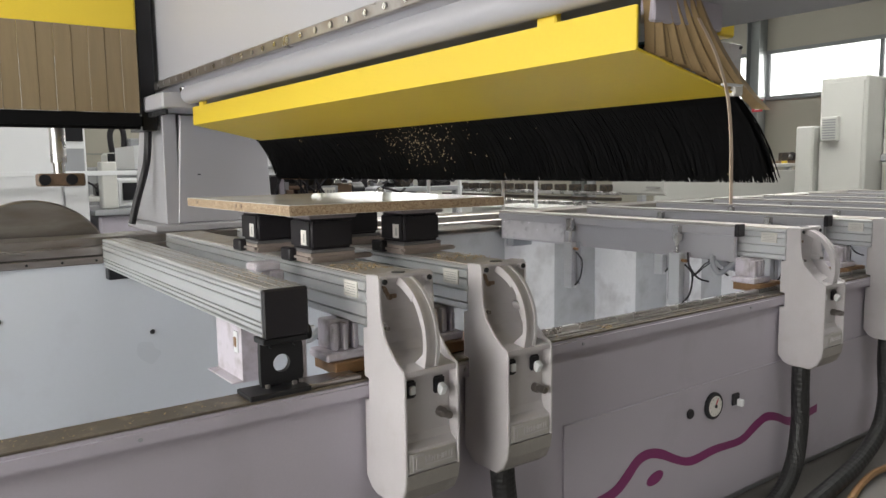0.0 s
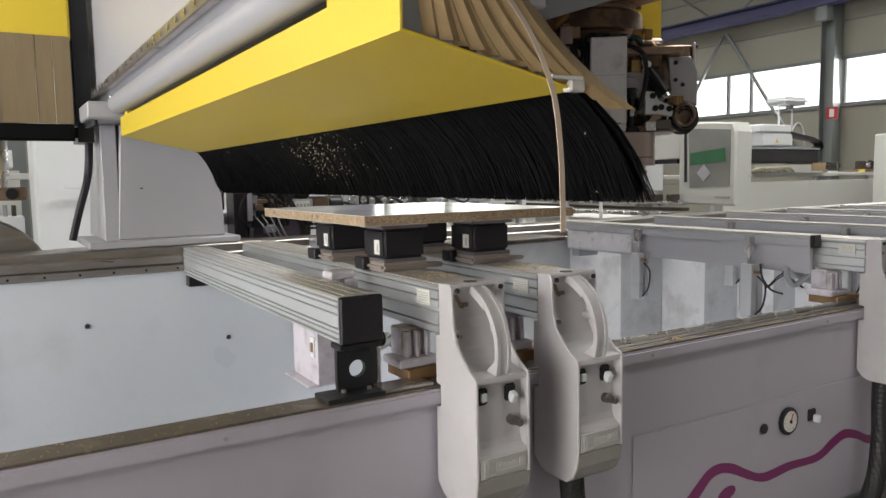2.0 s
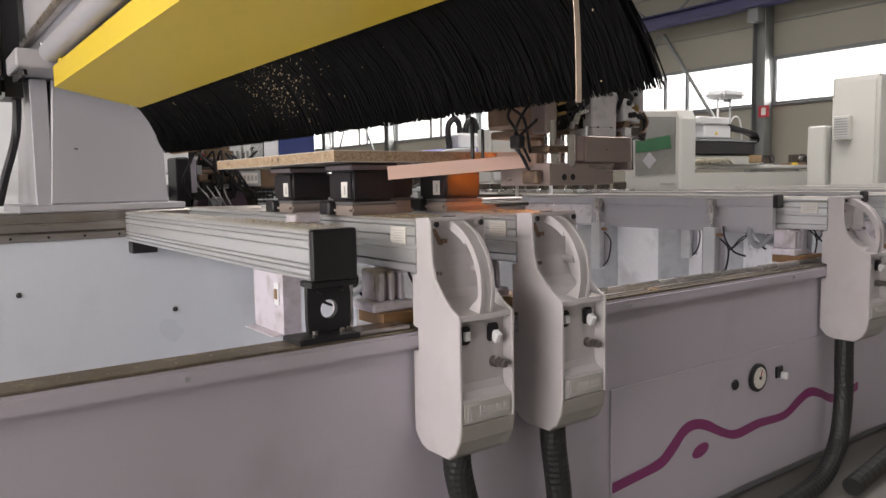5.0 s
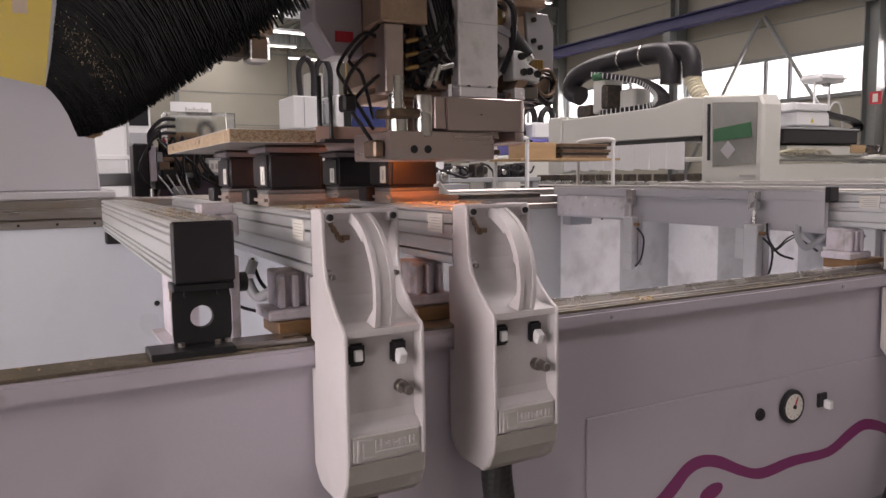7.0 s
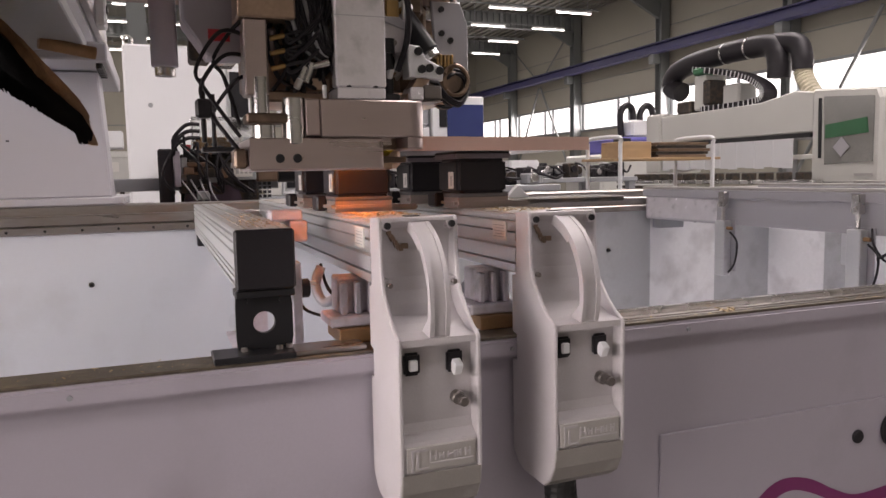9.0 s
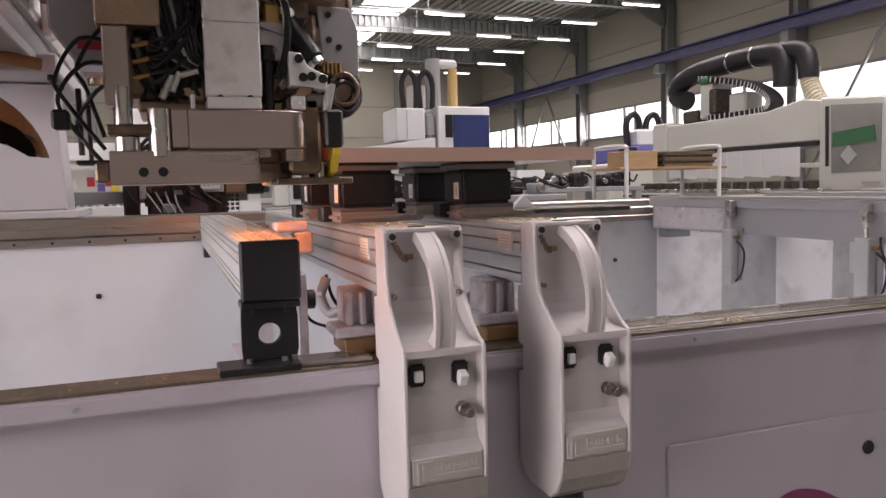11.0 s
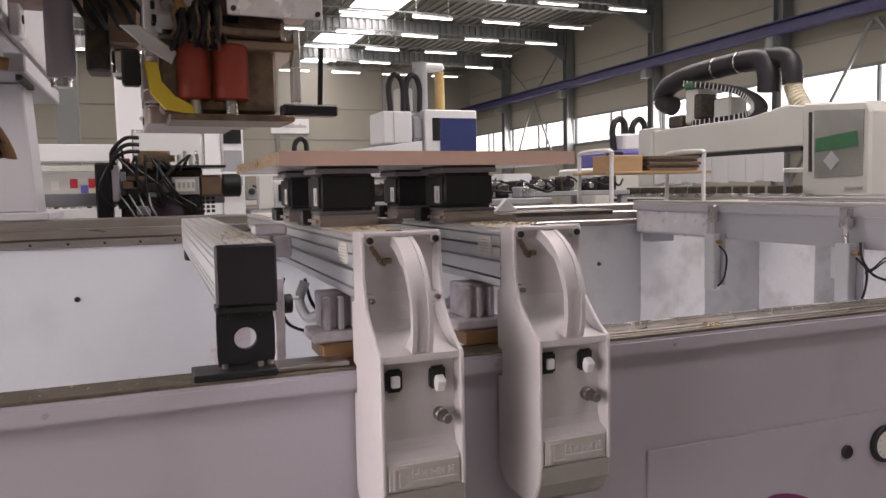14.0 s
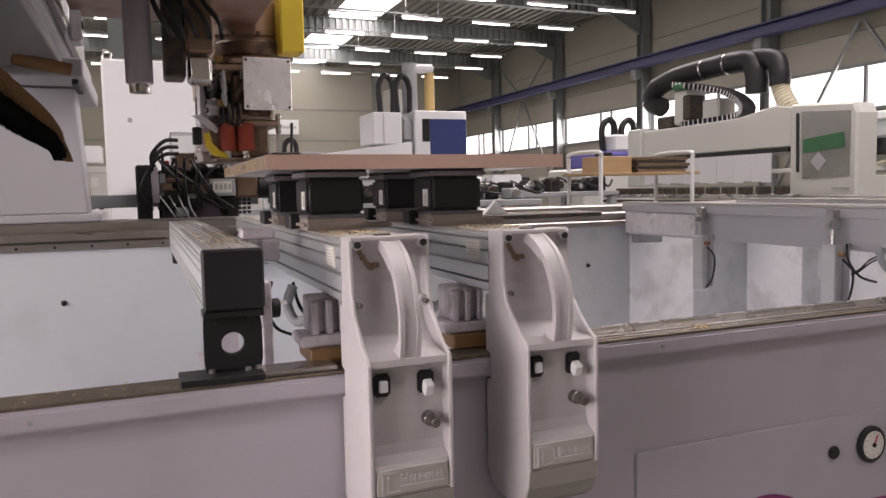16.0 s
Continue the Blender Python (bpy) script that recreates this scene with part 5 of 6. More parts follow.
for k in range(46):
    c = Vector((rh.choice((rh.uniform(-0.165, -0.08), rh.uniform(0.015, 0.10))), rh.uniform(-0.075, -0.035), rh.uniform(0.135, 0.40)))
    w = rh.uniform(0.006, 0.016)
    mt = rh.choice((COPPERY, COPPERY, STEEL, GRIME, BRASS, MACHINED))
    if rh.random() < 0.4:
        part("fixture_block", box(B(), c.x - w, c.x + w, c.y - w, c.y + w, c.z - w * 1.4, c.z + w * 1.4, 0.002), mt, head)
    else:
        d = Vector((rh.uniform(-0.5, 0.5), rh.uniform(-0.6, 0.2), rh.uniform(-0.6, 1))).normalized() * rh.uniform(0.012, 0.03)
        part("fixture_cylinder", cyl(B(), c - d, c + d, w * 0.7, 12, b=0.001), mt, head, shade=True)
for k in range(34):
    a = rh.uniform(0, 6.28)
    r = rh.uniform(0.08, 0.15)
    c = Vector((r * math.cos(a), 0.03 + r * math.sin(a) * 0.8, rh.uniform(0.13, 0.32)))
    w, d, hgt = rh.uniform(0.008, 0.03), rh.uniform(0.008, 0.025), rh.uniform(0.01, 0.045)
    mt = rh.choice((GRIME, COPPERY, COPPERY, STEEL, BLACKMET, MACHINED, BRASS))
    if rh.random() < 0.5:
        part("fixture_block", box(B(), c.x - w, c.x + w, c.y - d, c.y + d, c.z - hgt, c.z + hgt, 0.003), mt, head)
    else:
        ax = rh.choice(((0, 0, 1), (0, 1, 0), (0.7, 0.3, 0.6)))
        part("fixture_cylinder", cyl(B(), c - Vector(ax) * hgt, c + Vector(ax) * hgt, w * 0.7, 12, b=0.001), mt, head, shade=True)
for k in range(16):
    x = -0.155 + 0.011 * (k % 8)
    y = -0.06 - 0.012 * (k // 8)
    z0 = rh.uniform(0.25, 0.32)
    bm = tube(B(), [(x, y, z0), (x + rh.uniform(-0.03, 0.03), y - rh.uniform(0.01, 0.035), z0 - 0.05), (x + rh.uniform(-0.02, 0.05), y - 0.02, z0 - 0.11), (x + rh.uniform(-0.02, 0.05), y + 0.01, 0.135)], 0.0038, 6)
    part("hose", bm, BLACK, head, "thin black hose", shade=True)
for k in range(4):
    z = 0.21 - 0.03 * k + rh.uniform(-0.01, 0.01)
    dx = rh.uniform(-0.02, 0.03)
    bm = tube(B(), [(-0.185, -0.06 + 0.01 * k, z + 0.03), (-0.235 + dx, -0.085, z + rh.uniform(0.02, 0.05)), (-0.275 + dx, -0.09 + rh.uniform(0, 0.05), z - 0.02), (-0.262 + dx, -0.07, z - rh.uniform(0.05, 0.09)), (-0.22, -0.065, max(0.03, z - 0.13))], 0.0034, 6)
    part("hose", bm, BLACK, head, "black cable loop", shade=True)
part("plug", box(B(), -0.29, -0.265, -0.10, -0.07, 0.085, 0.115, 0.004), BLACK, head)
# housing with red sticker at the back left
part("side_housing", prism(B(), [(-0.30, 0.42), (-0.30, 0.26), (-0.26, 0.20), (-0.20, 0.20), (-0.20, 0.42)], "y", 0.02, 0.10, 0.004), LILAC, head, "pale lilac housing")
part("sticker", box(B(), -0.258, -0.222, 0.0165, 0.0195, 0.225, 0.245), REDPLASTIC, head, "red sticker")
# right side: arm, bolted white block, slanted motor, pale plate, cable bundle
part("side_arm", box(B(), 0.022, 0.070, -0.08, -0.02, 0.20, 0.252, 0.003), CAST, head, "pale cast side arm")
part("side_arm", prism(B(), [(0.022, 0.255), (0.022, 0.262), (0.055, 0.262), (0.075, 0.245), (0.066, 0.24)], "y", -0.085, -0.02, 0.001), GANTRY, head)
part("arm_bolt", cyl(B(), (0.045, -0.08, 0.218), (0.045, -0.084, 0.218), 0.005, 10), DARKSTEEL, head)
bm = prism(B(), [(0.066, 0.158), (0.064, 0.214), (0.086, 0.212), (0.098, 0.190), (0.130, 0.176), (0.128, 0.153), (0.092, 0.158)], "y", -0.10, -0.06, 0.002)
wb = part("angled_block", bm, WHITE, head, "white bolted block")
for x, z in ((0.082, 0.202), (0.088, 0.172), (0.102, 0.174), (0.121, 0.170)):
    part("bolt", cyl(B(), (x, -0.10, z), (x, -0.107, z), 0.0075, 10, b=0.001), BLACKMET, wb, shade=True)
part("wedge_shoe", prism(B(), [(0.056, 0.117), (0.085, 0.160), (0.112, 0.160), (0.076, 0.117)], "y", -0.09, -0.05, 0.001), COPPERY, head, "brownish wedge shoe")
part("angle_shoe", box(B(), 0.066, 0.090, -0.105, -0.06, 0.118, 0.141, 0.002), PLATE, head, "bright shoe")
part("shoe_block", box(B(), 0.091, 0.126, -0.10, -0.05, 0.120, 0.145, 0.003), DARKSTEEL, head)
part("shoe_plate", box(B(), 0.05, 0.127, -0.10, -0.03, 0.1165, 0.1178, 0.0004), DARKSTEEL, head)
part("slant_motor", cyl(B(), (0.070, -0.05, 0.275), (0.112, -0.075, 0.205), 0.020, 18, b=0.002), BLACKMET, head, "slanted dark motor", shade=True)
part("motor_nose", cyl(B(), (0.112, -0.075, 0.205), (0.119, -0.079, 0.194), 0.016, 18, b=0.002), STEEL, head, "steel motor nose", shade=True)
pl = part("bracket_plate", prism(B(), [(0.131, 0.205), (0.124, 0.30), (0.18, 0.30), (0.195, 0.262), (0.195, 0.178), (0.186, 0.183)], "y", -0.058, -0.048, 0.002), GANTRY, head, "pale grey bracket plate")
for x, z in ((0.142, 0.243), (0.159, 0.231), (0.142, 0.285)):
    part("bolt", cyl(B(), (x, -0.058, z), (x, -0.064, z), 0.0052, 10), BLACKMET, pl)
for k in range(5):
    part("terminal", box(B(), 0.128 + 0.007 * k, 0.133 + 0.007 * k, -0.07, -0.05, 0.186 - 0.002 * k, 0.204, 0.001), BRASS, head)
for k in range(14):
    w = rh.uniform(0.016, 0.036)
    cx, cz, cy = 0.163 + rh.uniform(-0.006, 0.006), 0.150 + rh.uniform(-0.006, 0.008), -0.075 + 0.006 * k
    bm = tube(B(), [(cx + w * math.cos(q), cy + rh.uniform(-0.004, 0.004), cz + w * 1.1 * math.sin(q)) for q in [2 * math.pi * j / 10 * 0.8 - 2.4 for j in range(11)]], 0.0038, 6, 3)
    part("cable_coil", bm, BLACK if k % 3 else BROWN, head, "looped dark cable", shade=True)
part("coil_core", cyl(B(), (0.158, -0.07, 0.155), (0.158, 0.0, 0.155), 0.022, 18, b=0.004), GRIME, head, shade=True)
for k in range(3):
    bm = tube(B(), [(0.128, -0.06, 0.165 - 0.006 * k), (0.140, -0.075, 0.135 - 0.004 * k), (0.165, -0.08, 0.118 - 0.003 * k), (0.186, -0.07, 0.135), (0.192, -0.06, 0.175)], 0.0035, 6)
    part("cable_loop", bm, BLACK, head, "hanging dark cable", shade=True)
# left side: brass fittings on the column and a sheaf of hoses that rises to the middle
for k in range(3):
    z = 0.163 + 0.024 * k
    part("fitting", cyl(B(), (-0.172, -0.105, z), (-0.148, -0.108, z + 0.006), 0.0045, 10, b=0.001), BRASS, head, "brass hose fitting", shade=True)
    for j in range(4):
        q = rh.uniform(-0.012, 0.012)
        bm = tube(B(), [(-0.148, -0.108, z + 0.006), (-0.128 + q, -0.112, z + 0.004 + q), (-0.100, -0.105 + q, z + 0.018 - q), (-0.078 + q, -0.10, z + 0.055), (-0.074 + q, -0.085, 0.34)], 0.0031, 6)
        part("hose", bm, BLACK, head, "thin black hose", shade=True)
for k in range(8):
    bm = tube(B(), [(-0.145 + 0.006 * k, -0.085, 0.33), (-0.135 + 0.007 * k, -0.10, 0.25), (-0.12 + 0.006 * k, -0.108 - 0.001 * k, 0.20), (-0.085 + 0.002 * k, -0.10, 0.178 + 0.002 * k)], 0.0033, 6)
    part("hose", bm, BLACK if k % 4 else GREY, head, "thin black hose", shade=True)
for x, z, dx, dz in ((-0.125, 0.150, 0.008, 0.018), (-0.112, 0.158, 0.006, 0.016), (-0.092, 0.172, 0.014, 0.004)):
    part("needle_valve", cyl(B(), (x - dx, -0.112, z - dz), (x + dx, -0.112, z + dz), 0.006, 12, b=0.001), STEEL, head, "polished needle valve", shade=True)
part("white_nozzle", cyl(B(), (-0.088, -0.118, 0.117), (-0.088, -0.118, 0.138), 0.0035, 10), WHITE, head, shade=True)
part("side_block", box(B(), -0.121, -0.0965, -0.118, -0.06, 0.056, 0.116, 0.002), MACHINED, head, "machined grey steel block")
part("cap_block", box(B(), -0.222, -0.13, -0.115, -0.03, 0.242, 0.31, 0.003), COPPERY, head, "brown steel cap block")
part("air_cylinder", cyl(B(), (0.035, -0.075, 0.12), (0.035, -0.075, 0.215), 0.009, 14), BLACKMET, head, shade=True)
part("air_cylinder_cap", cyl(B(), (0.035, -0.075, 0.20), (0.035, -0.075, 0.225), 0.013, 14), BLACKMET, head, shade=True)
# roller unit, slid in or out to fit the camera's view
unit = new("roller_unit")
unit.parent = head
unit["label"] = "roller unit with red rollers and yellow guard"
BASE[unit] = Vector()
for y, r in ((-0.045, 0.027), (0.017, 0.031)):
    part("red_roller", cyl(B(), (0.145, y, 0.030), (0.145, y, 0.126), r, 24, b=0.003), RED, unit, "red rubber pressure roller", shade=True)
    part("roller_axle", cyl(B(), (0.145, y, 0.004), (0.145, y, 0.137), 0.012, 14), STEEL, unit, shade=True)
part("roller_bridge", box(B(), 0.09, 0.19, -0.04, 0.10, 0.138, 0.152, 0.003), GRIME, unit)
part("roller_foot", box(B(), 0.06, 0.19, -0.09, 0.12, -0.008, 0.003, 0.002), GRIME, unit)
part("guide_foot", box(B(), 0.15, 0.185, 0.10, 0.20, 0.004, 0.024, 0.003), BLACKMET, unit)
part("yellow_guard", prism(B(), [(-0.125, 0.09), (-0.118, 0.04), (-0.095, 0.012), (-0.045, 0.002), (-0.05, 0.02), (-0.078, 0.034), (-0.098, 0.058), (-0.104, 0.09)], "x", 0.150, 0.162, 0.001), YELLOW, unit, "curved yellow guard plate")
part("guard_arm", prism(B(), [(-0.16, 0.15), (-0.13, 0.152), (-0.07, 0.11), (-0.08, 0.09), (-0.12, 0.115)], "x", 0.14, 0.15, 0.002), WHITE, unit)
part("back_block", box(B(), 0.08, 0.135, -0.10, 0.10, 0.01, 0.136, 0.006), GRIME, unit)
part("black_block", box(B(), 0.13, 0.16, -0.16, -0.13, 0.05, 0.11, 0.004), BLACKMET, unit)
part("sensor_post", box(B(), 0.13, 0.16, 0.125, 0.14, 0.03, 0.16, 0.003), STEEL, unit)
part("sensor_post", cyl(B(), (0.15, 0.175, 0.02), (0.15, 0.18, 0.13), 0.005, 8), BLACKMET, unit)
part("side_cover", box(B(), 0.196, 0.203, 0.008, 0.172, 0.168, 0.345, 0.002), PLATE, head, "square milled cover plate")
part("cover_mount", box(B(), 0.10, 0.195, 0.02, 0.16, 0.18, 0.34, 0.004), COPPERY, head)
for y, z in ((0.018, 0.178), (0.162, 0.178), (0.018, 0.335), (0.162, 0.335)):
    part("bolt", cyl(B(), (0.203, y, z), (0.209, y, z), 0.0045, 10), BLACKMET, head)
for k in range(16):
    c = Vector((rh.uniform(0.025, 0.06), rh.uniform(-0.05, -0.015), rh.uniform(0.155, 0.32)))
    part("valve", cyl(B(), c, c + Vector((0.02, rh.uniform(-0.02, 0.02), rh.uniform(-0.01, 0.03))), rh.uniform(0.006, 0.013), 10, b=0.001), rh.choice((STEEL, GRIME, BLACKMET, STEEL)), head, shade=True)
for k in range(7):
    y = rh.uniform(-0.11, 0.0)
    bm = tube(B(), [(0.02, y, 0.33), (0.06, y - 0.02, 0.30), (0.065, y + rh.uniform(-0.03, 0.03), 0.23), (0.05, y, 0.17)], 0.006, 6)
    part("hose", bm, rh.choice((BLACK, ALU)), head, shade=True)
for k in range(6):
    bm = tube(B(), [(-0.09 + 0.02 * k, -0.04, 0.30), (-0.085 + 0.02 * k, -0.09, 0.335), (-0.06 + 0.018 * k, -0.10 + 0.006 * k, 0.352), (-0.03 + 0.018 * k, -0.06, 0.335), (0.0 + 0.01 * k, -0.03, 0.29)], 0.006, 6)
    part("hose", bm, TEAL if k % 2 else BLACK, head, "dark teal hose", shade=True)
part("yellow_cover", box(B(), 0.04, 0.14, 0.155, 0.24, 0.38, 0.58, 0.006), YELLOW, head, "yellow upper cover")
# heater: glows behind the block, moves into the core to hide its glow
part("heater_slot", box(B(), 0.02, 0.052, -0.06, 0.02, 0.034, 0.057, 0.002), GRIME, head)
part("heater_slot", box(B(), 0.014, 0.056, -0.02, 0.03, 0.0, 0.02, 0.002), COPPERY, head)
heater = part("heater", box(B(), -0.035, 0.035, -0.004, 0.004, -0.011, 0.011, 0.001), HEAT, head, "glowing orange infrared heater")

# ---- edge band, in two lengths ----
band_a = solid("edge_band", box(B(), -0.1725, 0.1725, -0.0012, 0.0, 0, 0.0305), BAND, "pink plastic edge band strip", "edge band", group="edge band")
band_b = solid("edge_band", box(B(), -0.1725, 0.1725, -0.0012, 0.0, 0, 0.0305), BAND, "pink plastic edge band strip", "edge band", group="edge band")


# ---- other machines and furniture in the hall ----
GUARD = M("dim_clear_guard", (0.25, 0.25, 0.235), 0.22, var=0.25, scale=2.5, bump=0)


def cnc_right():
    t = thing("machining_centre", "cream machining centre with clear guard, black ducts and cable chain", "machine", (6.7, 6.2, FLOOR))
    part("base", box(B(), 6.35, 7.3, 4.6, 8.0, FLOOR + 0.08, 0.72, 0.02), CREAM, t)
    part("crossbeam", prism(B(), [(5.40, 1.40), (5.40, 1.76), (5.62, 1.79), (6.05, 1.72), (7.58, 1.70), (7.58, 1.40)], "x", 6.2, 6.75, 0.01), CREAM, t, "cream painted beam")
    part("beam_end", box(B(), 6.18, 6.8, 7.585, 7.85, 1.05, 1.74, 0.015), CREAM, t)
    # Black bar stands for the shade under the crossbeam.
    part("beam_shadow_gap", box(B(), 6.22, 6.7, 5.45, 7.55, 1.355, 1.398), BLACKMET, t)
    for k in range(16):
        y = 5.62 + k * 0.12
        part("curtain_strip", box(B(), 6.185 + 0.004 * (k % 2), 6.197 + 0.004 * (k % 2), y, y + 0.117, 1.075 + 0.008 * (k % 3), 1.352), WHITE, t)
    for k in range(3):
        part("table_rail", box(B(), 6.0 - 0.0 * k, 6.12, 5.2, 8.2, 0.93 - 0.06 * k, 0.965 - 0.06 * k, 0.005), STEEL if k != 1 else DARK, t)
    for k in range(12):
        y = 5.3 + 0.22 * k
        part("clamp", box(B(), 5.98, 6.1, y, y + 0.09, 0.968, 1.04, 0.01), DARK, t)
    e = part("guard_frame", prism(B(), [(4.70, 0.93), (4.70, 1.64), (4.74, 1.73), (5.38, 1.78), (5.395, 1.70), (5.395, 0.93)], "x", 6.17, 6.42, 0.02), CREAM, t, "rounded cream guard housing")
    part("guard_window", prism(B(), [(4.76, 1.12), (4.76, 1.66), (5.26, 1.70), (5.24, 1.10)], "x", 6.160, 6.166), GUARD, e, "dim clear guard window")
    # Flat green sheet in front of the pane, shaped for the camera's view.
    part("green_curtain", prism(B(), [(4.80, 1.36), (4.82, 1.49), (5.23, 1.45), (5.23, 1.33)], "x", 6.152, 6.157), GREENP, e, "flat green sheet set on the guard window for a curtain behind")
    part("guard_seal", prism(B(), [(5.275, 1.16), (5.305, 1.16), (5.315, 1.69), (5.285, 1.69)], "x", 6.158, 6.166), BLACKMET, e, "dark slanted seal")
    part("warning_sign", box(B(), 6.150, 6.153, -0.06, 0.06, -0.06, 0.06, m=Matrix.Translation((0, 5.06, 1.25)) @ Euler((radians(45), 0, 0)).to_matrix().to_4x4()), GANTRY, e, "white diamond sign")
    part("guard_text", box(B(), 6.158, 6.166, 4.76, 4.93, 1.0, 1.022), INK, e)
    bm = tube(B(), [(6.5, 7.60, 2.00), (6.5, 7.78, 2.08), (6.5, 7.72, 2.22), (6.5, 7.45, 2.30), (6.5, 7.1, 2.33), (6.5, 6.5, 2.34), (6.5, 6.2, 2.30), (6.5, 6.12, 2.14), (6.5, 6.12, 1.98)], 0.115, 16)
    part("duct", bm, BLACK, t, "thick black exhaust duct", shade=True)
    bm = tube(B(), [(6.55, 6.45, 2.335), (6.55, 6.2, 2.34), (6.55, 5.95, 2.29), (6.55, 5.88, 2.16), (6.55, 5.87, 2.03)], 0.10, 14)
    part("duct", bm, BLACK, t, "thick black exhaust duct", shade=True)
    for y, z in ((6.85, 2.335), (6.5, 2.34)):
        part("duct_clamp", cyl(B(), (6.5, y - 0.012, z), (6.5, y + 0.012, z), 0.119, 18), STEEL, t)
    bm = tube(B(), [(6.55, 5.87, 2.03), (6.55, 5.83, 1.93), (6.55, 5.74, 1.80), (6.55, 5.68, 1.71)], 0.085, 14, 8, 0.06)
    part("suction_hose", bm, CLEARHOSE, t, "ribbed yellowish clear hose")
    chain = smooth([(0, 7.15, 2.20), (0, 6.75, 2.12), (0, 6.40, 2.03), (0, 6.18, 1.92), (0, 6.10, 1.82), (0, 6.20, 1.76), (0, 6.6, 1.745), (0, 7.0, 1.745)], 6)
    for p, q in zip(chain, chain[1:]):
        d = (q - p).normalized()
        m = Matrix.Translation((6.36, (p.y + q.y) / 2, (p.z + q.z) / 2)) @ Euler((math.atan2(d.z, d.y), 0, 0)).to_matrix().to_4x4()
        part("chain_link", box(B(), -0.09, 0.09, -0.026, 0.026, -0.028, 0.028, 0.004, m=m), BLACK, t)
        part("chain_bar", box(B(), -0.095, -0.091, -0.006, 0.006, -0.03, 0.03, m=m), ALU, t)
    for b in ((6.3, 6.6, 6.95, 7.15, 1.74, 2.12), (6.35, 6.6, 6.5, 6.75, 1.74, 1.98), (6.3, 6.5, 7.2, 7.45, 1.72, 1.86)):
        part("spindle_unit", box(B(), *b, 0.02), DARK if b[2] > 7.1 else CREAM, t)
    part("motor", box(B(), 6.25, 6.5, 6.85, 6.95, 1.78, 2.05, 0.02), DARK, t)
    part("motor_top", box(B(), 6.25, 6.45, 6.98, 7.12, 2.121, 2.2, 0.02), GREENP, t, "greenish motor cover")
    return t


def blue_machine():
    t = thing("blue_machine", "white machining centre with a blue tinted guard and hoses", "machine", (5, 12.5, FLOOR))
    part("base", box(B(), 3.6, 6.3, 12.1, 13.8, FLOOR, 1.2, 0.03), WHITE, t)
    part("sloped_table", prism(B(), [(3.0, 1.2), (3.0, 1.55), (4.9, 1.80), (4.9, 1.2)], "y", 12.0, 13.2, 0.01), WHITE, t)
    part("guard", box(B(), 4.95, 5.90, 12.0, 13.4, 1.2, 2.32, 0.02), WHITE, t)
    part("blue_window", box(B(), 5.22, 5.88, 11.985, 11.998, 1.25, 2.18), BLUEGL, t, "dark blue tinted guard window")
    part("dark_window", box(B(), 5.08, 5.21, 11.985, 11.998, 1.80, 2.18), BLACKMET, t)
    part("column", box(B(), 4.22, 4.72, 12.0, 12.8, 1.75, 2.28, 0.02), WHITE, t)
    part("cover_seam", box(B(), 4.40, 4.41, 11.994, 11.999, 1.78, 2.26), GREY, t)
    part("control_box", box(B(), 4.73, 4.93, 12.05, 12.6, 1.80, 2.22, 0.05, 3), GREY, t)
    for x in (4.45, 4.75):
        bm = tube(B(), [(x, 12.3, 2.3), (x - 0.02, 12.3, 2.75), (x + 0.1, 12.3, 2.92), (x + 0.22, 12.3, 2.75), (x + 0.22, 12.3, 2.3)], 0.05, 10)
        part("hose", bm, BLACK, t, "black looped hose", shade=True)
    part("filter_tube", cyl(B(), (5.02, 12.4, 2.32), (5.02, 12.4, 3.15), 0.13, 18), GREY, t, "grey filter tube", shade=True)
    part("elbow", box(B(), 4.9, 5.45, 12.3, 12.5, 3.0, 3.15, 0.05), WHITE, t)
    part("yellow_duct", cyl(B(), (5.38, 12.4, 2.32), (5.38, 12.4, 3.0), 0.085, 16), FOAM, t, "ochre hose", shade=True)
    part("column_unit", box(B(), 4.6, 4.85, 12.3, 12.6, 2.3, 2.7, 0.02), CREAM, t)


def small_machine(name, label, x, y, blue):
    t = thing(name, label, "machine", (x, y, FLOOR))
    part("base", box(B(), x - 0.6, x + 0.7, y, y + 1.0, FLOOR, 1.25, 0.03), CREAM if blue else GREY, t)
    part("cover", box(B(), x - 0.35, x + 0.5, y + 0.05, y + 0.8, 1.25, 1.5, 0.04), BLUEP if blue else CREAM, t)
    part("motor", box(B(), x + 0.0, x + 0.42, y + 0.1, y + 0.5, 1.502, 1.75, 0.03), WHITE if blue else GREY, t)
    for dx in ((-0.05, 0.3) if blue else (-0.25,)):
        bm = tube(B(), [(x + dx, y + 0.3, 1.5), (x + dx - 0.02, y + 0.3, 1.85), (x + dx + 0.1, y + 0.3, 1.98), (x + dx + 0.2, y + 0.3, 1.88), (x + dx + 0.2, y + 0.3, 1.6)], 0.05, 10)
        part("hose", bm, BLACK, t, "black looped hose", shade=True)
    part("panel", box(B(), x - 0.4, x - 0.1, y - 0.02, y - 0.002, 1.28, 1.48, 0.01), BLACKMET, t)


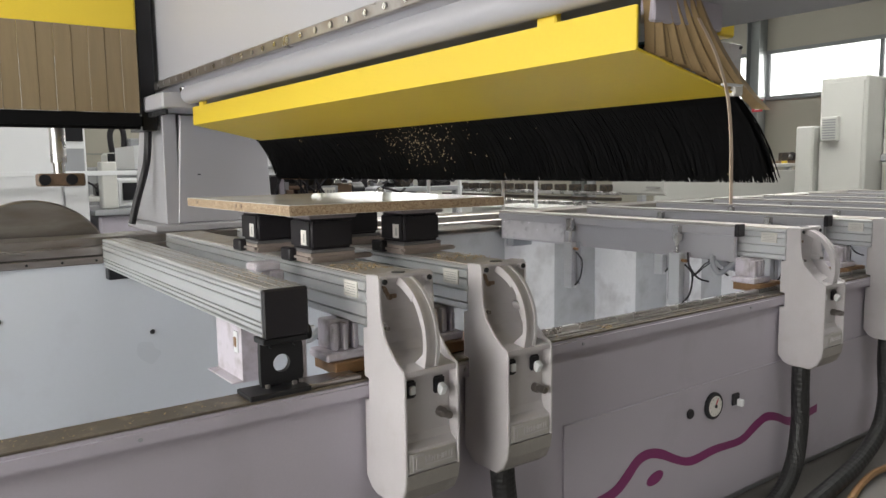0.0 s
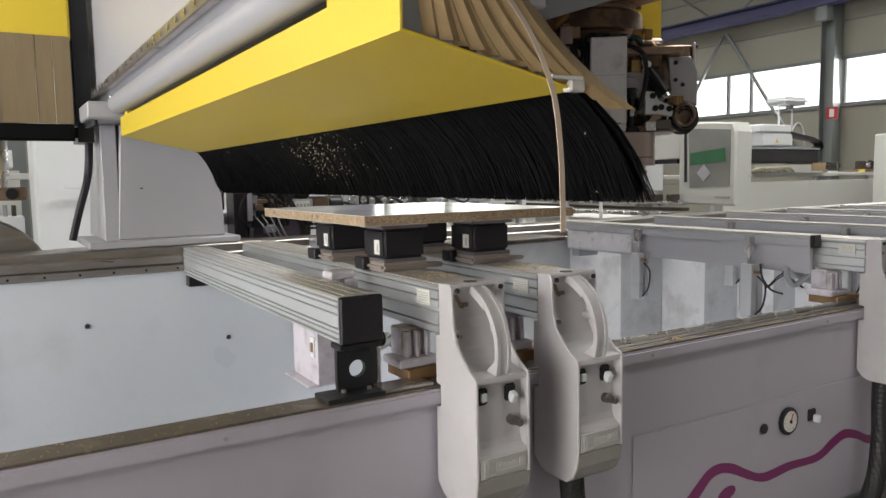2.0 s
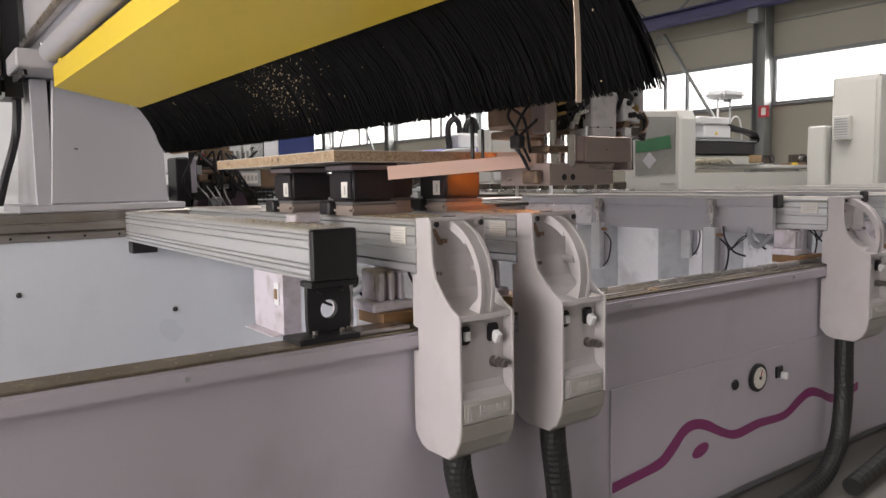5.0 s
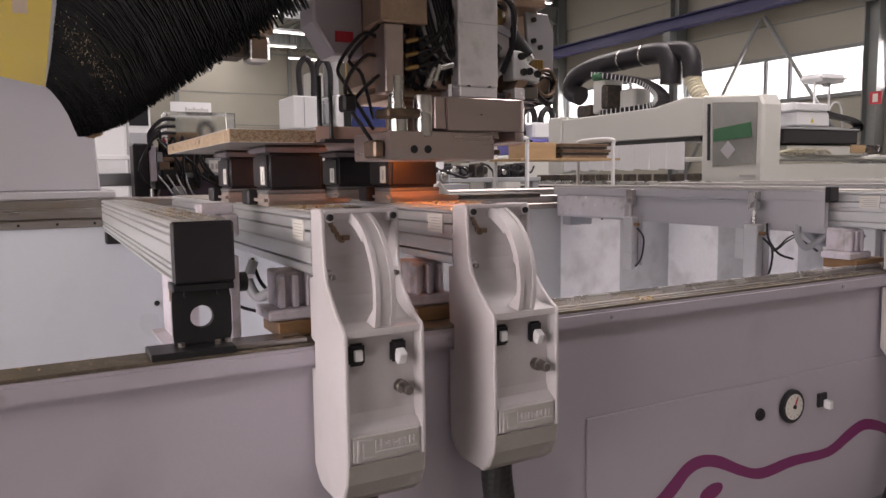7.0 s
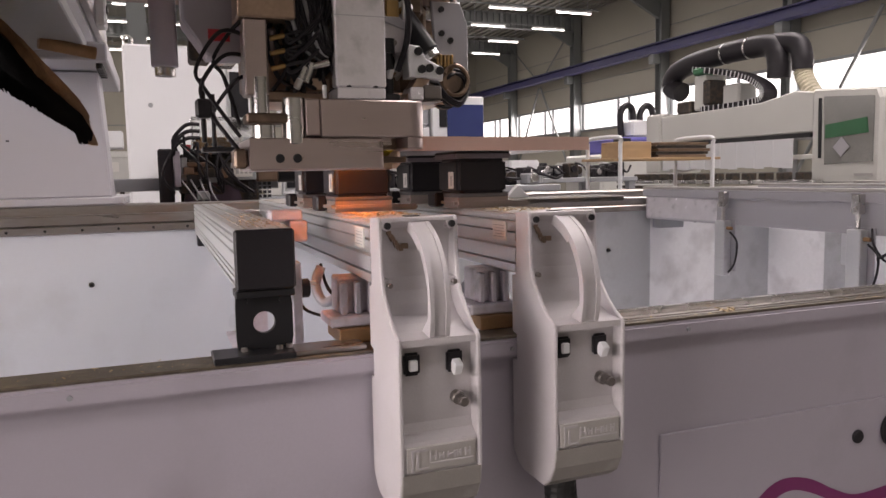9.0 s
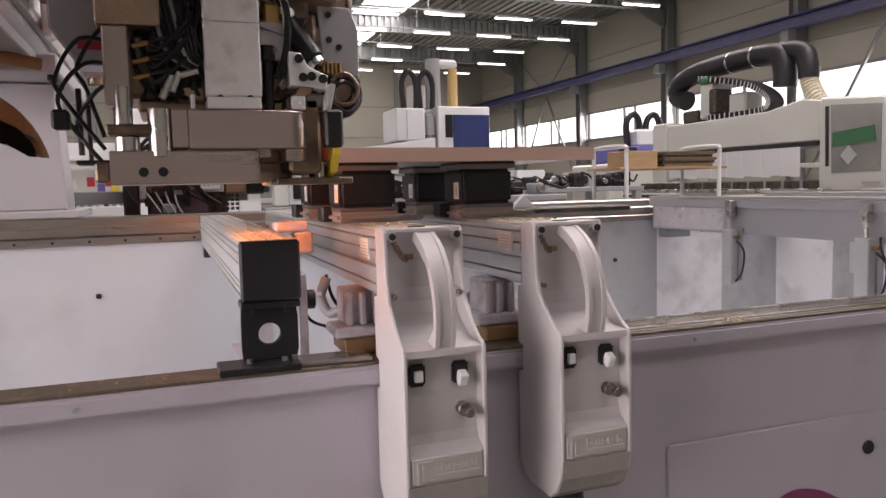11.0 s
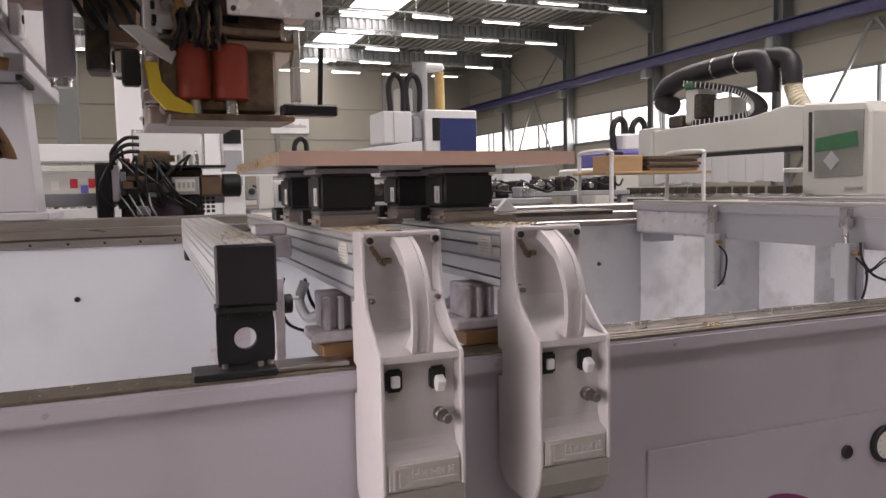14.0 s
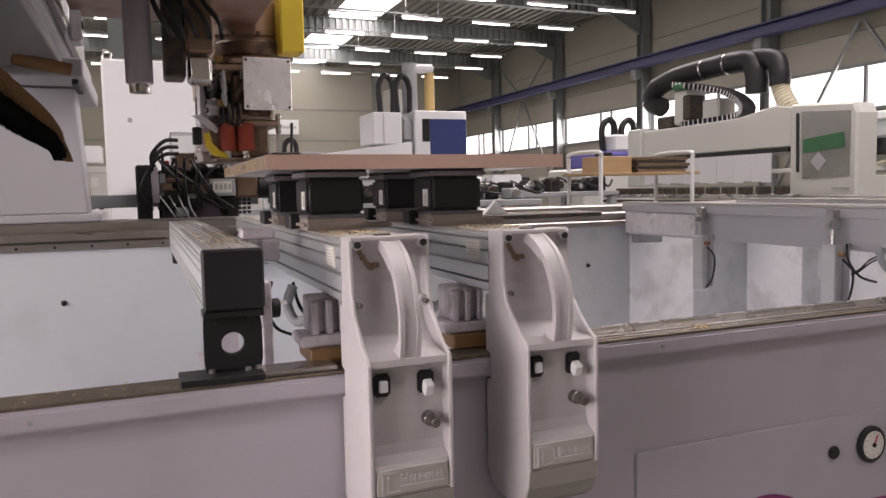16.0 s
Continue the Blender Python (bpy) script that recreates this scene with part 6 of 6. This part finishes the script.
def trolley():
    t = thing("tube_trolley", "white tube-frame trolley with wooden shelf and boxes", "trolley", (4.1, 5.2, FLOOR))
    for x in (3.86, 4.72):
        for y in (5.0, 5.45):
            part("post", tube(B(), [(x, y, FLOOR), (x, y, 0.6), (x, y, 1.22)], 0.016, 8, 1), WHITE, t)
        part("top_rail", tube(B(), [(x, 5.0, 1.20), (x, 5.03, 1.25), (x, 5.42, 1.25), (x, 5.45, 1.20)], 0.016, 8), WHITE, t)
    part("shelf", box(B(), 3.8, 4.8, 5.0, 5.45, 1.075, 1.095, 0.003), WOOD, t, "wooden shelf")
    part("shelf", box(B(), 3.8, 4.8, 5.0, 5.45, 0.55, 0.57, 0.003), WOOD, t, "wooden shelf")


cnc_right().location.z -= 0.08
blue_machine()
small_machine("loop_hose_machine", "grey machine with a black hose loop", 3.45, 14.0, False)
small_machine("violet_machine", "white and violet-blue machine with black hose loops", 7.15, 9.4, True)
trolley()
solid("cardboard_box", box(B(), 3.92, 4.20, 5.08, 5.35, 1.0955, 1.22, 0.004), WOOD, "brown cardboard box on the trolley", "box")
for k in range(5):
    solid("board", box(B(), 4.24 - 0.02 * (k % 2), 4.70 + 0.02 * (k % 3), 5.05, 5.4, 1.0955 + k * 0.024, 1.117 + k * 0.024, 0.002), DARK if k % 2 else BROWN, "dark board stacked on the trolley", "board", group="boards on the trolley")

# tables with dark fittings behind the bed
rt = random.Random(5)


def work_table(x0, x1, y0, y1, z, label, n):
    t = thing("work_table", label, "table", ((x0 + x1) / 2, y0, FLOOR))
    part("top", box(B(), x0, x1, y0, y1, z - 0.05, z, 0.006), GREY if n > 11 else CREAM, t)
    for x in (x0 + 0.06, x1 - 0.06):
        for y in (y0 + 0.06, y1 - 0.06):
            part("leg", box(B(), x - 0.04, x + 0.04, y - 0.04, y + 0.04, FLOOR, z - 0.05), GREY, t)
    for k in range(n):
        x = x0 + (k + 0.5) * (x1 - x0) / n
        y = y0 + rt.uniform(0.05, 0.3)
        h = rt.uniform(0.07, 0.17)
        part("fixture", box(B(), x - 0.07, x + 0.05, y, y + 0.16, z + 0.001, z + h, 0.012), rt.choice((DARK, BLACK, BLACK, GREY)), t, "dark clamping fixture")
        part("fixture_head", cyl(B(), (x - 0.02, y - 0.03, z + h * 0.6), (x - 0.02, y + 0.12, z + h * 0.6), rt.uniform(0.03, 0.05), 12, b=0.004), rt.choice((DARK, STEEL, BLACK)), t, shade=True)
        if k % 2 == 0:
            bm = tube(B(), [(x, y, z + h), (x + 0.06, y - 0.06, z + h * 0.8), (x + 0.16, y - 0.05, z + 0.05), (x + 0.25, y, z + h * 0.8)], 0.012, 6)
            part("fixture_hose", bm, BLACK, t, "black hose", shade=True)


work_table(1.7, 3.7, 5.6, 6.6, 0.90, "grey machine table with dark clamping fixtures", 16)
work_table(3.3, 5.6, 7.2, 8.3, 0.94, "grey machine table with dark clamping fixtures", 18)
work_table(1.2, 3.2, 8.6, 9.5, 0.90, "cream machine table with dark clamping fixtures", 10)
work_table(5.0, 8.5, 10.2, 11.2, 1.0, "cream machine table with clamping fixtures", 10)
work_table(7.5, 12.5, 6.05, 7.0, 1.15, "cream machine table with wood offcuts", 9)

for x, y, z, w, d, h, mt, lab in ((2.0, 8.85, 0.90, 0.42, 0.3, 0.16, CREAM, "pale machine cover on a table"), (2.75, 8.8, 0.90, 0.3, 0.3, 0.22, WHITE, "white cover box on a table"), (5.6, 10.4, 1.0, 0.5, 0.4, 0.2, WHITE, "white cover box on a table"), (6.6, 10.4, 1.0, 0.6, 0.4, 0.16, CREAM, "pale machine cover on a table"), (7.5, 10.35, 1.0, 0.4, 0.4, 0.26, WHITE, "white cover box on a table")):
    bm = box(B(), x, x + w, y, y + d, z + 0.001, z + h, 0.02, 2)
    solid("cover_box", bm, mt, lab, "box", group="covers on the tables")

# tall white cabinet with dark window
cb = thing("white_cabinet", "tall white machine cabinet with a dark window", "cabinet", (0.85, 7.4, FLOOR))
part("body", box(B(), 0.40, 1.22, 7.0, 7.9, FLOOR, 2.12, 0.02), WHITE, cb)
part("door", prism(B(), [(1.225, FLOOR + 0.1), (1.225, 2.12), (1.30, 2.04), (1.42, 1.98), (1.42, FLOOR + 0.1)], "y", 7.05, 7.9, 0.01), WHITE, cb)
part("window", box(B(), 1.25, 1.40, 7.035, 7.046, 1.42, 1.92), BLACKMET, cb, "dark window")
part("window", box(B(), 1.25, 1.40, 7.035, 7.046, 1.05, 1.36), GREY, cb, "dim window")
part("lock", cyl(B(), (0.60, 7.0, 1.62), (0.60, 6.99, 1.62), 0.02, 14), GREY, cb)
for x in (0.45, 1.15):
    part("lifting_eye", tube(B(), [(x - 0.03, 7.1, 2.12), (x - 0.03, 7.1, 2.17), (x, 7.1, 2.20), (x + 0.03, 7.1, 2.17), (x + 0.03, 7.1, 2.12)], 0.01, 8), STEEL, cb)

lm = thing("panel_machine", "pale grey machine with white tabletop and drawers", "machine", (1.9, 7.4, FLOOR))
part("base", box(B(), 1.5, 2.7, 7.1, 8.2, FLOOR, 0.78, 0.02), LILAC, lm)
part("top", box(B(), 1.46, 2.75, 7.05, 8.2, 0.781, 0.83, 0.006), GREY, lm)
part("upper_box", box(B(), 1.7, 2.4, 7.3, 8.0, 0.831, 1.10, 0.02), WHITE, lm)
part("screen", box(B(), 1.75, 2.0, 7.28, 7.298, 0.9, 1.06, 0.004), BLACKMET, lm)
part("unit", box(B(), 1.55, 1.68, 7.15, 7.3, 0.832, 1.25, 0.01), CREAM, lm)
part("beam", box(B(), 0.6, 2.7, 6.86, 6.9, 1.13, 1.17, 0.004), WHITE, lm, "white slanted rail")
part("blue_line", box(B(), 1.8, 2.5, 7.095, 7.099, 0.50, 0.53), BLUEP, lm)

# white shelf with papers at the back left
sh = thing("white_workbench", "white workbench with tool board and pinned papers", "workbench", (-0.35, 8.6, FLOOR))
part("bench", box(B(), -1.5, 0.36, 8.5, 9.2, FLOOR, 0.86, 0.01), WHITE, sh)
part("board", box(B(), -1.5, 0.36, 9.1, 9.14, 0.86, 1.32, 0.004), CREAM, sh)
part("top_shelf", box(B(), -1.5, 0.30, 8.8, 9.09, 1.34, 1.52, 0.01), WHITE, sh)
part("beam", box(B(), -1.6, 0.9, 8.3, 8.36, 1.22, 1.28, 0.01), CREAM, sh)
for x, z, mt in ((-0.12, 1.12, REDPLASTIC), (-0.02, 1.05, BLUEP), (0.06, 1.12, REDPLASTIC), (0.12, 1.04, YELLOW), (-0.3, 1.1, PAPER), (0.2, 1.15, PAPER)):
    part("pinned_paper", box(B(), x - 0.04, x + 0.035, 9.092, 9.098, z - 0.05, z + 0.05), mt, sh)
for k in range(14):
    x = -0.7 + 0.075 * k
    part("tool", cyl(B(), (x, 8.62, 0.861), (x, 8.62, 0.861 + rt.uniform(0.05, 0.14)), 0.022, 10), rt.choice((STEEL, DARK, GREY)), sh, shade=True)
for x, y in ((-0.55, 12.0), (0.3, 13.0)):
    solid("steel_post", box(B(), x, x + 0.28, y, y + 0.28, FLOOR, HZ - 0.06), COLUMN, "grey steel post in the hall", "post", "structure")

# control cabinet and scanning machine by the window wall
cc = thing("control_cabinet", "cream electrical control cabinet with a vent box", "cabinet", (10.2, 4.7, FLOOR))
part("body", box(B(), 9.6, 10.5, 4.40, 4.97, FLOOR, 2.2, 0.02), CREAM, cc)
part("side_body", box(B(), 10.0, 11.2, 3.7, 4.38, FLOOR, 2.2, 0.02), CREAM, cc)
part("door", box(B(), 9.585, 9.598, 4.44, 4.93, 0.2, 2.14, 0.004), CREAM, cc)
part("vent_box", box(B(), 9.50, 9.584, 4.70, 4.90, 1.42, 1.72, 0.01), CREAM, cc)
bm = B()
for k in range(8):
    box(bm, 9.494, 9.499, 4.72, 4.88, 1.45 + 0.032 * k, 1.462 + 0.032 * k)
part("vent_slots", bm, GREY, cc)
part("lower_box", box(B(), 9.55, 9.95, 5.02, 5.25, FLOOR, 1.62, 0.02), CREAM, cc)
part("brown_panel", box(B(), 9.985, 9.998, 3.95, 4.15, 1.75, 2.15), BROWN, cc)
part("terminal", box(B(), 9.75, 9.984, 3.8, 4.3, 1.15, 1.25, 0.02), GREY, cc)

sm = thing("scanning_machine", "white scanning unit with black skirt over a long table", "machine", (8.9, 6.2, 1.151))
part("front_panel", box(B(), 7.7, 12.3, 6.02, 6.04, 0.70, 1.05, 0.004), CREAM, sm, "pale front panel of the table")
part("tray", box(B(), 8.25, 9.72, 6.0, 6.5, 1.1515, 1.27, 0.01), CREAM, sm, "pale wooden tray")
part("tray_end", box(B(), 9.45, 9.76, 5.99, 6.4, 1.18, 1.285, 0.008), WOOD, sm)
part("skirt", box(B(), 8.14, 9.55, 5.97, 6.45, 1.29, 1.455, 0.012), BLACK, sm, "black brush skirt")
part("skirt_rail", box(B(), 8.10, 9.58, 5.96, 6.46, 1.456, 1.478, 0.004), GREY, sm)
part("carriage", box(B(), 8.42, 9.02, 6.0, 6.5, 1.50, 1.67, 0.015), WHITE, sm)
part("carriage_top", box(B(), 8.34, 8.96, 5.98, 6.5, 1.671, 1.77, 0.015), WHITE, sm)
part("warning_sign", prism(B(), [(8.66, 1.54), (8.72, 1.54), (8.69, 1.595)], "y", 5.994, 5.998), YELLOW, sm, "small yellow warning triangle")
part("carriage_foot", box(B(), 8.5, 9.3, 6.02, 6.4, 1.479, 1.498, 0.004), GREY, sm)
for x in (8.86, 9.14):
    part("mast", tube(B(), [(x, 6.1, 1.50), (x, 6.1, 1.8), (x, 6.1, 2.03)], 0.014, 8, 1), WHITE, sm)
part("mast_bow", tube(B(), [(9.14, 6.1, 1.70), (9.24, 6.1, 1.80), (9.36, 6.1, 1.78), (9.42, 6.1, 1.62), (9.43, 6.1, 1.50)], 0.012, 8), WHITE, sm)
part("scanner_head", box(B(), 8.80, 9.30, 5.95, 6.3, 2.03, 2.13, 0.04, 2), WHITE, sm)
part("scanner_lens", cyl(B(), (9.08, 6.1, 1.99), (9.08, 6.1, 2.03), 0.05, 14), GREY, sm, shade=True)
cb_ = smooth([(9.0, 0, 1.66), (9.2, 0, 1.63), (9.45, 0, 1.60), (9.62, 0, 1.56), (9.68, 0, 1.50), (9.60, 0, 1.47)], 5)
for p, q in zip(cb_, cb_[1:]):
    d = (q - p).normalized()
    m = Matrix.Translation(((p.x + q.x) / 2, 6.05, (p.z + q.z) / 2)) @ Euler((0, -math.atan2(d.z, d.x), 0)).to_matrix().to_4x4()
    part("chain_link", box(B(), -0.026, 0.026, -0.05, 0.05, -0.03, 0.03, 0.004, m=m), BLACK, sm)
for k in range(4):
    x = 8.05 + 0.16 * k
    part("clear_hose", tube(B(), [(x, 5.98, 1.17), (x + 0.15, 5.96, 1.20), (x + 0.35, 5.96, 1.22), (x + 0.5, 5.98, 1.18)], 0.018, 8), CLEARHOSE, sm, shade=True)
for k in range(22):
    x = rt.choice((rt.uniform(7.7, 8.2), rt.uniform(9.9, 12.2)))
    s = solid("wood_offcut", box(B(), -rt.uniform(0.05, 0.25), rt.uniform(0.05, 0.25), -0.04, 0.04, 0, rt.uniform(0.015, 0.05), 0.002), rt.choice((WOOD, BROWN, CREAM, YELLOW, GREY)), "loose wood offcut lying on the machine table", "offcut", group="offcuts on the table")
    s.location = (x, 6.15 + rt.uniform(0, 0.4), 1.151)
    s.rotation_euler = (0, 0, rt.uniform(0, 3))
sg = solid("fire_sign", box(B(), 15.02, 15.035, 8.98, 9.22, 2.25, 2.49), REDPLASTIC, "small red fire-extinguisher sign on the column", "sign")
part("sign_mark", box(B(), 15.014, 15.019, 9.05, 9.15, 2.29, 2.45), PAPER, sg)
ws = thing("wall_sign", "white company sign on the end wall", "sign", (6.4, 33.9, 3.2))
part("board", box(B(), 5.7, 7.4, 33.88, 33.92, 3.6, 4.25), WHITE, ws)
bm = B()
for k in range(9):
    box(bm, 6.3 + k * 0.11, 6.38 + k * 0.11, 33.865, 33.879, 3.85, 3.97 + 0.05 * (k % 3 == 0))
part("bars", bm, INK, ws, "dark bars of writing")

# paper corner and hoses beside the bed
bm = prism(B(), [(-0.045, 0), (0.045, 0), (0.0, 0.045)], "y", -0.012, 0.012, 0.001)
pp = solid("plastic_wedge", bm, WHITE, "small white plastic wedge lying behind the console", "wedge")
pp.location = (1.80, 2.62, 0.905)
pt = solid("wedge_shelf", box(B(), 1.62, 2.2, 2.55, 2.75, 0.885, 0.904, 0.004), DARK, "dark shelf bar between the consoles", "shelf")


def drain_hose(pts, label):
    bm = tube(B(), pts, 0.033, 16, 14, 0.015)
    solid("drain_hose", bm, RUBBER, label, "hose", group="drain hoses")


L0 = "thick black corrugated hose hanging from the handle housing"
drain_hose([(1.055, 1.56, 0.415), (1.057, 1.56, 0.33), (1.085, 1.56, 0.22), (1.13, 1.55, 0.08), (1.19, 1.52, -0.06), (1.30, 1.47, FLOOR + 0.035)], L0)
drain_hose([(1.359, 1.56, 0.415), (1.362, 1.56, 0.33), (1.378, 1.56, 0.22), (1.39, 1.55, 0.08), (1.42, 1.52, -0.06), (1.54, 1.47, FLOOR + 0.035)], L0)
drain_hose([(2.875, 1.56, 0.415), (2.875, 1.56, 0.30), (2.87, 1.555, 0.15), (2.83, 1.55, 0.0), (2.72, 1.54, -0.09), (2.56, 1.53, FLOOR + 0.04), (2.3, 1.52, FLOOR + 0.034)], L0)
drain_hose([(3.595, 1.56, 0.415), (3.595, 1.56, 0.28), (3.57, 1.54, 0.12), (3.47, 1.52, 0.0), (3.28, 1.50, -0.07), (3.05, 1.48, -0.1), (2.75, 1.46, FLOOR + 0.034)], L0)
for dx in (1.36, 2.0, 2.64):
    drain_hose([(2.875 + dx, 1.56, 0.415), (2.875 + dx, 1.56, 0.28), (2.85 + dx, 1.54, 0.10), (2.7 + dx, 1.52, -0.05), (2.4 + dx, 1.50, FLOOR + 0.034)], L0)
bm = tube(B(), [(2.95, 1.40, FLOOR + 0.02), (3.3, 1.46, FLOOR + 0.03), (3.7, 1.43, FLOOR + 0.02), (4.3, 1.5, FLOOR + 0.02)], 0.014, 8)
solid("air_line", bm, BRONZE, "thin brown air line lying on the floor", "hose", shade=True)
bm = B()
for k in range(3):
    tube(bm, [(2.9 + 0.1 * k, 1.3, FLOOR + 0.008), (3.0 + 0.1 * k, 1.2, FLOOR + 0.008), (3.2, 1.15 - 0.05 * k, FLOOR + 0.008), (3.6, 1.3 - 0.1 * k, FLOOR + 0.008)], 0.005, 6)
solid("floor_cable", bm, BLACK, "thin dark cables lying on the floor", "cable", shade=True)


# ---- movement ----
GX = [(0, 0.573), (0.5, 0.368), (1.0, 0.184), (1.2, 0.115), (1.4, 0.035), (1.5, 0.012), (1.7, 0.009), (3.5, 0.009), (4.5, 0.004), (5.2, -0.004), (6.2, -0.095), (7.3, -0.247), (7.5, -0.283), (8, -0.359), (8.5, -0.436), (9, -0.497), (9.2, -0.52), (10.2, -0.63), (11.3, -0.685), (11.5, -0.692), (12, -0.708), (12.5, -0.706), (15.5, -0.704), (15.6, -0.695), (15.8, -0.62), (16, -0.49)]
# time, x, y, lift, turn of the head on the gantry
HEAD = [(0, 1.41, 1.60, 0.16, -88), (1.0, 1.41, 1.57, 0.15, -88), (1.7, 1.41, 1.56, 0.15, -88), (1.9, 1.44, 1.54, 0.15, -60), (2.1, 1.49, 1.52, 0.15, -20), (2.3, 1.505, 1.52, 0.142, 0), (2.6, 1.505, 1.52, 0.136, 0), (3.0, 1.50, 1.52, 0.090, 0), (3.5, 1.485, 1.52, 0.010, 0), (4.0, 1.47, 1.525, -0.020, 0), (4.5, 1.47, 1.57, -0.022, 0), (5.2, 1.47, 1.585, -0.022, 0), (6.2, 1.47, 1.61, -0.005, 0), (7.3, 1.515, 1.62, 0.0, 0), (8.0, 1.49, 1.62, 0.0, 0), (9.2, 1.47, 1.62, 0.0, 0), (10.3, 1.45, 1.62, 0.0, 0), (11.3, 1.432, 1.63, 0.0, 0), (11.5, 1.431, 1.63, 0.0, 0), (12.0, 1.418, 1.63, -0.003, 0), (12.3, 1.466, 1.60, -0.001, 0), (12.5, 1.466, 1.62, 0.059, 0), (12.7, 1.464, 1.62, 0.10, 0), (13.0, 1.462, 1.62, 0.144, 0), (13.3, 1.465, 1.63, 0.162, -10), (13.5, 1.47, 1.65, 0.152, -50), (13.7, 1.47, 1.72, 0.13, -84), (13.8, 1.47, 1.75, 0.122, -88), (14.0, 1.47, 1.80, 0.12, -88), (14.3, 1.47, 2.10, 0.12, -88), (14.5, 1.47, 2.40, 0.118, -88), (15.0, 1.47, 2.60, 0.118, -88), (15.5, 1.47, 3.0, 0.116, -88), (16, 1.47, 3.10, 0.112, -88)]
HEATER = [(0, -0.03, 0.03, 0.25), (4.6, -0.03, 0.03, 0.25), (4.9, 0.0, 0.16, 0.019), (11.5, 0.0, 0.16, 0.019), (11.9, -0.03, 0.03, 0.25), (16, -0.03, 0.03, 0.25)]
# roller unit, drawn in or out
UNIT = [(0, -0.11, 0.06, 0.02), (9.2, -0.11, 0.06, 0.02), (10.5, -0.02, 0.0, 0.004), (11.8, -0.02, 0.0, 0.004), (12.2, -0.13, 0.06, 0.02), (13.1, -0.13, 0.06, 0.02), (13.5, 0.0, 0.0, 0.0), (16, 0.0, 0.0, 0.0)]
# edge band lengths: time, middle x, y, base z, tilt, turn
BAND_B = [(0, 1.75, 1.80, 1.16, 0, 80), (1.7, 1.62, 1.80, 1.16, 0, 80), (2.0, 1.25, 1.70, 1.16, 0, 20), (2.3, 1.093, 1.50, 1.152, -1, -9), (2.6, 1.093, 1.50, 1.148, -1, -9), (3.0, 1.102, 1.515, 1.122, -1, -9), (3.5, 1.12, 1.57, 1.045, -1, -32), (4.0, 1.12, 1.58, 1.022, -3, -32), (4.5, 1.115, 1.60, 1.012, -4, -30), (5.2, 1.115, 1.60, 1.010, -4, -30), (6.2, 1.16, 1.68, 1.03, 0, -12), (7.3, 1.21, 1.70, 1.0405, 0, 0), (8.0, 1.20, 1.75, 1.0405, 0, 0), (9.2, 1.08, 1.795, 1.0405, 0, 0), (10.3, 1.0615, 1.8010, 1.0405, 0, 0), (16, 1.0615, 1.8010, 1.0405, 0, 0)]
BAND_A = [(0, 1.90, 1.86, 1.16, 0, 80), (1.7, 1.66, 1.90, 1.16, 0, 80), (2.0, 1.50, 1.75, 1.16, 0, 20), (2.3, 1.41, 1.55, 1.165, 0, -20), (2.6, 1.41, 1.55, 1.16, 0, -20), (3.0, 1.41, 1.55, 1.12, 0, -20), (3.5, 1.41, 1.55, 1.05, 0, -20), (4.0, 1.41, 1.56, 1.03, 0, -20), (5.2, 1.41, 1.58, 1.03, 0, -20), (6.2, 1.40, 1.66, 1.035, 0, -10), (7.3, 1.4065, 1.8010, 1.0405, 0, 0), (16, 1.4065, 1.8010, 1.0405, 0, 0)]


def motions():
    walk(gantry, [(t, pose(x, 0, 0)) for t, x in GX])
    times = sorted({t for t, *_ in HEAD} | {t for t, _ in GX})
    at = lambda t, n: float(np.interp(t, [r[0] for r in HEAD], [r[n] for r in HEAD]))
    walk(head, [(t, pose(at(t, 1) + float(np.interp(t, [r[0] for r in GX], [r[1] for r in GX])), at(t, 2), 1.0 + at(t, 3), 0, 0, at(t, 4))) for t in times])
    walk(unit, [(t, pose(x, y, z)) for t, x, y, z in UNIT])
    walk(heater, [(t, pose(x, y, z)) for t, x, y, z in HEATER])
    for ob, rows in ((band_a, BAND_A), (band_b, BAND_B)):
        walk(ob, [(t, pose(x, y, z, 0, tilt, turn)) for t, x, y, z, tilt, turn in rows])


motions()
